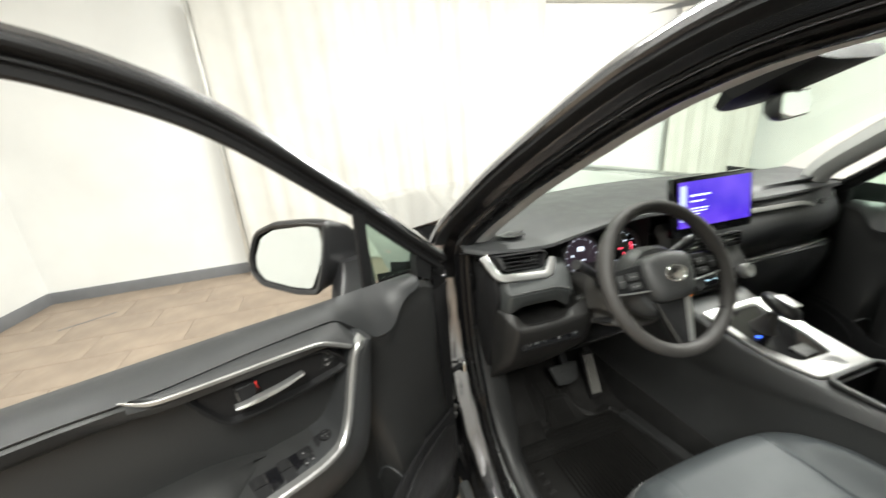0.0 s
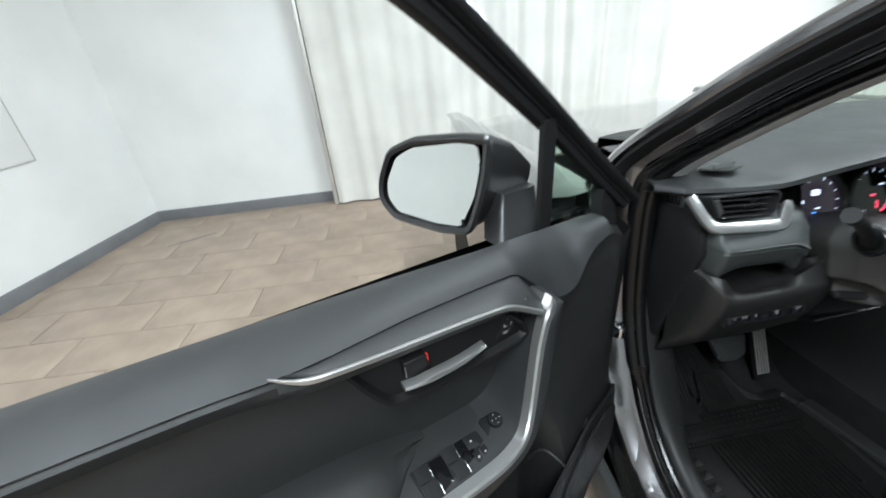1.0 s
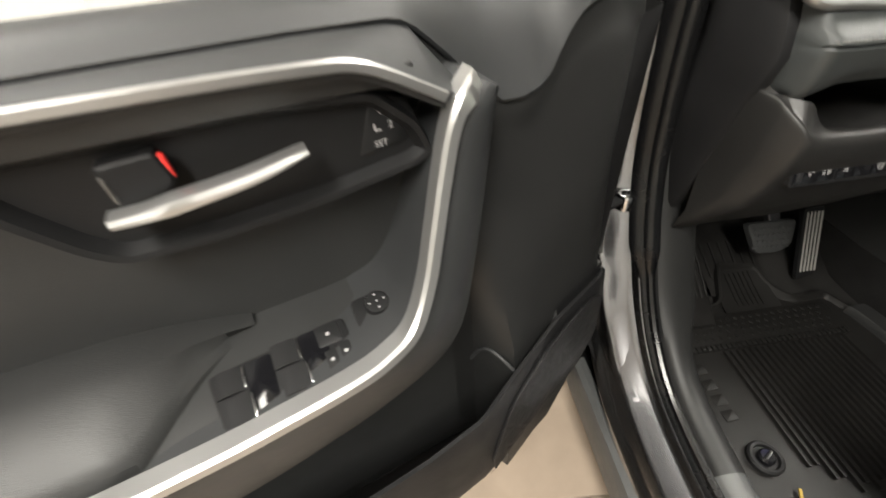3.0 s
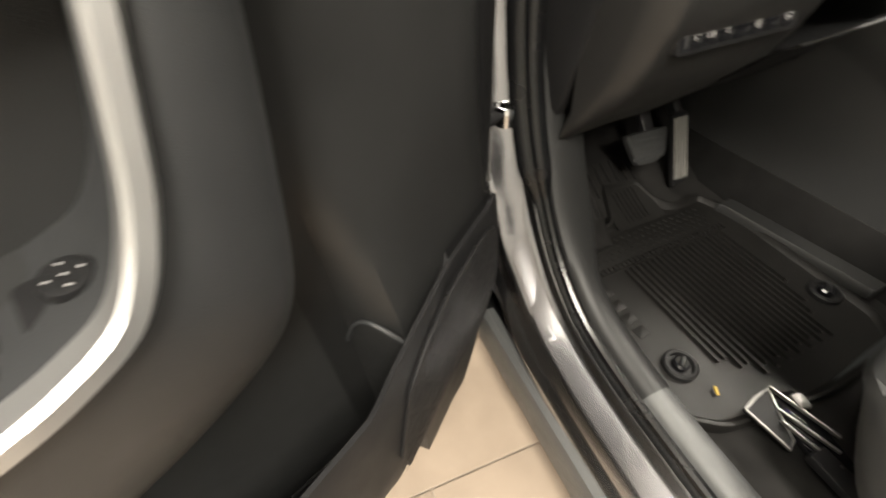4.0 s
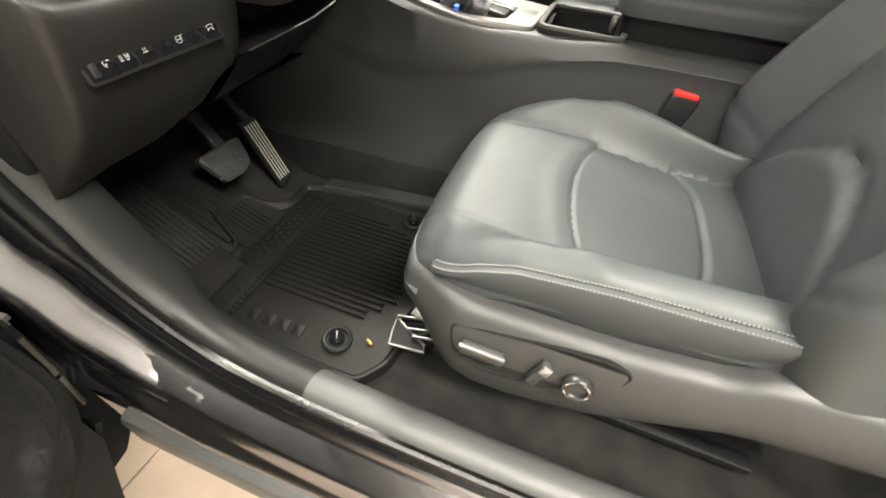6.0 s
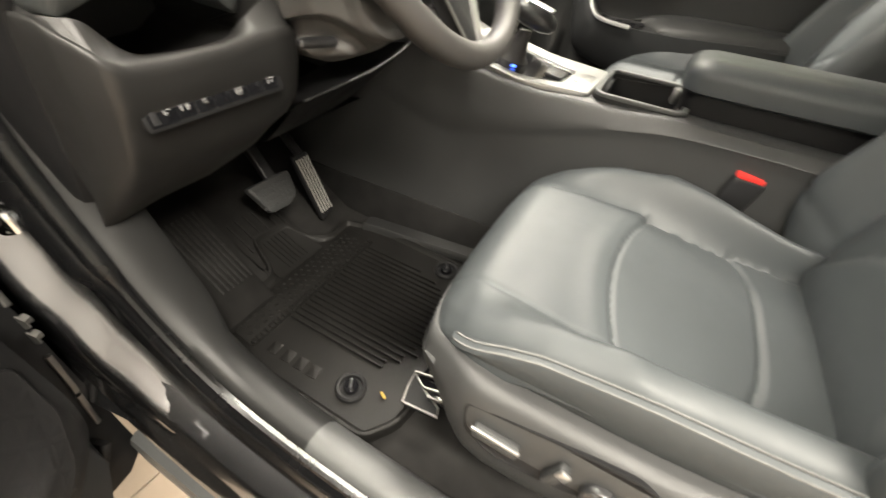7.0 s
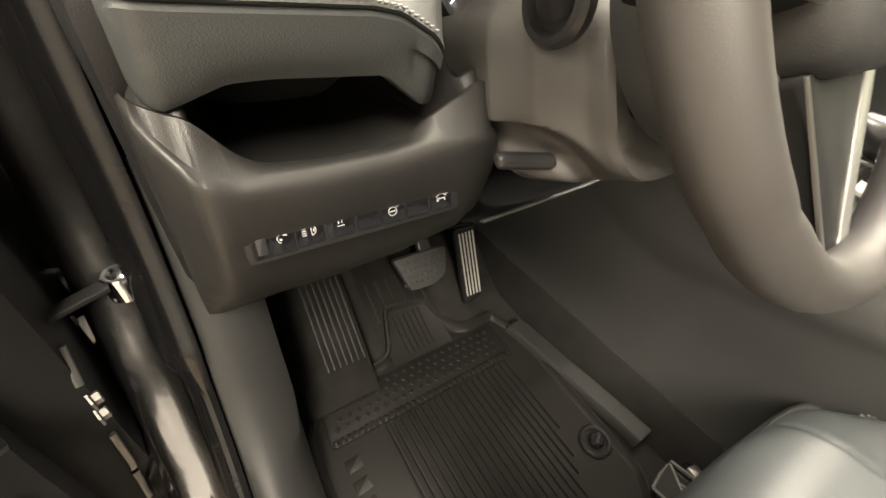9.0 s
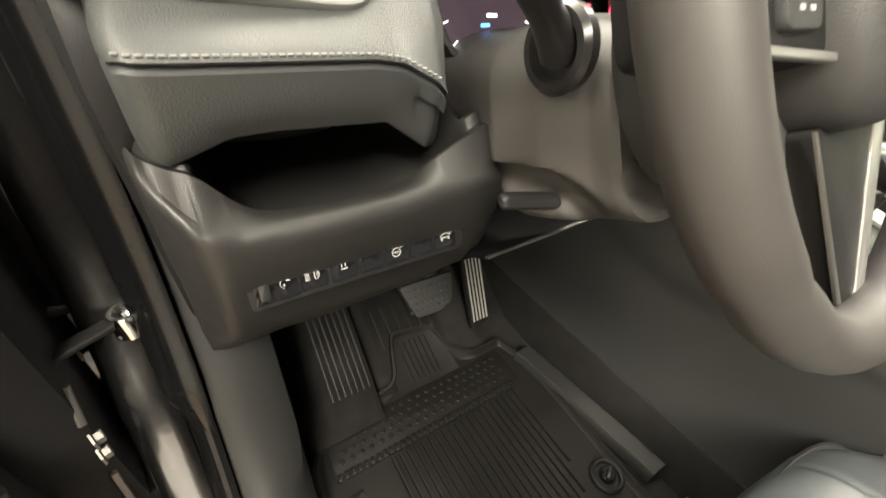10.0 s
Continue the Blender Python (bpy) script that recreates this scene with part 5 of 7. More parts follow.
# cluster surround beside the pad
bm = bmesh.new()
secs = []
for x in np.linspace(-0.503, -0.488, 7):
    x = float(x)
    f = (x + 0.503) / 0.015
    secs.append((x, [(0.37 + 0.05 * f * f, 1.05), (0.334 + 0.07 * f * f, 1.040), (0.322 + 0.08 * f * f, 1.010), (0.318 + 0.08 * f * f, 0.975), (0.318 + 0.07 * f * f, 0.940), (0.318 + 0.06 * f * f, 0.912)]))
along_x(bm, secs)
part("cluster_cheek", bm, M_PLASTIC, DASH)

# left air vent with its silver bracket
bm = bmesh.new()
br = spline([(-0.722, 0.338, 1.050), (-0.712, 0.324, 1.030), (-0.700, 0.308, 1.008), (-0.686, 0.300, 1.000), (-0.660, 0.297, 0.998), (-0.62, 0.296, 0.994), (-0.572, 0.297, 0.990), (-0.558, 0.300, 0.994), (-0.548, 0.308, 1.008), (-0.540, 0.318, 1.024)], 40)
sweep(bm, br, rounded([(-0.010, -0.006), (0.010, -0.006), (0.010, 0.004), (-0.010, 0.004)], 0.003, 2), V(0, -0.7, 0.7), taper=[lerp(i, [0, 4, 36, 39], [0.9, 1, 1, 0.6]) for i in range(40)])
part("vent_bracket", bm, M_SILVER, DASH, "satin silver vent bracket")
vm = frame_at((-0.630, 0.330, 1.024), (1, 0.02, -0.07), (0, 0.30, 0.95))
bm = bmesh.new()
o = rounded([(-0.068, 0.020), (-0.048, -0.020), (0.062, -0.020), (0.076, 0.012), (0.068, 0.022)], 0.006)
loft(bm, [[vm @ V(p.x, p.y, d) for p in r] for r, d in ((o, -0.03), (o, 0.014), (inset(o, 0.003), 0.015), (inset(o, 0.004), -0.02), (inset(o, 0.02), -0.02))])
LVENT = part("air_vent", bm, M_SMOOTH, DASH, "black air vent with slats")
for k in range(3):
    bm = bmesh.new()
    rbox(bm, (0.100 - 0.006 * k, 0.002, 0.018), vm @ pose(0.008, 0.010 - 0.010 * k, 0.002), 0.0006)
    part("vent_slat", bm, M_SMOOTH, DASH)
bm = bmesh.new()
rbox(bm, (0.026, 0.006, 0.006), vm @ pose(0.014, 0.0, 0.013), 0.002)
part("vent_tab", bm, M_CHROME, DASH)
bm = bmesh.new()
rbox(bm, (0.010, 0.030, 0.008), vm @ pose(-0.052, 0.0, 0.012, 0, 0, 22), 0.003)
part("vent_wheel", bm, M_GREY, DASH)
for k in range(6):
    bm = bmesh.new()
    rbox(bm, (0.009, 0.0016, 0.003), vm @ pose(-0.052 - 0.0018 * (k - 2.5), -0.0115 + 0.0046 * k, 0.016, 0, 0, 22), 0.0005)
    part("wheel_rib", bm, M_GREY, DASH)

# instrument binnacle
bm = bmesh.new()
secs = []
for x in np.linspace(-0.50, -0.20, 22):
    x = float(x)
    s = 1 - min(1, min(x + 0.50, -0.20 - x) / 0.03)
    ez = lerp(x, EDGE_X, EDGE_Z)
    secs.append((x, [(lerp(x, EDGE_X, EDGE_Y) + 0.012, ez - 0.010), (0.345, ez - 0.016 - 0.01 * s), (0.395 - 0.05 * s, ez - 0.022 - 0.015 * s), (0.405 - 0.06 * s, 1.0), (0.385 - 0.04 * s, 0.930), (0.350 - 0.02 * s, 0.905), (0.318, 0.900), (0.318, 0.885), (0.36, 0.87)]))
along_x(bm, secs)
BIN = part("instrument_hood", bm, M_PLASTIC, DASH)
M_LCD = glow("dark_display", (0.09, 0.06, 0.085), 0.3, 0.12)
M_LCDW = glow("display_white", (0.8, 0.85, 1.0), 1.6)
M_LCDR = glow("display_red", (1.0, 0.06, 0.12), 2.2)
M_LCDB = glow("display_blue", (0.1, 0.35, 1.0), 1.5)
gn = V(0, -0.94, 0.34)
for gx, kind in ((-0.404, 0), (-0.272, 1)):
    m = frame_at((gx, 0.376, 0.977), (1, 0, 0), (0, 0.34, 0.94))
    bm = bmesh.new()
    n = 36
    prof = [(0.064, 0.0), (0.064, 0.012), (0.061, 0.015), (0.058, 0.012), (0.056, 0.002)]
    loft(bm, [[m @ V(r * math.cos(2 * math.pi * i / n), r * math.sin(2 * math.pi * i / n), z) for i in range(n)] for r, z in prof], caps=False)
    ringob = part("gauge_ring", bm, M_GREY, DASH)
    bm = bmesh.new()
    plate(bm, ring(0.0565, 36), m, 0.003, 0)
    part("gauge_face", bm, M_LCD if kind == 0 else M_GLOSSBLACK, DASH, "dark instrument display")
    mm = m @ pose(0, 0, 0.0035)
    for k in range(13):
        a = radians(-40 + k * 260 / 12)
        bm = bmesh.new()
        plate(bm, rect(0.006, 0.0012), mm @ pose(0.050 * math.cos(a), 0.050 * math.sin(a), 0, 0, 0, math.degrees(a)), 0.0004, 0)
        part("gauge_mark", bm, M_LCDW, DASH)
    if kind == 0:
        bars(mm, ((-0.030, 0.006, 0.006, 0.007), (0.004, -0.010, 0.012, 0.003), (-0.028, -0.034, 0.010, 0.004), (-0.002, -0.036, 0.004, 0.006), (0.030, -0.036, 0.014, 0.003), (0.0, 0.022, 0.02, 0.012)), DASH, M_LCDW)
        bars(mm, ((-0.004, -0.018, 0.010, 0.003),), DASH, M_LCDB)
    else:
        arc_print(mm, 0.040, -60, 20, DASH, 0.004, M_LCDR)
        bars(mm, ((0.010, -0.020, 0.004, 0.016), (0.0, 0.0, 0.012, 0.004)), DASH, M_LCDR)
        bars(mm, ((-0.02, -0.03, 0.003, 0.003), (0.02, 0.02, 0.012, 0.003)), DASH, M_LCDW)

# steering column cover, stalks, tilt lever
bm = bmesh.new()
rows = []
COL_Y = [0.186, 0.192, 0.205, 0.235, 0.270, 0.320, 0.400]
for y in (0.184, *np.linspace(0.186, 0.33, 72), 0.36, 0.40):
    y = float(y)
    rx = lerp(y, COL_Y, [0.056, 0.060, 0.064, 0.083, 0.096, 0.088, 0.080])
    hi = lerp(y, COL_Y, [0.055, 0.060, 0.064, 0.066, 0.060, 0.045, 0.040])
    lo = lerp(y, COL_Y, [0.058, 0.062, 0.066, 0.080, 0.090, 0.092, 0.080])
    cz = lerp(y, COL_Y, [0.928, 0.928, 0.928, 0.922, 0.917, 0.915, 0.915])
    k = 0.8 if y < 0.185 else 1.0
    row = []
    for b in np.linspace(0, 2 * math.pi, 141)[:-1]:
        c, s_ = math.cos(b), math.sin(b)
        px, pz = math.copysign(abs(c) ** 0.7, c), math.copysign(abs(s_) ** 0.7, s_)
        q = V(-0.37 + rx * px * k, y + 0.030 * pz, cz + (hi if pz > 0 else lo) * pz * k)
        # eye-shaped niche for the tilt lever
        along, up = (q.x + 0.440) * 0.90 - (q.y - 0.236) * 0.42, q.z - 0.866
        edge = 0.030 * (1 - (along / 0.054) ** 2)
        if q.x < -0.37:
            w = smoothstep(0, 0.012, edge - up) * smoothstep(-0.026, 0.004, up)
            q += V(0.012, 0.022, 0.0) * w
        row.append(q)
    rows.append(row)
loft(bm, rows)
COLUMN = part("column_cover", bm, M_COLUMN, CAR, "charcoal steering column cover", sharp=40)
bm = bmesh.new()
rbox(bm, (0.052, 0.016, 0.011), pose(-0.448, 0.228, 0.863, 10, 0, -22), 0.005)
part("tilt_lever", bm, M_SMOOTH, COLUMN, "black tilt lever")
for s, z in ((-1, 0.972), (1, 0.975)):
    m = frame_at((-0.37 + s * 0.080, 0.234, z), (0, 1, 0.2), (0, -0.2, 1) if s > 0 else (0, 0.2, -1))
    bm = bmesh.new()
    turned(bm, [(0.027, -0.004), (0.028, 0.004), (0.025, 0.008), (0.020, 0.008), (0.018, 0.0)], m, 24)
    part("stalk_boot", bm, M_SMOOTH, COLUMN)
    bm = bmesh.new()
    path = spline([(-0.37 + s * 0.080, 0.234, z), (-0.37 + s * 0.112, 0.228, z + 0.026), (-0.37 + s * 0.148, 0.221, z + 0.052), (-0.37 + s * 0.176, 0.215, z + 0.068)], 16)
    tube(bm, path, 0.012, n=12, taper=[lerp(i, [0, 4, 11, 12, 15], [1.2, 0.85, 0.9, 1.15, 1.1]) for i in range(16)])
    part("stalk", bm, M_SMOOTH, COLUMN, "black column stalk")
# cover under the column with its bright edge
bm = bmesh.new()
secs = []
for x in np.linspace(-0.455, -0.120, 16):
    x = float(x)
    z = lerp(x, [-0.455, -0.306, -0.228, -0.12], [0.784, 0.789, 0.800, 0.83])
    secs.append((x, [(0.42, z - 0.05), (0.30, z - 0.030), (0.262, z - 0.004), (0.258, z + 0.001), (0.256, z), (0.258, z - 0.003), (0.275, z - 0.012), (0.31, z - 0.05), (0.35, z - 0.09), (0.45, z - 0.115), (0.62, z - 0.11)]))
along_x(bm, secs)
LOWER = part("lower_cover", bm, M_PLASTIC, CAR, "black cover below the steering column")
bm = bmesh.new()
sweep(bm, [V(float(x), 0.2555, lerp(float(x), [-0.455, -0.306, -0.228, -0.12], [0.784, 0.789, 0.800, 0.83])) for x in np.linspace(-0.453, -0.25, 14)], rect(0.0028, 0.0028, 0.001), (0, 0, 1))
part("cover_edge", bm, M_GREY, LOWER)

# centre screen
m = frame_at((-0.018, 0.305, 1.092), (1, -0.03, 0), (0, 0.16, 0.98))
bm = bmesh.new()
plate(bm, rect(0.292, 0.165, 0.008), m @ pose(0, 0, -0.018), 0.018, 0.003)
SCREEN = part("touch_screen", bm, M_GLOSSBLACK, DASH, "lit touch screen in a black frame")
M_SC = bpy.data.materials.new("lit_screen")
M_SC.use_nodes = True
nt = M_SC.node_tree
b = nt.nodes["Principled BSDF"]
b.inputs["Base Color"].default_value = (0.01, 0.01, 0.015, 1)
b.inputs["Roughness"].default_value = 0.15
tc, gr, cr = nt.nodes.new("ShaderNodeTexCoord"), nt.nodes.new("ShaderNodeTexNoise"), nt.nodes.new("ShaderNodeValToRGB")
gr.inputs["Scale"].default_value = 7
nt.links.new(tc.outputs["Object"], gr.inputs["Vector"])
nt.links.new(gr.outputs["Fac"], cr.inputs["Fac"])
cr.color_ramp.elements[0].position, cr.color_ramp.elements[1].position = 0.35, 0.68
cr.color_ramp.elements[0].color = (0.07, 0.02, 0.75, 1)
cr.color_ramp.elements[1].color = (0.22, 0.10, 0.95, 1)
nt.links.new(cr.outputs["Color"], b.inputs["Emission Color"])
b.inputs["Emission Strength"].default_value = 0.85
bm = bmesh.new()
plate(bm, rect(0.262, 0.128, 0.003), m @ pose(0.004, 0.006, 0), 0.0012, 0)
part("display", bm, M_SC, DASH, "blue and violet lit display")
bars(m @ pose(0, 0, 0.0013), ((-0.112, 0.010, 0.022, 0.100),), DASH, glow("display_pale", (0.55, 0.62, 0.95), 1.2))
bars(m @ pose(0, 0, 0.0013), ((-0.052, 0.030, 0.070, 0.005), (-0.062, 0.014, 0.050, 0.004), (-0.055, -0.006, 0.064, 0.003), (-0.058, -0.014, 0.058, 0.003), (-0.07, -0.022, 0.034, 0.003), (-0.07, -0.048, 0.03, 0.004)), DASH, M_LCDW)
# centre stack below it
bm = bmesh.new()
secs = []
for x in np.linspace(-0.150, 0.150, 16):
    x = float(x)
    s = 1 - min(1, (0.150 - abs(x)) / 0.02)
    secs.append((x, [(0.37, 1.03), (0.345 + 0.03 * s, 1.010), (0.325 + 0.03 * s, 0.985), (0.315 + 0.03 * s, 0.935), (0.300 + 0.03 * s, 0.915), (0.275 + 0.04 * s, 0.890), (0.262 + 0.05 * s, 0.865), (0.270 + 0.05 * s, 0.830), (0.30 + 0.05 * s, 0.80), (0.36, 0.78)]))
along_x(bm, secs)
STACK = part("centre_panel", bm, M_SMOOTH, DASH, "black centre stack with climate controls")
for x in (-0.068, 0.068):
    vm2 = frame_at((x, 0.317, 0.962), (1, 0, 0), (0, 0.2, 0.98))
    bm = bmesh.new()
    o = rect(0.118, 0.044, 0.006)
    loft(bm, [[vm2 @ V(p.x, p.y, d) for p in r] for r, d in ((o, -0.01), (o, 0.010), (inset(o, 0.003), 0.011), (inset(o, 0.005), -0.004), (inset(o, 0.018), -0.004))])
    part("air_vent", bm, M_SMOOTH, DASH)
    for k in range(3):
        bm = bmesh.new()
        rbox(bm, (0.106, 0.002, 0.012), vm2 @ pose(0, 0.011 - 0.011 * k, 0.004), 0.0006)
        part("vent_slat", bm, M_SMOOTH, DASH)
    bm = bmesh.new()
    rbox(bm, (0.024, 0.006, 0.006), vm2 @ pose(0, 0, 0.011), 0.002)
    part("vent_tab", bm, M_SILVER, DASH)
cm = frame_at((0, 0.264, 0.874), (1, 0, 0), (0, 0.45, 0.89))
bm = bmesh.new()
plate(bm, rect(0.150, 0.030, 0.004), cm, 0.004, 0.001)
part("climate_display", bm, M_GLOSSBLACK, DASH)
bars(cm @ pose(0, 0, 0.0041), ((-0.05, 0, 0.016, 0.005), (-0.02, 0, 0.010, 0.004), (0.01, 0, 0.012, 0.004), (0.045, 0, 0.016, 0.005)), DASH, glow("climate_print", (0.5, 0.75, 0.9), 1.0))
bars(frame_at((-0.03, 0.266, 0.842), (1, 0, 0), (0, -0.2, 0.98)) @ pose(0, 0, 0.006), ((-0.08, 0, 0.012, 0.004),), DASH, glow("amber_print", (1.0, 0.25, 0.02), 2.0))
for x in (-0.098, 0.098):
    bm = bmesh.new()
    turned(bm, [(0.022, 0.0), (0.022, 0.016), (0.020, 0.021), (0.016, 0.022), (0.010, 0.020)], frame_at((x, 0.264, 0.874), (1, 0, 0), (0, 0.45, 0.89)), 28)
    part("climate_knob", bm, M_SILVER if x > 0 else M_SMOOTH, DASH, "round climate control knob")
for k in range(6):
    bm = bmesh.new()
    rbox(bm, (0.021, 0.008, 0.010), frame_at((-0.056 + 0.0225 * k, 0.267, 0.842), (1, 0, 0), (0, -0.2, 0.98)), 0.002)
    part("climate_key", bm, M_GREY, DASH)
# passenger side
bm = bmesh.new()
secs = []
for x in np.linspace(0.150, 0.735, 20):
    x = float(x)
    e = 0.05 * max(0, (x - 0.60) / 0.135) ** 2
    secs.append((x, [(0.40, 1.045), (0.372 + e, 1.020), (0.365 + e, 1.000), (0.350 + e, 0.985), (0.338 + e, 0.955), (0.335 + e, 0.920), (0.350 + e, 0.893), (0.372 + e, 0.885), (0.372 + e, 0.855), (0.335 + e, 0.845), (0.332 + e, 0.80), (0.36 + e, 0.66), (0.42 + e, 0.60), (0.62, 0.60)]))
along_x(bm, secs)
part("passenger_dash", bm, M_SOFT, DASH, "black passenger side dash with open tray")
bm = bmesh.new()
sweep(bm, spline([(0.150, 0.362, 1.020), (0.30, 0.360, 1.016), (0.44, 0.362, 1.012), (0.50, 0.364, 1.004), (0.545, 0.362, 0.984), (0.58, 0.362, 0.968), (0.66, 0.378, 0.968), (0.695, 0.395, 0.985), (0.705, 0.405, 1.015)], 40), rounded([(-0.008, -0.005), (0.008, -0.005), (0.008, 0.005), (-0.008, 0.005)], 0.003, 2), V(0, -0.9, 0.4))
part("dash_strip", bm, M_SILVER, DASH, "satin silver dash strip")
bm = bmesh.new()
sweep(bm, [V(0.22, 0.345, 0.850), V(0.45, 0.345, 0.848), V(0.66, 0.365, 0.846)], rect(0.012, 0.014, 0.004), (0, 0, 1))
part("tray_edge", bm, M_SILVER, DASH)
pv = frame_at((0.625, 0.378, 0.996), (1, 0.25, 0), (0, 0.2, 0.98))
bm = bmesh.new()
plate(bm, rect(0.13, 0.036, 0.006), pv @ pose(0, 0, -0.006), 0.008, 0.002)
part("air_vent", bm, M_GLOSSBLACK, DASH)
for k in range(3):
    bm = bmesh.new()
    rbox(bm, (0.12, 0.002, 0.010), pv @ pose(0, 0.010 - 0.010 * k, 0.006), 0.0006)
    part("vent_slat", bm, M_SMOOTH, DASH)

# driver aids housing and inner mirror at the windscreen
bm = bmesh.new()
rows = []
for t in np.linspace(0, 1, 8):
    t = float(t)
    c = V(-0.108, 0.255, 1.350).lerp(V(-0.01, 0.085, 1.455), t)
    w, h = lerp(t, [0, 0.3, 1], [0.03, 0.10, 0.12]), lerp(t, [0, 0.3, 1], [0.012, 0.028, 0.03])
    rows.append([c + V(a * w, 0.0, 0) + V(0, -0.55, -0.6) * (b * h) for a, b in ((-1, -0.6), (-0.9, 0.6), (-0.5, 1), (0.5, 1), (0.9, 0.6), (1, -0.6))])
loft(bm, rows)
part("sensor_housing", bm, M_PLASTIC, CAR, "black sensor housing on the windscreen")
mm = frame_at((0.0, 0.165, 1.352), (1, 0.35, 0), (0, 0.12, 1))
bm = bmesh.new()
q = rect(0.250, 0.062, 0.024, 5)
loft(bm, [[mm @ V(p.x, p.y, d) for p in r] for r, d in ((inset(q, 0.02), -0.035), (inset(q, 0.004), -0.022), (q, -0.008), (q, -0.002), (inset(q, 0.002), 0.0), (inset(q, 0.004), 0.0))])
RVM = part("inner_mirror", bm, M_SMOOTH, CAR, "black framed inner mirror")
bm = bmesh.new()
plate(bm, inset(q, 0.005), mm, 0.0008, 0)
part("mirror_glass", bm, M_MIRROR, RVM)
bm = bmesh.new()
tube(bm, [mm @ V(0, 0, -0.03), V(0.0, 0.15, 1.415)], 0.010)
part("mirror_stem", bm, M_SMOOTH, RVM)


# ---------------------------------------------------------------- steering wheel
WC, WT = V(-0.373, 0.118, 1.016), radians(31)
WX, WU = V(1, 0, 0), V(0, math.sin(WT), math.cos(WT))
WN = V(0, -math.cos(WT), math.sin(WT))
WM = frame_at(WC, WX, WU)


def wp(a, b, c=0.0):
    return WC + WX * (a * 0.95) + WU * (b * 0.95) + WN * c


bm = bmesh.new()
R = 0.170
rows = []
for i in range(84):
    a = 2 * math.pi * i / 84
    o = WX * math.cos(a) + WU * math.sin(a)
    deg = (math.degrees(a) + 90) % 360 - 90
    thick = 0.0148 + 0.0022 * (math.exp(-((deg - 25) / 14) ** 2) + math.exp(-((deg - 155) / 14) ** 2))
    if min(abs(deg - k) for k in (-38, 48, 132, 218)) < 2.2:
        thick -= 0.0010
    rows.append([wp(R * math.cos(a), R * math.sin(a)) + o * (thick * math.cos(b)) + WN * (thick * 1.12 * math.sin(b)) for b in np.linspace(0, 2 * math.pi, 19)[:-1]])
loft(bm, rows, around=True)
WHEEL = part("steering_wheel", bm, M_LEATHER2, CAR, "black leather steering wheel with silver lower spoke")
hub = rounded([(-0.072, 0.046), (-0.070, -0.012), (-0.050, -0.058), (0.050, -0.058), (0.070, -0.012), (0.072, 0.046), (0.03, 0.058), (-0.03, 0.058)], 0.03, 5)
bm = bmesh.new()
loft(bm, [[wp(p.x * k, p.y * k, c) for p in hub] for k, c in ((0.96, -0.03), (1.0, -0.02), (1.0, -0.002), (0.97, 0.006), (0.90, 0.012), (0.75, 0.017), (0.5, 0.020), (0.2, 0.021))])
part("hub_pad", bm, M_GREY, WHEEL, "charcoal wheel hub pad")
# plain oval badge
bm = bmesh.new()
badge = ring(0.030, 36, 0.020)
loft(bm, [[wp(p.x, p.y + 0.002, c) for p in r] for r, c in ((badge, 0.018), (badge, 0.0235), (inset(badge, 0.001), 0.0245), (inset(badge, 0.004), 0.0245), (inset(badge, 0.005), 0.023), (inset(badge, 0.012), 0.0235))])
part("badge", bm, M_CHROME, WHEEL, "plain oval chrome badge")
for s in (-1, 1):
    bm = bmesh.new()
    poly = rounded([(s * 0.060, 0.038), (s * 0.115, 0.036), (s * 0.160, 0.030), (s * 0.161, -0.016), (s * 0.110, -0.020), (s * 0.060, -0.024)], 0.008)
    plate(bm, poly, frame_at(WC - WN * 0.014, WX, WU), 0.014, 0.005, low=-0.012)
    part("side_spoke", bm, M_PLASTIC, WHEEL)
    for k, (x, y, w, h) in enumerate(((0.100, 0.016, 0.030, 0.016), (0.100, -0.006, 0.030, 0.014), (0.134, 0.010, 0.018, 0.028))):
        bm = bmesh.new()
        plate(bm, rect(w, h, 0.005), frame_at(wp(s * x, y, 0.0), WX, WU), 0.004, 0.0015)
        part("wheel_key", bm, M_GREY, WHEEL)
        bars(frame_at(wp(s * x, y, 0.0041), WX, WU), ((-0.005, 0, 0.004, 0.002), (0.004, 0, 0.004, 0.002)), WHEEL)
    bm = bmesh.new()
    sweep(bm, [wp(s * 0.066, -0.024, 0.001), wp(s * 0.11, -0.021, 0.001), wp(s * 0.155, -0.016, -0.002)], rect(0.004, 0.004, 0.0015), WN)
    part("spoke_edge", bm, M_SILVER, WHEEL)
# lower spoke: two silver bars that join at the rim
bm = bmesh.new()
poly = rounded([(-0.046, -0.050), (0.046, -0.050), (0.018, -0.150), (0.012, -0.158), (-0.012, -0.158), (-0.018, -0.150)], 0.006)
plate(bm, poly, frame_at(WC - WN * 0.018, WX, WU), 0.010, 0.002, low=-0.008)
part("lower_spoke", bm, M_PLASTIC, WHEEL)
for s in (-1, 1):
    bm = bmesh.new()
    w0, w1 = (0.0022, 0.0025) if s < 0 else (0.019, 0.012)
    poly = [(s * 0.050, -0.052), (s * (0.050 - w0), -0.052), (s * (0.018 - w1), -0.148), (0.0, -0.150), (0.0, -0.160), (s * 0.014, -0.159), (s * 0.020, -0.151)]
    plate(bm, rounded(poly, 0.003), frame_at(WC - WN * 0.018, WX, WU), 0.0108, 0.0006, low=0.0090)
    part("spoke_trim", bm, M_SILVER if s > 0 else M_ZINC, WHEEL, "satin silver spoke trim")
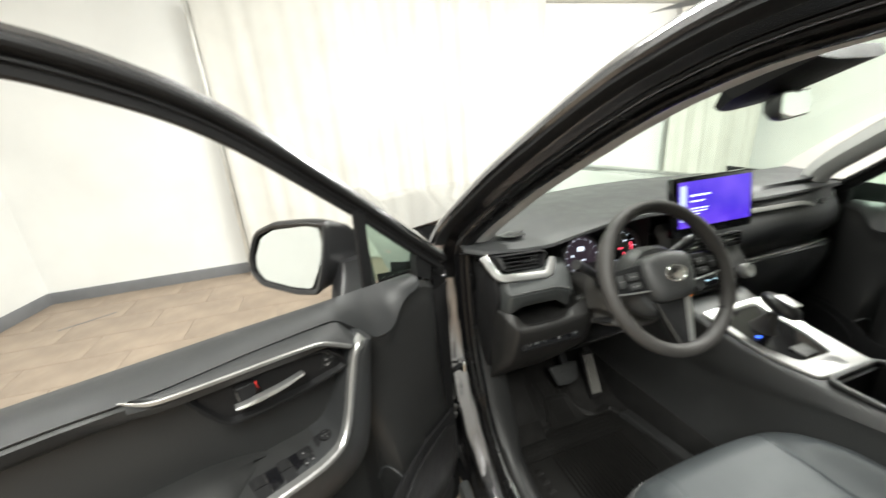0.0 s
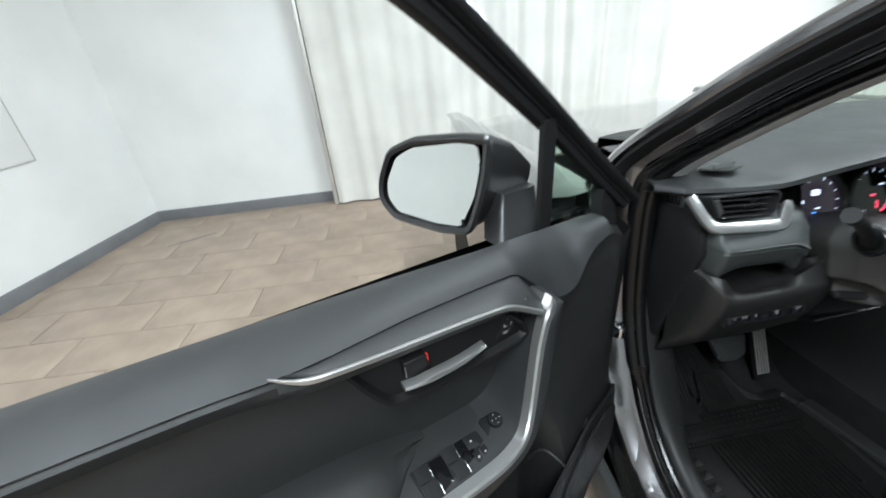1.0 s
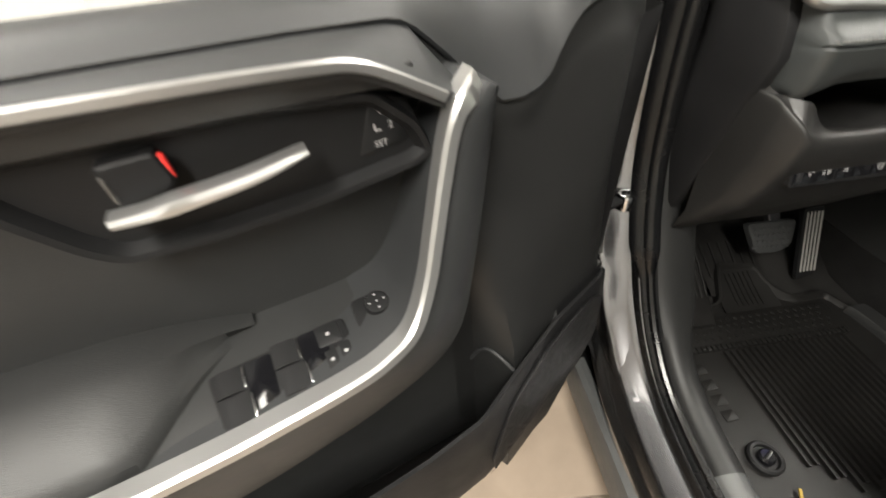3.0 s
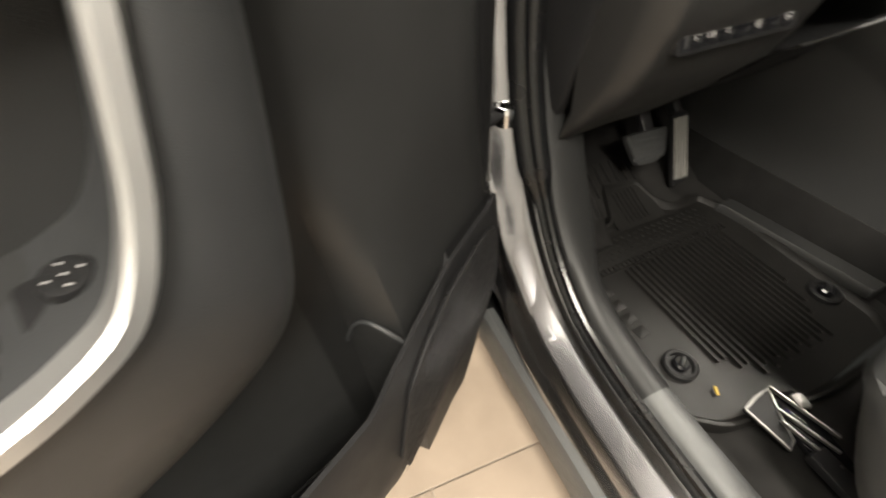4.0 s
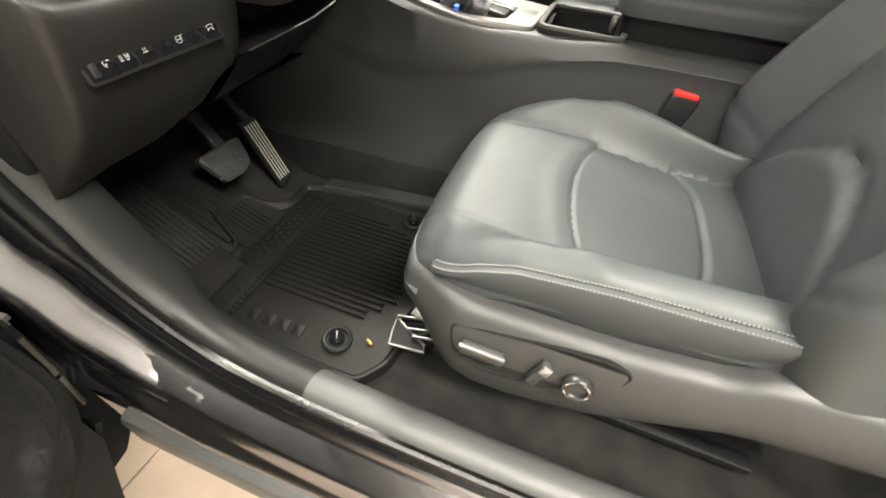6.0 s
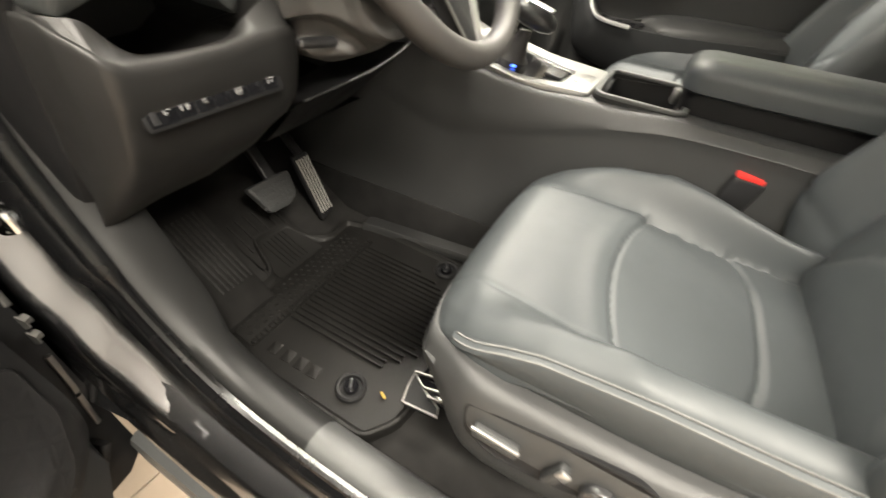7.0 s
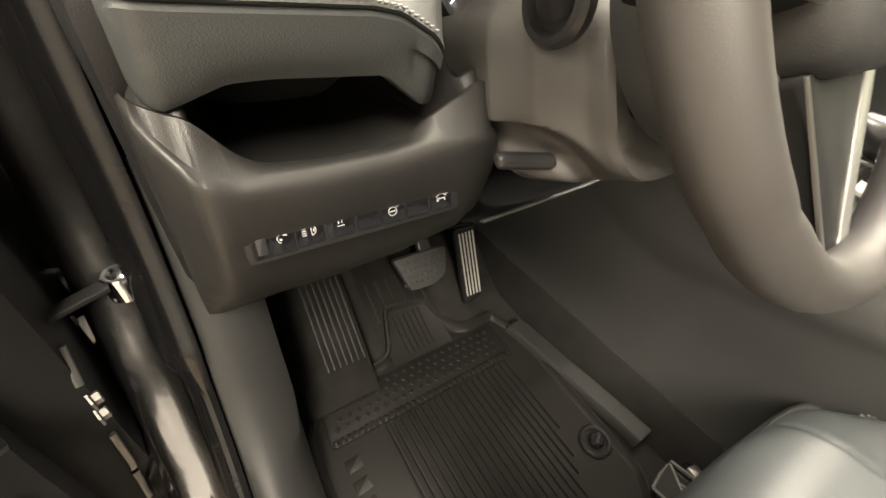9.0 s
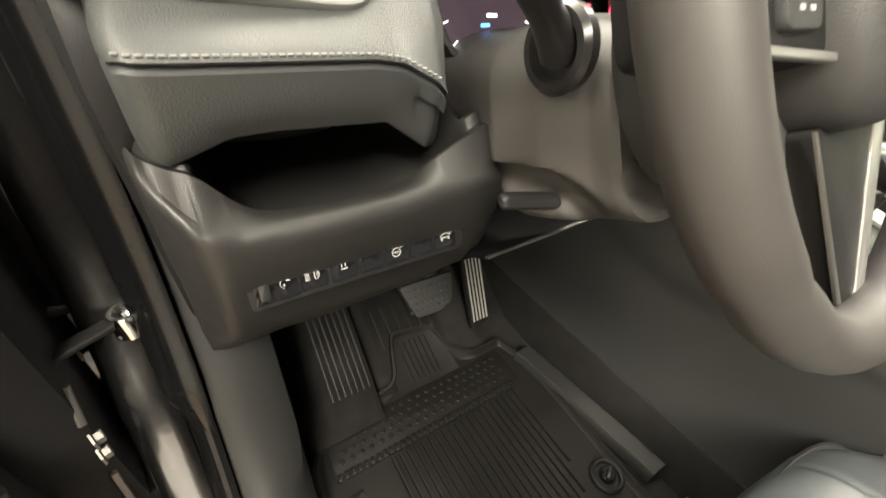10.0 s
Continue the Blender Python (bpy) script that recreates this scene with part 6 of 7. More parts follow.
# cover behind the hub
bm = bmesh.new()
rows = []
for c, r in ((-0.10, 0.060), (-0.085, 0.085), (-0.06, 0.094), (-0.035, 0.090), (-0.022, 0.080), (-0.018, 0.05)):
    rows.append([wp(r * math.copysign(abs(math.cos(b)) ** 0.8, math.cos(b)), r * 0.95 * math.sin(b) - 0.006, c) for b in np.linspace(0, 2 * math.pi, 33)[:-1]])
loft(bm, rows)
part("hub_cover", bm, M_GREY, WHEEL)
bm = bmesh.new()
turned(bm, [(0.0075, -0.004), (0.0075, 0.001), (0.0058, 0.0015), (0.005, -0.003)], frame_at((-0.4285, 0.168, 0.927), V(0.3, 0.9, 0.1).cross(V(-0.86, -0.40, -0.3)), V(0.3, 0.9, 0.1)), 18)
part("bolt_hole", bm, M_GLOSSBLACK, WHEEL)
# stitches on the leather beside the lower spoke
for k in range(7):
    a = radians(-40)
    bm = bmesh.new()
    p = wp(0.1555 * math.cos(a), 0.1555 * math.sin(a), 0.008 - 0.0028 * k)
    rbox(bm, (0.006, 0.0013, 0.0013), frame_at(p, WX * math.sin(-a) + WU * math.cos(a), WN), 0.0004)
    part("stitch", bm, M_RUBBER, WHEEL)


# ---------------------------------------------------------------- seats
def edge_turn(p, half, r):
    """Place along a section that runs flat and then turns down over a rounded edge: (offset, drop)."""
    s, a = math.copysign(1, p), abs(p)
    flat = half - r
    if a <= flat:
        return p, 0.0
    t = (a - flat) / r
    if t < math.pi / 2:
        return s * (flat + r * math.sin(t)), r * (1 - math.cos(t))
    return s * half, r + (a - flat - r * math.pi / 2)


def smooth(a, b, x):
    t = min(1, max(0, (x - a) / (b - a)))
    return t * t * (3 - 2 * t)


def groove(d, deep=0.0055, wide=0.0045):
    return -deep * math.exp(-(d / wide) ** 2)


def side_line(y, side=-1):
    """Half width of the cushion and height of its stitched edge at y; the inner edge falls towards the backrest."""
    fall = 0.034 * smooth(-0.24, -0.46, y) if side > 0 else 0.0
    half = 0.238 - 0.055 * smooth(-0.11, 0.03, y) ** 2 - 0.006 * smooth(-0.35, -0.52, y) - fall
    return half, lerp(y, [-0.56, -0.40, -0.27, -0.16, -0.11, -0.075, -0.02], [0.696, 0.696, 0.691, 0.679, 0.664, 0.649, 0.628]) - fall


def cushion_height(dx, y):
    """Upper surface of a seat cushion about its middle line."""
    a = abs(dx)
    half, ze = side_line(y, dx)
    crease = 0.153 - 0.012 * smooth(-0.20, -0.04, y)
    arc_front = -0.203 - 0.030 * (dx / 0.153) ** 2
    arc_back = -0.398 + 0.022 * (dx / 0.14) ** 4
    h = 0.629 + 0.027 * smooth(-0.42, -0.12, y) - 0.004 * (dx / 0.15) ** 2
    peak = half - 0.033
    crest = (ze + 0.012 - h) * smooth(crease - 0.002, peak, a)
    h += max(0.0, crest) - 0.012 * smooth(peak, half + 0.004, a)
    if a < crease and arc_back < y < arc_front:
        h += 0.003 * math.cos(dx / crease * 1.5) - 0.003
    else:
        h += 0.004 * math.exp(-((y - arc_front - 0.02) / 0.022) ** 2)
    h += groove(a - crease, 0.0026, 0.0040)
    if a < crease + 0.004:
        h += groove(y - arc_front, 0.0038, 0.0042) + groove(y - arc_back, 0.006, 0.005)
    return h


def shield_top(y):
    return lerp(y, [-0.62, -0.44, -0.40, -0.30, -0.13, -0.07, -0.018], [0.665, 0.652, 0.630, 0.618, 0.616, 0.622, 0.616])


def seat(cx, name, label, dz=0.0):
    bm = bmesh.new()
    rows = []
    ys = np.concatenate([np.linspace(-0.56, -0.45, 12), np.linspace(-0.445, -0.19, 90), np.linspace(-0.187, 0.085, 60)])
    ps = np.linspace(-0.285, 0.285, 151)
    for yy in ys:
        y, dropy = edge_turn(float(yy) + 0.53, 0.522, 0.060)
        y -= 0.53
        row = []
        for p in ps:
            half, ze = side_line(y, p)
            x, dropx = edge_turn(float(p) * half / 0.238, half, 0.016)
            bow = 0.020 * (abs(x) / 0.238) ** 3 * smooth(-0.2, -0.05, y)
            drop = math.hypot(dropx, dropy) if dropx < 0.016 and dropy < 0.060 else max(dropx, dropy)
            row.append(V(cx + x, y - bow, dz + max(0.52, cushion_height(x, y) - drop)))
        rows.append(row)
    loft(bm, rows, closed=False)
    s = part(name, bm, M_LEATHER, CAR, label, sharp=60)
    for sg in (-1, 1):
        # leather side facing under the stitched edge, both sides
        bm = bmesh.new()
        rows = []
        for y in np.linspace(-0.56, -0.045, 30):
            y = float(y)
            x, ze = side_line(y, sg)
            y2 = y - 0.018 * smooth(-0.2, -0.05, y)
            zt = shield_top(y)
            rows.append([V(cx + sg * xx, y2, dz + z) for xx, z in ((x - 0.020, ze - 0.010), (x - 0.003, ze - 0.001), (x + 0.0035, ze - 0.003), (x + 0.0060, ze - 0.009), (x + 0.0045, ze * 0.6 + zt * 0.4), (x - 0.003, zt + 0.002), (x - 0.010, zt - 0.006), (x - 0.03, zt - 0.014))])
        loft(bm, rows)
        part("side_facing", bm, M_LEATHER, s)
        for k, off in enumerate((-0.004, 0.0035)):
            bm = bmesh.new()
            for j in range(118):
                y = -0.53 + j * 0.0041
                x, ze = side_line(y, sg)
                y2 = y - 0.018 * smooth(-0.2, -0.05, y)
                q = V(cx + sg * (x + off), y2, dz + ze + (0.0008 if k == 0 else -0.0030))
                loft(bm, [[q + V(sg * a * 0.0010, b * 0.0014, c * 0.0008) for a, c in ((-1, -1), (1, -1), (1, 1), (-1, 1))] for b in (-1, 1)])
            tagged(part("edge_stitching", bm, M_THREAD, s, "grey stitching"), kind="stuff")
    # backrest: wings, middle panel with seams
    bm = bmesh.new()
    rows = []
    for f in np.linspace(0, 1, 70):
        f = float(f)
        z = 0.585 + 0.62 * f
        yb = -0.468 - 0.155 * f - 0.05 * f * f + 0.022 * math.sin(min(1, f / 0.55) * 3.14159)
        w = 0.262 - 0.028 * f - 0.03 * smooth(0.85, 1, f)
        row = []
        for p in np.linspace(-1.16, 1.16, 81):
            x, drop = edge_turn(float(p) * w, w, 0.05)
            a = abs(x)
            mid = 0.162 + 0.015 * f
            out = (0.030 + 0.055 * smooth(0.02, 0.30, f) - 0.045 * smooth(0.5, 1.0, f)) * smooth(mid - 0.01, 0.222, a)
            out += groove(a - mid, 0.006, 0.005)
            if a < mid:
                arc = 0.30 - 0.20 * (x / mid) ** 2
                out += groove(f - arc, 0.007, 0.010) + 0.006 * math.sin(min(1, f / 0.9) * 3.1) + (0.004 if f > arc else 0.012 * smooth(0, 0.15, f))
            else:
                out += groove((f - 0.17 - 0.12 * (a - mid) / 0.08) * 0.6, 0.006, 0.006)
            row.append(V(cx + x, yb + out - drop, dz + z))
        row += [V(cx + w * 0.96, yb - 0.12, dz + z), V(cx - w * 0.96, yb - 0.12, dz + z)]
        rows.append(row)
    loft(bm, rows)
    part("backrest", bm, M_LEATHER, s, sharp=60)
    # plastic side shields
    for sg in (-1, 1):
        bm = bmesh.new()
        rows = []
        for y in np.linspace(-0.66, -0.018, 38):
            y = float(y)
            f = (y + 0.66) / 0.62
            zt = shield_top(y)
            zb = lerp(y, [-0.66, -0.44, -0.30, -0.20, -0.14, -0.105, -0.075, -0.045, -0.018], [0.58, 0.552, 0.484, 0.460, 0.460, 0.472, 0.495, 0.530, 0.570])
            xo = 0.262 - 0.034 * smooth(-0.12, -0.01, y) ** 1.5
            y2 = y - 0.016 * smooth(-0.2, -0.05, y)
            rows.append([V(cx + sg * x, y2, dz + z) for x, z in ((0.16, zt - 0.004), (xo - 0.018, zt), (xo - 0.006, zt - 0.003), (xo + 0.001, zt - 0.011), (xo + 0.006, zt - 0.024), (xo + 0.011, zt * 0.6 + zb * 0.4), (xo + 0.010, zt * 0.25 + zb * 0.75), (xo + 0.004, zb + 0.008), (xo - 0.008, zb), (0.16, zb + 0.004))])
        end = rows[-1]
        for shift, rise in ((0.010, 0.007), (0.028, 0.013), (0.060, 0.018), (0.10, 0.020), (0.16, 0.021)):
            rows.append([V(p.x - sg * shift, p.y + rise, p.z) for p in end])
        loft(bm, rows)
        part("side_shield", bm, M_GREY, s, "charcoal plastic seat side cover")
    bm = bmesh.new()
    loft(bm, [[V(cx + x, y, dz + z) for x in (-0.21, -0.1, 0.1, 0.21)] for y, z in ((-0.55, 0.44), (-0.10, 0.46), (-0.060, 0.50), (-0.045, 0.56))], closed=False)
    part("seat_pan", bm, M_PLASTIC, s)
    return s


SEAT = seat(-0.355, "driver_seat", "black leatherette driver's seat with grey stitching")
PSEAT = seat(0.40, "passenger_seat", "black leatherette passenger seat", 0.06)
# seat controls on the driver's outer cover
SHX = -0.355 - 0.2715
pm = frame_at((SHX + 0.002, -0.210, 0.563), (0, -1, 0.035), (0.13, 0, 1))
bm = bmesh.new()
pl = rounded([(-0.104, 0.030), (-0.098, -0.020), (-0.056, -0.040), (0.023, -0.033), (0.098, 0.002), (0.110, 0.036), (0.084, 0.046), (0.028, 0.044)], 0.014)
loft(bm, [[pm @ V(p.x, p.y, d) for p in r] for r, d in ((pl, -0.008), (pl, 0.0022), (inset(pl, 0.002), 0.003), (inset(pl, 0.005), 0.0008), (inset(pl, 0.03), 0.0008))])
part("control_plate", bm, M_PLASTIC, SEAT)
bm = bmesh.new()
rbox(bm, (0.056, 0.017, 0.016), pm @ pose(-0.058, 0.000, 0.006, 0, 0, -3), 0.004)
part("slide_switch", bm, M_GREY, SEAT, "long seat adjusting switch")
bm = bmesh.new()
rbox(bm, (0.058, 0.005, 0.004), pm @ pose(-0.058, 0.007, 0.0132, 0, 0, -3), 0.0012)
part("switch_edge", bm, M_SILVER, SEAT)
bm = bmesh.new()
rbox(bm, (0.014, 0.040, 0.016), pm @ pose(0.012, -0.002, 0.006, 0, 0, -22), 0.004)
part("recline_switch", bm, M_GREY, SEAT)
bm = bmesh.new()
rbox(bm, (0.012, 0.014, 0.004), pm @ pose(0.018, 0.011, 0.0135, 0, 0, -22), 0.0012)
part("switch_edge", bm, M_SILVER, SEAT)
bm = bmesh.new()
turned(bm, [(0.019, 0.0), (0.019, 0.008), (0.017, 0.011), (0.013, 0.011), (0.0115, 0.008), (0.004, 0.008)], pm @ pose(0.058, -0.006, 0.001), 28)
part("lumbar_knob", bm, M_SMOOTH, SEAT, "round lumbar knob")
bm = bmesh.new()
for a in range(4):
    arc = [pm @ pose(0.058, -0.006, 0.0112) @ V(0.0145 * math.cos(radians(b)), 0.0145 * math.sin(radians(b)), 0.0006) for b in np.linspace(a * 90 + 18, a * 90 + 72, 6)]
    sweep(bm, arc, rect(0.0022, 0.0012), (-1, 0, 0))
tagged(part("knob_marks", bm, M_CHROME, SEAT), kind="stuff")
# belt buckle
bm = bmesh.new()
rbox(bm, (0.036, 0.050, 0.060), pose(-0.120, -0.340, 0.700, 6, -6, 8), 0.006)
BUCK = part("belt_buckle", bm, M_SMOOTH, SEAT, "black belt buckle with red button")
bm = bmesh.new()
rbox(bm, (0.028, 0.042, 0.010), pose(-0.123, -0.343, 0.7300, 6, -6, 8), 0.003)
part("release_button", bm, M_RED, SEAT, "red release button")
# seat rail and its bright bracket
for x in (-0.545, -0.205):
    bm = bmesh.new()
    rbox(bm, (0.030, 0.50, 0.016), pose(x, -0.32, 0.388, 2), 0.003)
    # the rail's black stands in for the shadow it lies in
    part("seat_rail", bm, M_RUBBER, SEAT, "seat rail, coloured black for the shade under the seat")
    o = V(x + 0.545, 0, 0)
    bm = bmesh.new()
    ring = [V(-0.572, 0.006, 0.391), V(-0.565, -0.056, 0.391), V(-0.552, -0.050, 0.393), V(-0.538, -0.018, 0.395), V(-0.518, 0.014, 0.394), V(-0.545, 0.012, 0.392), V(-0.572, 0.006, 0.391)]
    sweep(bm, [p + o for p in ring], rect(0.0042, 0.0042, 0.0015), (0, 0, 1))
    part("rail_bracket", bm, M_ZINC, SEAT, "bright steel rail bracket")
    bm = bmesh.new()
    loft(bm, [[p + o + V(0, 0, d) for p in ring[:-1]] for d in (-0.006, 0.0008)])
    part("bracket_web", bm, M_RUBBER, SEAT)
    bm = bmesh.new()
    rbox(bm, (0.046, 0.11, 0.012), pose(x + 0.024, -0.050, 0.388, 0, 0, -12), 0.003)
    part("rail_channel", bm, M_GLOSSBLACK, SEAT)
    for a, b in (((-0.518, 0.014), (-0.500, -0.072)), ((-0.536, -0.014), (-0.519, -0.084)), ((-0.547, -0.026), (-0.536, -0.096))):
        bm = bmesh.new()
        sweep(bm, [o + V(*a, 0.398), o + V(*b, 0.401)], rect(0.004, 0.006, 0.001), (0, 0, 1))
        part("rail_lip", bm, M_ZINC, SEAT)
    bm = bmesh.new()
    rbox(bm, (0.020, 0.022, 0.010), pose(x + 0.044, -0.018, 0.400, 0, 0, -12), 0.004)
    part("rail_bolt", bm, M_ZINC, SEAT)


# ---------------------------------------------------------------- centre console
CY = [-0.80, -0.30, -0.22, -0.19, -0.115, 0.022, 0.10, 0.195, 0.27, 0.333, 0.45]
LEDGE = [0.760, 0.760, 0.757, 0.753, 0.738, 0.698, 0.680, 0.659, 0.676, 0.700, 0.74]
TOPZ = [0.778, 0.778, 0.778, 0.777, 0.771, 0.768, 0.774, 0.792, 0.815, 0.838, 0.88]


def console_top(y):
    return lerp(y, CY, TOPZ)


CUP = (-0.075, 0.078, -0.208, -0.082)
bm = bmesh.new()
for side in (-1, 1):
    rows = []
    for y in np.linspace(-0.80, 0.78, 76):
        y = float(y)
        zt, zl = console_top(y), lerp(y, CY, LEDGE)
        w = lerp(y, [-0.8, -0.06, 0.2, 0.45], [0.112, 0.110, 0.122, 0.135])
        rows.append([V(side * x, y, z) for x, z in ((w + 0.026, 0.34), (w + 0.022, 0.48), (w + 0.0165, zl - 0.02), (w + 0.0150, zl - 0.003), (w + 0.0165, zl + 0.002), (w + 0.013, zl + 0.3 * (zt - zl)), (w + 0.004, zt - 0.010), (w - 0.004, zt - 0.002), (w - 0.014, zt), (w - 0.028, zt + 0.0005))])
    loft(bm, rows, closed=False)
CONSOLE = part("centre_console", bm, M_GREY, CAR, "charcoal plastic centre console with silver panel")
# top deck between the sides, open at the cup well
for a, b in ((-0.80, CUP[2]), (CUP[3], 0.45)):
    bm = bmesh.new()
    loft(bm, [[V(x, float(y), console_top(float(y)) - 0.001) for x in (-0.105, 0.0, 0.105)] for y in np.linspace(a, b, 12)], closed=False)
    part("console_deck", bm, M_GREY, CONSOLE)
# cup well with raised rim
bm = bmesh.new()
c = V((CUP[0] + CUP[1]) / 2, (CUP[2] + CUP[3]) / 2, 0.776)
q = rect(CUP[1] - CUP[0] + 0.036, CUP[3] - CUP[2] + 0.036, 0.030, 5)
rings = [(q, -0.004), (inset(q, 0.002), 0.004), (inset(q, 0.006), 0.006), (inset(q, 0.010), 0.004), (inset(q, 0.014), -0.02), (inset(q, 0.018), -0.085), (inset(q, 0.05), -0.088)]
loft(bm, [[c + V(p.x, p.y, d) for p in r] for r, d in rings], caps=False)
plate(bm, inset(q, 0.017), Matrix.Translation(c + V(0, 0, -0.089)), 0.003, 0)
part("cup_well", bm, M_PLASTIC, CONSOLE, "black twin cup well")
bm = bmesh.new()
sweep(bm, [c + V(p.x, p.y, 0.006) for p in inset(q, 0.007)], rounded([(-0.006, -0.004), (0.006, -0.004), (0.005, 0.003), (-0.005, 0.003)], 0.002, 2), (0, 0, 1), around=True)
part("cup_rim", bm, M_SKIRT, CONSOLE, "charcoal cup well rim")
bm = bmesh.new()
rbox(bm, (0.024, 0.014, 0.030), pose(0.052, -0.200, 0.772), 0.006)
part("cup_clip", bm, M_SILVER, CONSOLE, "pale cup clip")
# silver panel round the shifter
bm = bmesh.new()
outer = [(-0.090, -0.060), (0.085, -0.068), (0.118, 0.06), (0.122, 0.22), (-0.108, 0.22), (-0.105, 0.06)]
inner = [(-0.052, 0.000), (0.048, -0.004), (0.078, 0.07), (0.082, 0.20), (-0.078, 0.20), (-0.076, 0.07)]
oo, ii = rounded([Vector(p) for p in outer], 0.014), rounded([Vector(p) for p in inner], 0.014)


def deck(p, h):
    return V(p.x, p.y, console_top(p.y) + h)


oo2 = inset(oo, 0.003)
loft(bm, [[deck(p, h) for p in r] for r, h in ((oo, -0.006), (oo, 0.004), (oo2, 0.007), ([a.lerp(b, 0.5) for a, b in zip(oo, ii)], 0.006), (inset(ii, -0.003), 0.005), (ii, 0.002), (inset(ii, 0.002), -0.006))], caps=False)
part("console_panel", bm, M_SILVER, CONSOLE, "satin silver console panel")
bm = bmesh.new()
pts = [deck(p, 0.0) for p in ii]
bm.faces.new([bm.verts.new(p) for p in pts])
part("shift_plate", bm, M_GLOSSBLACK, CONSOLE)
bm = bmesh.new()
plate(bm, rect(0.058, 0.034, 0.006), Matrix.Translation((0.0, -0.034, console_top(-0.034) + 0.0055)), 0.0022, 0.001)
part("mode_plate", bm, M_SILVER, CONSOLE)
bm = bmesh.new()
plate(bm, rect(0.050, 0.036, 0.004), Matrix.Translation((0.0, 0.025, console_top(0.025) + 0.001)) @ pose(0, 0, 0, 9), 0.006, 0.002)
part("mode_key", bm, M_GREY, CONSOLE)
bars(Matrix.Translation((-0.05, 0.10, console_top(0.10) + 0.006)) @ pose(0, 0, 0, 12), ((0, 0, 0.016, 0.008),), CONSOLE, glow("blue_lamp", (0.05, 0.15, 1.0), 2.5))
# shift lever
bm = bmesh.new()
rows = []
for t in np.linspace(0, 1, 7):
    t = float(t)
    p = V(0.0, 0.130, 0.775).lerp(V(0.0, 0.105, 0.835), t)
    w = 0.042 - 0.030 * t ** 0.6
    rows.append([p + V(w * math.cos(b) * 0.8, w * math.sin(b), 0) for b in np.linspace(0, 2 * math.pi, 17)[:-1]])
loft(bm, rows)
part("shift_boot", bm, M_LEATHER2, CONSOLE)
bm = bmesh.new()
rows = []
for t, w, h in ((0, 0.012, 0.010), (0.1, 0.020, 0.017), (0.35, 0.026, 0.022), (0.7, 0.025, 0.021), (0.92, 0.018, 0.015), (1, 0.008, 0.007)):
    p = V(0.0, 0.140, 0.872).lerp(V(0.0, 0.050, 0.850), t)
    rows.append([p + V(w * math.cos(b), 0, h * math.sin(b)) for b in np.linspace(0, 2 * math.pi, 19)[:-1]])
loft(bm, rows)
part("shift_knob", bm, M_SMOOTH, CONSOLE, "black shift knob with silver cap")
bm = bmesh.new()
rbox(bm, (0.030, 0.050, 0.004), pose(0.004, 0.085, 0.8795, 14), 0.0015)
part("knob_cap", bm, M_SILVER, CONSOLE)
# armrest box
bm = bmesh.new()
q = rect(0.158, 0.42, 0.045, 6)
loft(bm, [[V(0.010 + p.x, -0.405 + p.y, z + 0.02 * max(0, -p.y)) for p in r] for r, z in ((inset(q, 0.006), 0.811), (q, 0.815), (q, 0.836), (inset(q, 0.003), 0.846), (inset(q, 0.012), 0.854), (inset(q, 0.030), 0.859), (inset(q, 0.042), 0.860))])
part("console_armrest", bm, M_LEATHER, CONSOLE, "black padded console armrest")
bm = bmesh.new()
q2 = inset(q, 0.012)
loft(bm, [[V(0.010 + p.x, -0.405 + p.y, z) for p in q2] for z in (0.745, 0.812)])
part("armrest_box", bm, M_RUBBER, CONSOLE)
# lower tunnel cover, towards the driver: carpet with a moulded edge
bm = bmesh.new()
rows = []
for y in np.linspace(-0.6, 0.78, 24):
    w = lerp(float(y), [-0.8, -0.06, 0.2, 0.45], [0.112, 0.110, 0.122, 0.135])
    rows.append([V(-w - d, float(y), z) for d, z in ((0.034, 0.345), (0.032, 0.40), (0.028, 0.448), (0.025, 0.456), (0.016, 0.460))])
loft(bm, rows, closed=False)
part("tunnel_carpet", bm, M_TUNNEL, CONSOLE)


# ---------------------------------------------------------------- passenger door, closed
FROM = Matrix((DD, DN, V(0, 0, 1))).transposed().to_4x4()
FROM.translation = HINGE
TO = Matrix((V(0, -1, 0), V(-1, 0, 0), V(0, 0, 1))).transposed().to_4x4()
TO.translation = V(0.80, 0.49, -0.066)
SWAP = TO @ FROM.inverted()
PDOOR = new("passenger_door", DOOR.data)
PDOOR.parent = CAR
PDOOR.matrix_world = SWAP
tagged(PDOOR, "closed front door with black and silver inner trim")
for o in list(DOOR.children):
    if o.name.split(".")[0] in ("lower_seal", "door_glass"):
        continue
    me = o.data
    if o.name.startswith("grab_trim"):
        bm = bmesh.new()
        loft(bm, GRAB_SHORT)
        bmesh.ops.recalc_face_normals(bm, faces=bm.faces)
        me = bpy.data.meshes.new("grab_trim")
        bm.to_mesh(me)
        bm.free()
        me.materials.append(M_SILVER)
    c = new(o.name.split(".")[0], me)
    c.parent = PDOOR
    c.matrix_parent_inverse = Matrix()
    for key in ("label", "kind"):
        if key in o:
            c[key] = o[key]
bm = bmesh.new()
loft(bm, [[V(0.80 - 0.36 * (z - 1.0), y, z) for z in (1.0, 1.2, 1.46)] for y in (-0.65, -0.1, 0.10)], closed=False)
g = part("side_window", bm, M_GLASS, CAR, "clear side window")
g.visible_shadow = False


# ---------------------------------------------------------------- floor mat, pedals, foot rest
def mat_z(x, y):
    return 0.358 + 0.042 * (max(0, y - 0.39) / 0.10) ** 1.2


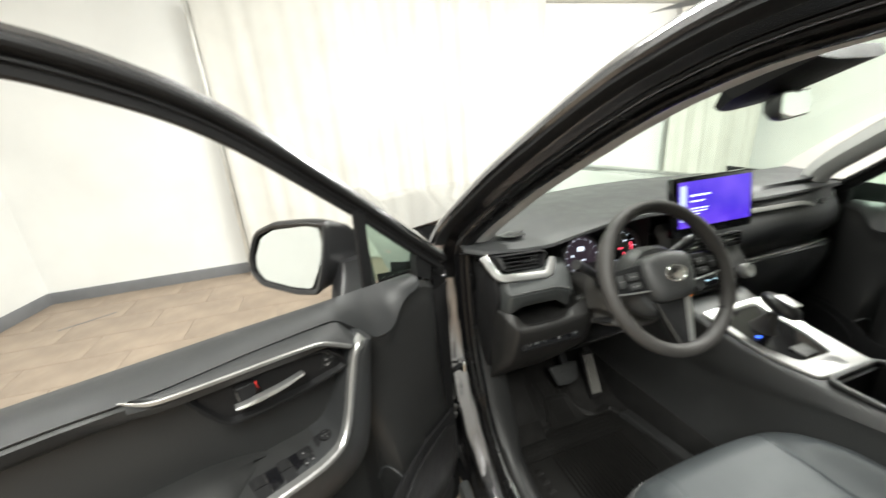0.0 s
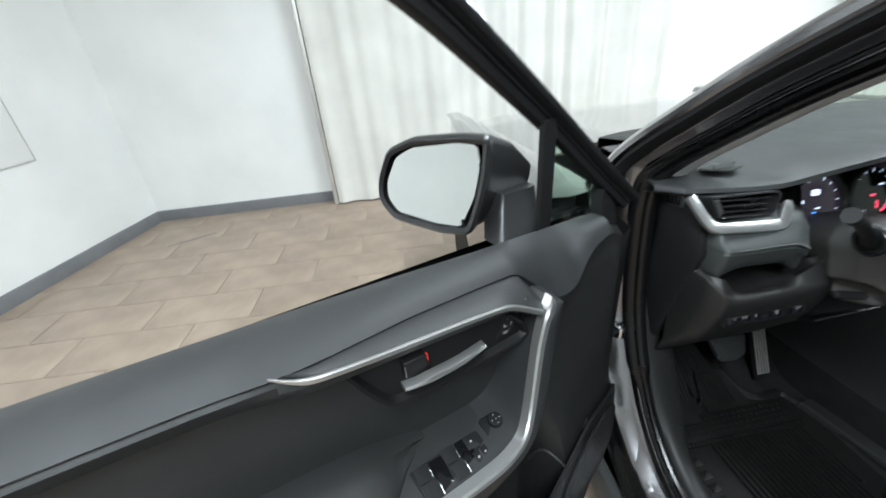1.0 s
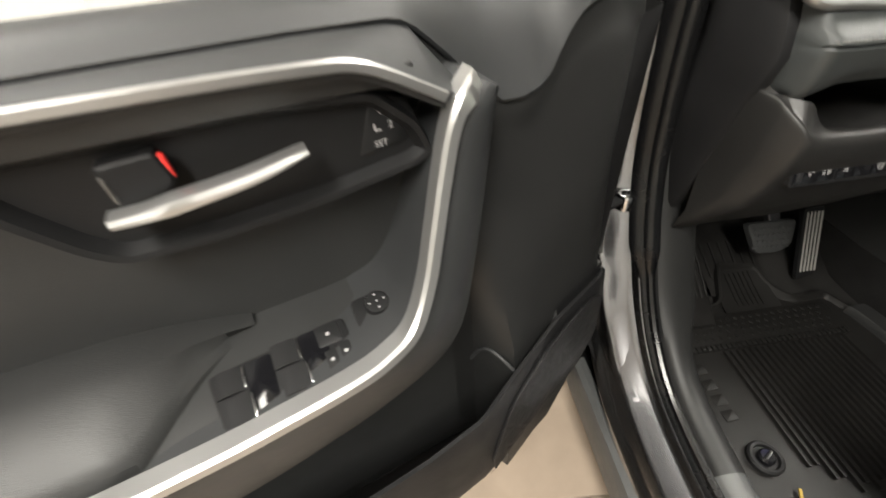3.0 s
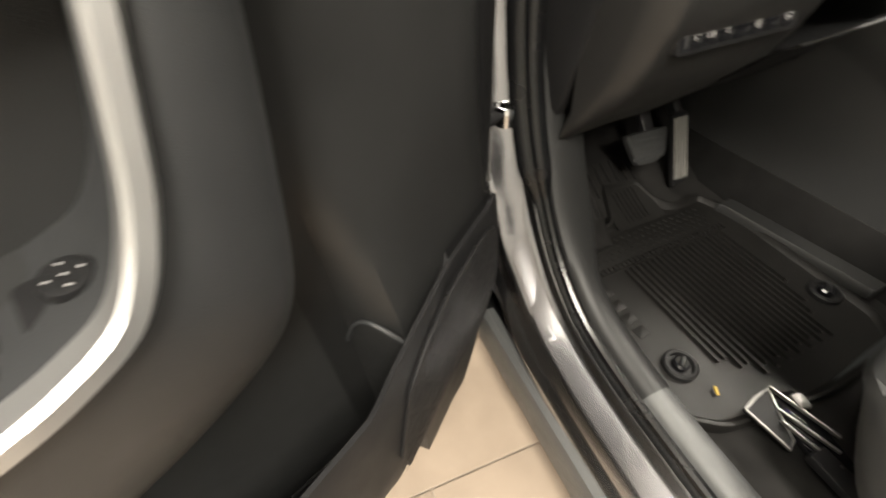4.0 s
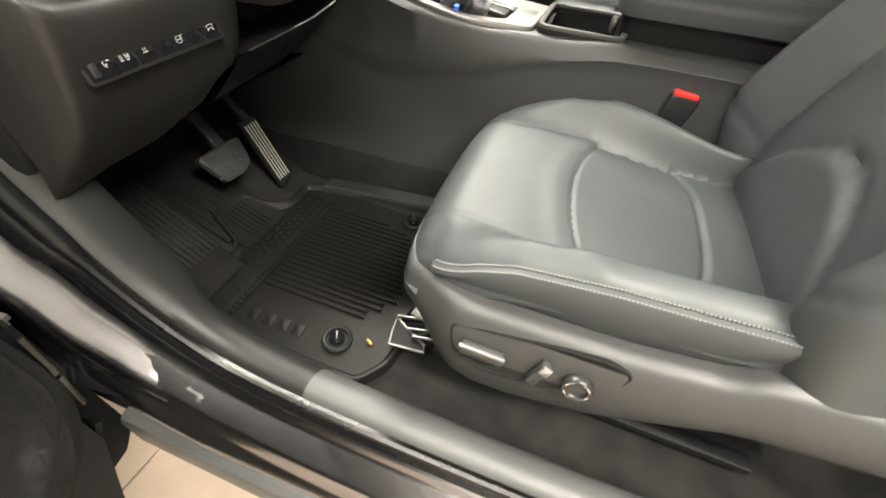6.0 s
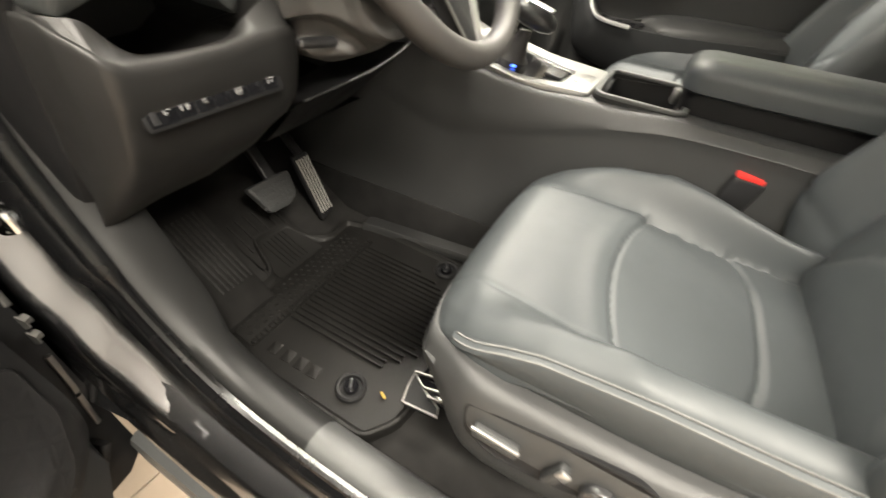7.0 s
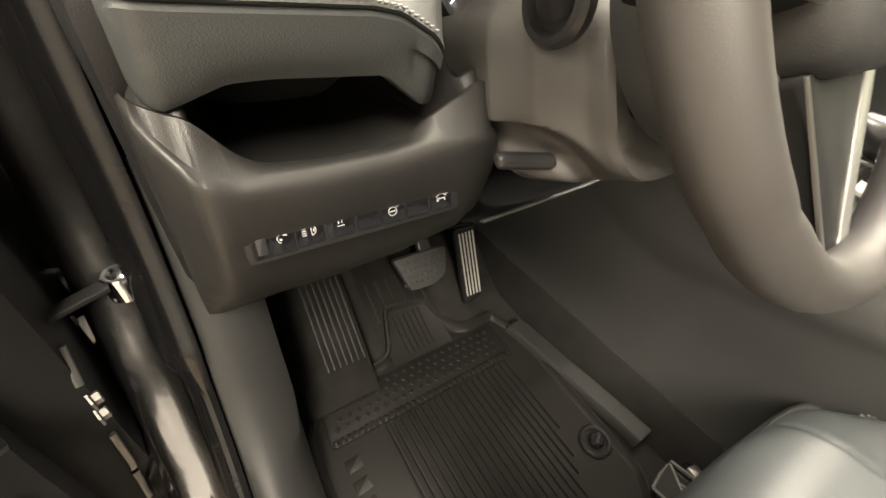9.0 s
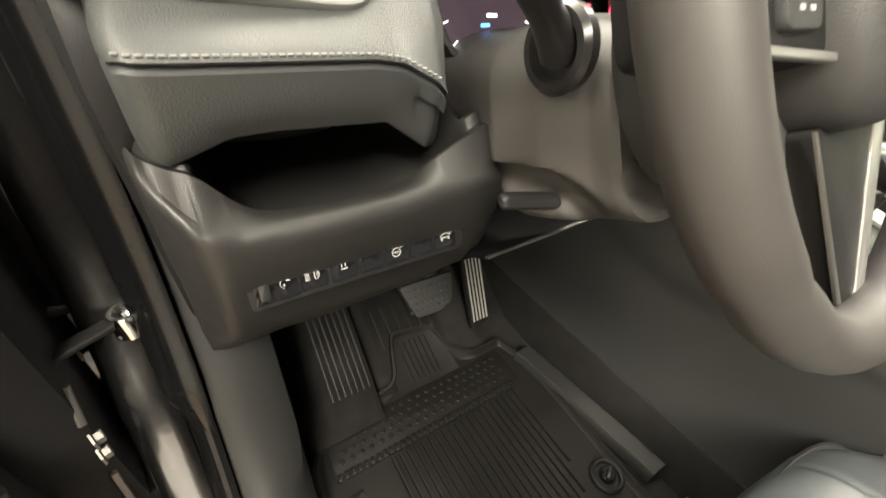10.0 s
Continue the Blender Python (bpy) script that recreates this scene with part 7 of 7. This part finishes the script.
outline = rounded([(-0.648, 0.030), (-0.600, -0.005), (-0.42, -0.030), (-0.235, -0.015), (-0.205, 0.03), (-0.200, 0.33), (-0.224, 0.405), (-0.300, 0.402), (-0.335, 0.430), (-0.350, 0.480), (-0.440, 0.492), (-0.468, 0.410), (-0.612, 0.392), (-0.645, 0.33)], 0.018, 4)
bm = bmesh.new()
rings = []
for d, h in ((0.0, -0.010), (0.0, 0.012), (0.002, 0.016), (0.007, 0.016), (0.010, 0.010), (0.014, 0.006)):
    rings.append([V(p.x, p.y, (mat_z(p.x, p.y) if h > 0 else 0.358) + h) for p in inset(outline, d)])
rings.append([V(p.x, p.y, 0.364) for p in inset(outline, 0.0155)])
loft(bm, rings)
MAT = tagged(part("floor_mat", bm, M_MATRUB), "ribbed black rubber floor mat in the footwell", "floor mat")
# ribs run from front to rear across the tread
for k in range(20):
    x = -0.525 + 0.0132 * k
    y0 = 0.035 + 0.055 * (1 - min(1, (k + 1) / 5)) + 0.10 * max(0, (k - 16) / 3) + 0.012 * (k % 2)
    y1 = 0.296
    bm = bmesh.new()
    path = [V(x, y0 + (y1 - y0) * t, 0.3645) for t in np.linspace(0, 1, 5)]
    sweep(bm, path, [(-0.0036, -0.001), (0.0036, -0.001), (0.0022, 0.0052), (-0.0022, 0.0052)], (0, 0, 1))
    part("rib", bm, M_MATRUB, MAT)
bm = bmesh.new()
sweep(bm, [V(-0.612, 0.306, 0.3665), V(-0.254, 0.306, 0.3665)], [(-0.006, -0.001), (0.006, -0.001), (0.004, 0.004), (-0.004, 0.004)], (0, 0, 1))
part("cross_bar", bm, M_MATRUB, MAT)
for k in range(34):
    bm = bmesh.new()
    rbox(bm, (0.0065, 0.012, 0.005), pose(-0.608 + 0.0105 * k, 0.305, 0.3710), 0.001)
    part("bar_stud", bm, M_MATRUB, MAT)
# right hand raised strip
bm = bmesh.new()
loft(bm, [[V(x + dx, y, z) for dx, z in ((0.0, 0.362), (0.002, 0.376), (0.006, 0.382), (0.034, 0.386), (0.040, 0.380), (0.040, 0.355))] for x, y in ((-0.228, 0.350), (-0.222, 0.335), (-0.190, 0.10), (-0.186, 0.06))])
part("side_wall", bm, M_KICK, MAT)
# raised letters, as plain bars
for k, (w, h, y) in enumerate(((0.030, 0.026, 0.268), (0.030, 0.026, 0.235), (0.030, 0.022, 0.205), (0.030, 0.026, 0.175))):
    bm = bmesh.new()
    rbox(bm, (0.024, 0.020, 0.003), pose(-0.595, y, 0.3642, 0, 0, 4), 0.0008)
    part("raised_bar", bm, M_MATRUB, MAT)
for x, y in ((-0.586, 0.100), (-0.241, 0.100)):
    bm = bmesh.new()
    turned(bm, [(0.027, -0.004), (0.027, 0.006), (0.024, 0.009), (0.020, 0.008), (0.0185, 0.002), (0.012, 0.002)], pose(x, y, 0.366), 28)
    part("clip_ring", bm, M_PLASTIC, MAT, "round black mat fastener")
    bm = bmesh.new()
    turned(bm, [(0.014, 0.0), (0.013, 0.009), (0.010, 0.012), (0.004, 0.012)], pose(x, y, 0.367), 20)
    part("clip_knob", bm, M_GLOSSBLACK, MAT)
    bm = bmesh.new()
    rbox(bm, (0.020, 0.005, 0.006), pose(x, y, 0.381, 0, 0, 30), 0.002)
    part("clip_grip", bm, M_SMOOTH, MAT)
# yellow tag of the rail wiring
bm = bmesh.new()
rbox(bm, (0.005, 0.014, 0.004), pose(-0.570, 0.045, 0.370, 10, 0, -25), 0.0015)
tagged(part("cable_tag", bm, M_YELLOW), "small yellow tape tag on the carpet", "tag")
# second carpet mat by the bulkhead
bm = bmesh.new()
loft(bm, [[V(x, y, z) for x in (-0.47, -0.40, -0.33)] for y, z in ((0.43, 0.372), (0.48, 0.395), (0.55, 0.435), (0.60, 0.475))], closed=False)
HEEL = part("heel_pad", bm, M_CARPET, CAR)
for k in range(6):
    bm = bmesh.new()
    sweep(bm, [V(-0.455 + 0.022 * k, 0.47, 0.393), V(-0.455 + 0.022 * k, 0.54, 0.432)], rect(0.004, 0.004, 0.001), (0, -0.5, 0.86))
    part("pad_rib", bm, M_MATRUB, HEEL)
# dimpled band ahead of the cross bar and the heel tab in front of it
bm = bmesh.new()
plate(bm, rounded([(-0.616, 0.300), (-0.250, 0.300), (-0.246, 0.382), (-0.608, 0.380)], 0.012), pose(0, 0, 0.360), 0.0075, 0.0015)
part("dimpled_band", bm, M_MATRUB, MAT)
bm = bmesh.new()
rbox(bm, (0.0075, 0.0075, 0.0026), pose(0, 0, 0), 0.001)
DIMPLE = bpy.data.meshes.new("dimple")
bm.to_mesh(DIMPLE)
bm.free()
DIMPLE.materials.append(M_MATRUB)
for j in range(4):
    for i in range(20):
        dimple = new("dimple", DIMPLE)
        dimple.matrix_world = pose(-0.597 + 0.0168 * i + 0.0084 * (j % 2), 0.327 + 0.0145 * j, 0.3684, 0, 0, 45)
        dimple.parent = MAT
bm = bmesh.new()
loft(bm, [[V(x + dx, y, mat_z(0, y) + 0.009 + 0.003 * abs(dx / w) ** 6) for dx in np.linspace(-w, w, 7)] for y, x, w in ((0.384, -0.402, 0.064), (0.41, -0.402, 0.062), (0.44, -0.398, 0.054), (0.478, -0.394, 0.044))], closed=False)
part("heel_tab", bm, M_MATRUB, MAT)
for k in range(6):
    bm = bmesh.new()
    x = -0.428 + 0.011 * k
    sweep(bm, [V(x, y, mat_z(0, y) + 0.0095) for y in (0.395, 0.42, 0.445, 0.468)], [(-0.002, -0.001), (0.002, -0.001), (0.001, 0.003), (-0.001, 0.003)], (0, 0, 1))
    part("tab_rib", bm, M_MATRUB, MAT)

# foot rest
bm = bmesh.new()
loft(bm, [[V(x, y, z) for x, z in ((-0.635, z0 - 0.04), (-0.632, z0), (-0.625, z0 + 0.006), (-0.52, z0 + 0.008), (-0.508, z0), (-0.500, z0 - 0.07))] for y, z0 in ((0.355, 0.372), (0.375, 0.388), (0.56, 0.525), (0.60, 0.56))])
REST = part("foot_rest", bm, M_CARPET, CAR, "black foot rest")
for k in range(7):
    bm = bmesh.new()
    x = -0.580 + 0.0105 * k
    sweep(bm, [V(x, 0.40, 0.4155), V(x, 0.53, 0.5125)], rect(0.0036, 0.004, 0.001), (0, -0.6, 0.8))
    part("rest_rib", bm, M_MATRUB, REST)
# accelerator
am = frame_at((-0.247, 0.485, 0.450), (1, 0, 0), (0.0, 0.42, 0.91))
bm = bmesh.new()
plate(bm, rounded([(-0.026, 0.085), (0.022, 0.085), (0.026, -0.075), (-0.020, -0.085)], 0.008), am, 0.010, 0.003)
ACC = part("accelerator", bm, M_RUBBER, CAR, "accelerator pedal with steel strips")
for k in range(5):
    bm = bmesh.new()
    sweep(bm, [am @ V(-0.0165 + 0.0082 * k, 0.074, 0.010), am @ V(-0.0125 + 0.0082 * k, -0.066, 0.010)], rect(0.0036, 0.003, 0.001), am.to_3x3() @ V(0, 0, 1))
    part("steel_strip", bm, M_STRIP, ACC, "bright steel strip")
bm = bmesh.new()
sweep(bm, [am @ V(0.012, 0.07, -0.004), am @ V(0.018, 0.16, -0.05), am @ V(0.02, 0.26, -0.06)], rect(0.014, 0.020, 0.004), (1, 0, 0))
part("pedal_arm", bm, M_SMOOTH, ACC)
# brake
bmx = frame_at((-0.370, 0.478, 0.498), (1, 0, -0.08), (0.0, 0.50, 0.86))
bm = bmesh.new()
plate(bm, rounded([(-0.058, 0.030), (0.056, 0.034), (0.050, -0.020), (0.022, -0.036), (-0.030, -0.036)], 0.010), bmx, 0.014, 0.004)
BRK = part("brake_pedal", bm, M_GREY, CAR, "black rubber brake pedal")
bm = bmesh.new()
for i in range(8):
    for j in range(4):
        rbox(bm, (0.006, 0.006, 0.003), bmx @ pose(-0.040 + 0.0112 * i, -0.022 + 0.013 * j, 0.0145), 0.001)
tagged(part("pedal_studs", bm, M_GREY, BRK), kind="stuff")
bm = bmesh.new()
sweep(bm, [bmx @ V(0.015, 0.02, 0.0), bmx @ V(0.018, 0.12, -0.03), V(-0.345, 0.60, 0.74)], rect(0.016, 0.026, 0.004), (1, 0, 0))
part("pedal_arm", bm, M_SMOOTH, BRK)
# dark bulkhead shroud above the pedals
bm = bmesh.new()
loft(bm, [[V(x, y, z) for y, z in ((0.40, 0.665), (0.56, 0.640), (0.66, 0.60), (0.72, 0.52))] for x in (-0.70, -0.4, -0.13)], closed=False)
part("under_dash_cover", bm, M_PLASTIC, CAR)


# ---------------------------------------------------------------- floor tiles
TILE = tile_mesh(TW, TD)
rest = bmesh.new()
near = []
for i in range(-9, 10):
    for j in range(-19, 15):
        cx, cy = i * TW + (TW / 2 if j % 2 else 0) - 0.12, j * TD - 0.02
        x = cx * math.cos(TILE_A) - cy * math.sin(TILE_A)
        y = cx * math.sin(TILE_A) + cy * math.cos(TILE_A)
        if not (-4.7 < x < 4.9 and -5.2 < y < 3.7):
            continue
        if -3.6 < x < -0.2 and -0.5 < y < 3.6 and len(near) < 300:
            near.append((x, y))
        else:
            q = rect(TW - 0.005, TD - 0.005)
            m = Matrix.Translation((x, y, 0)) @ Matrix.Rotation(TILE_A, 4, "Z")
            rest.faces.new([rest.verts.new(m @ V(p.x, p.y, 0)) for p in q])
for x, y in near:
    ob = new("tile", TILE)
    ob.matrix_world = Matrix.Translation((x, y, 0)) @ Matrix.Rotation(TILE_A, 4, "Z")
    ob.parent = FLOOR
tagged(part("tiling", rest, M_TILE, FLOOR), kind="stuff")
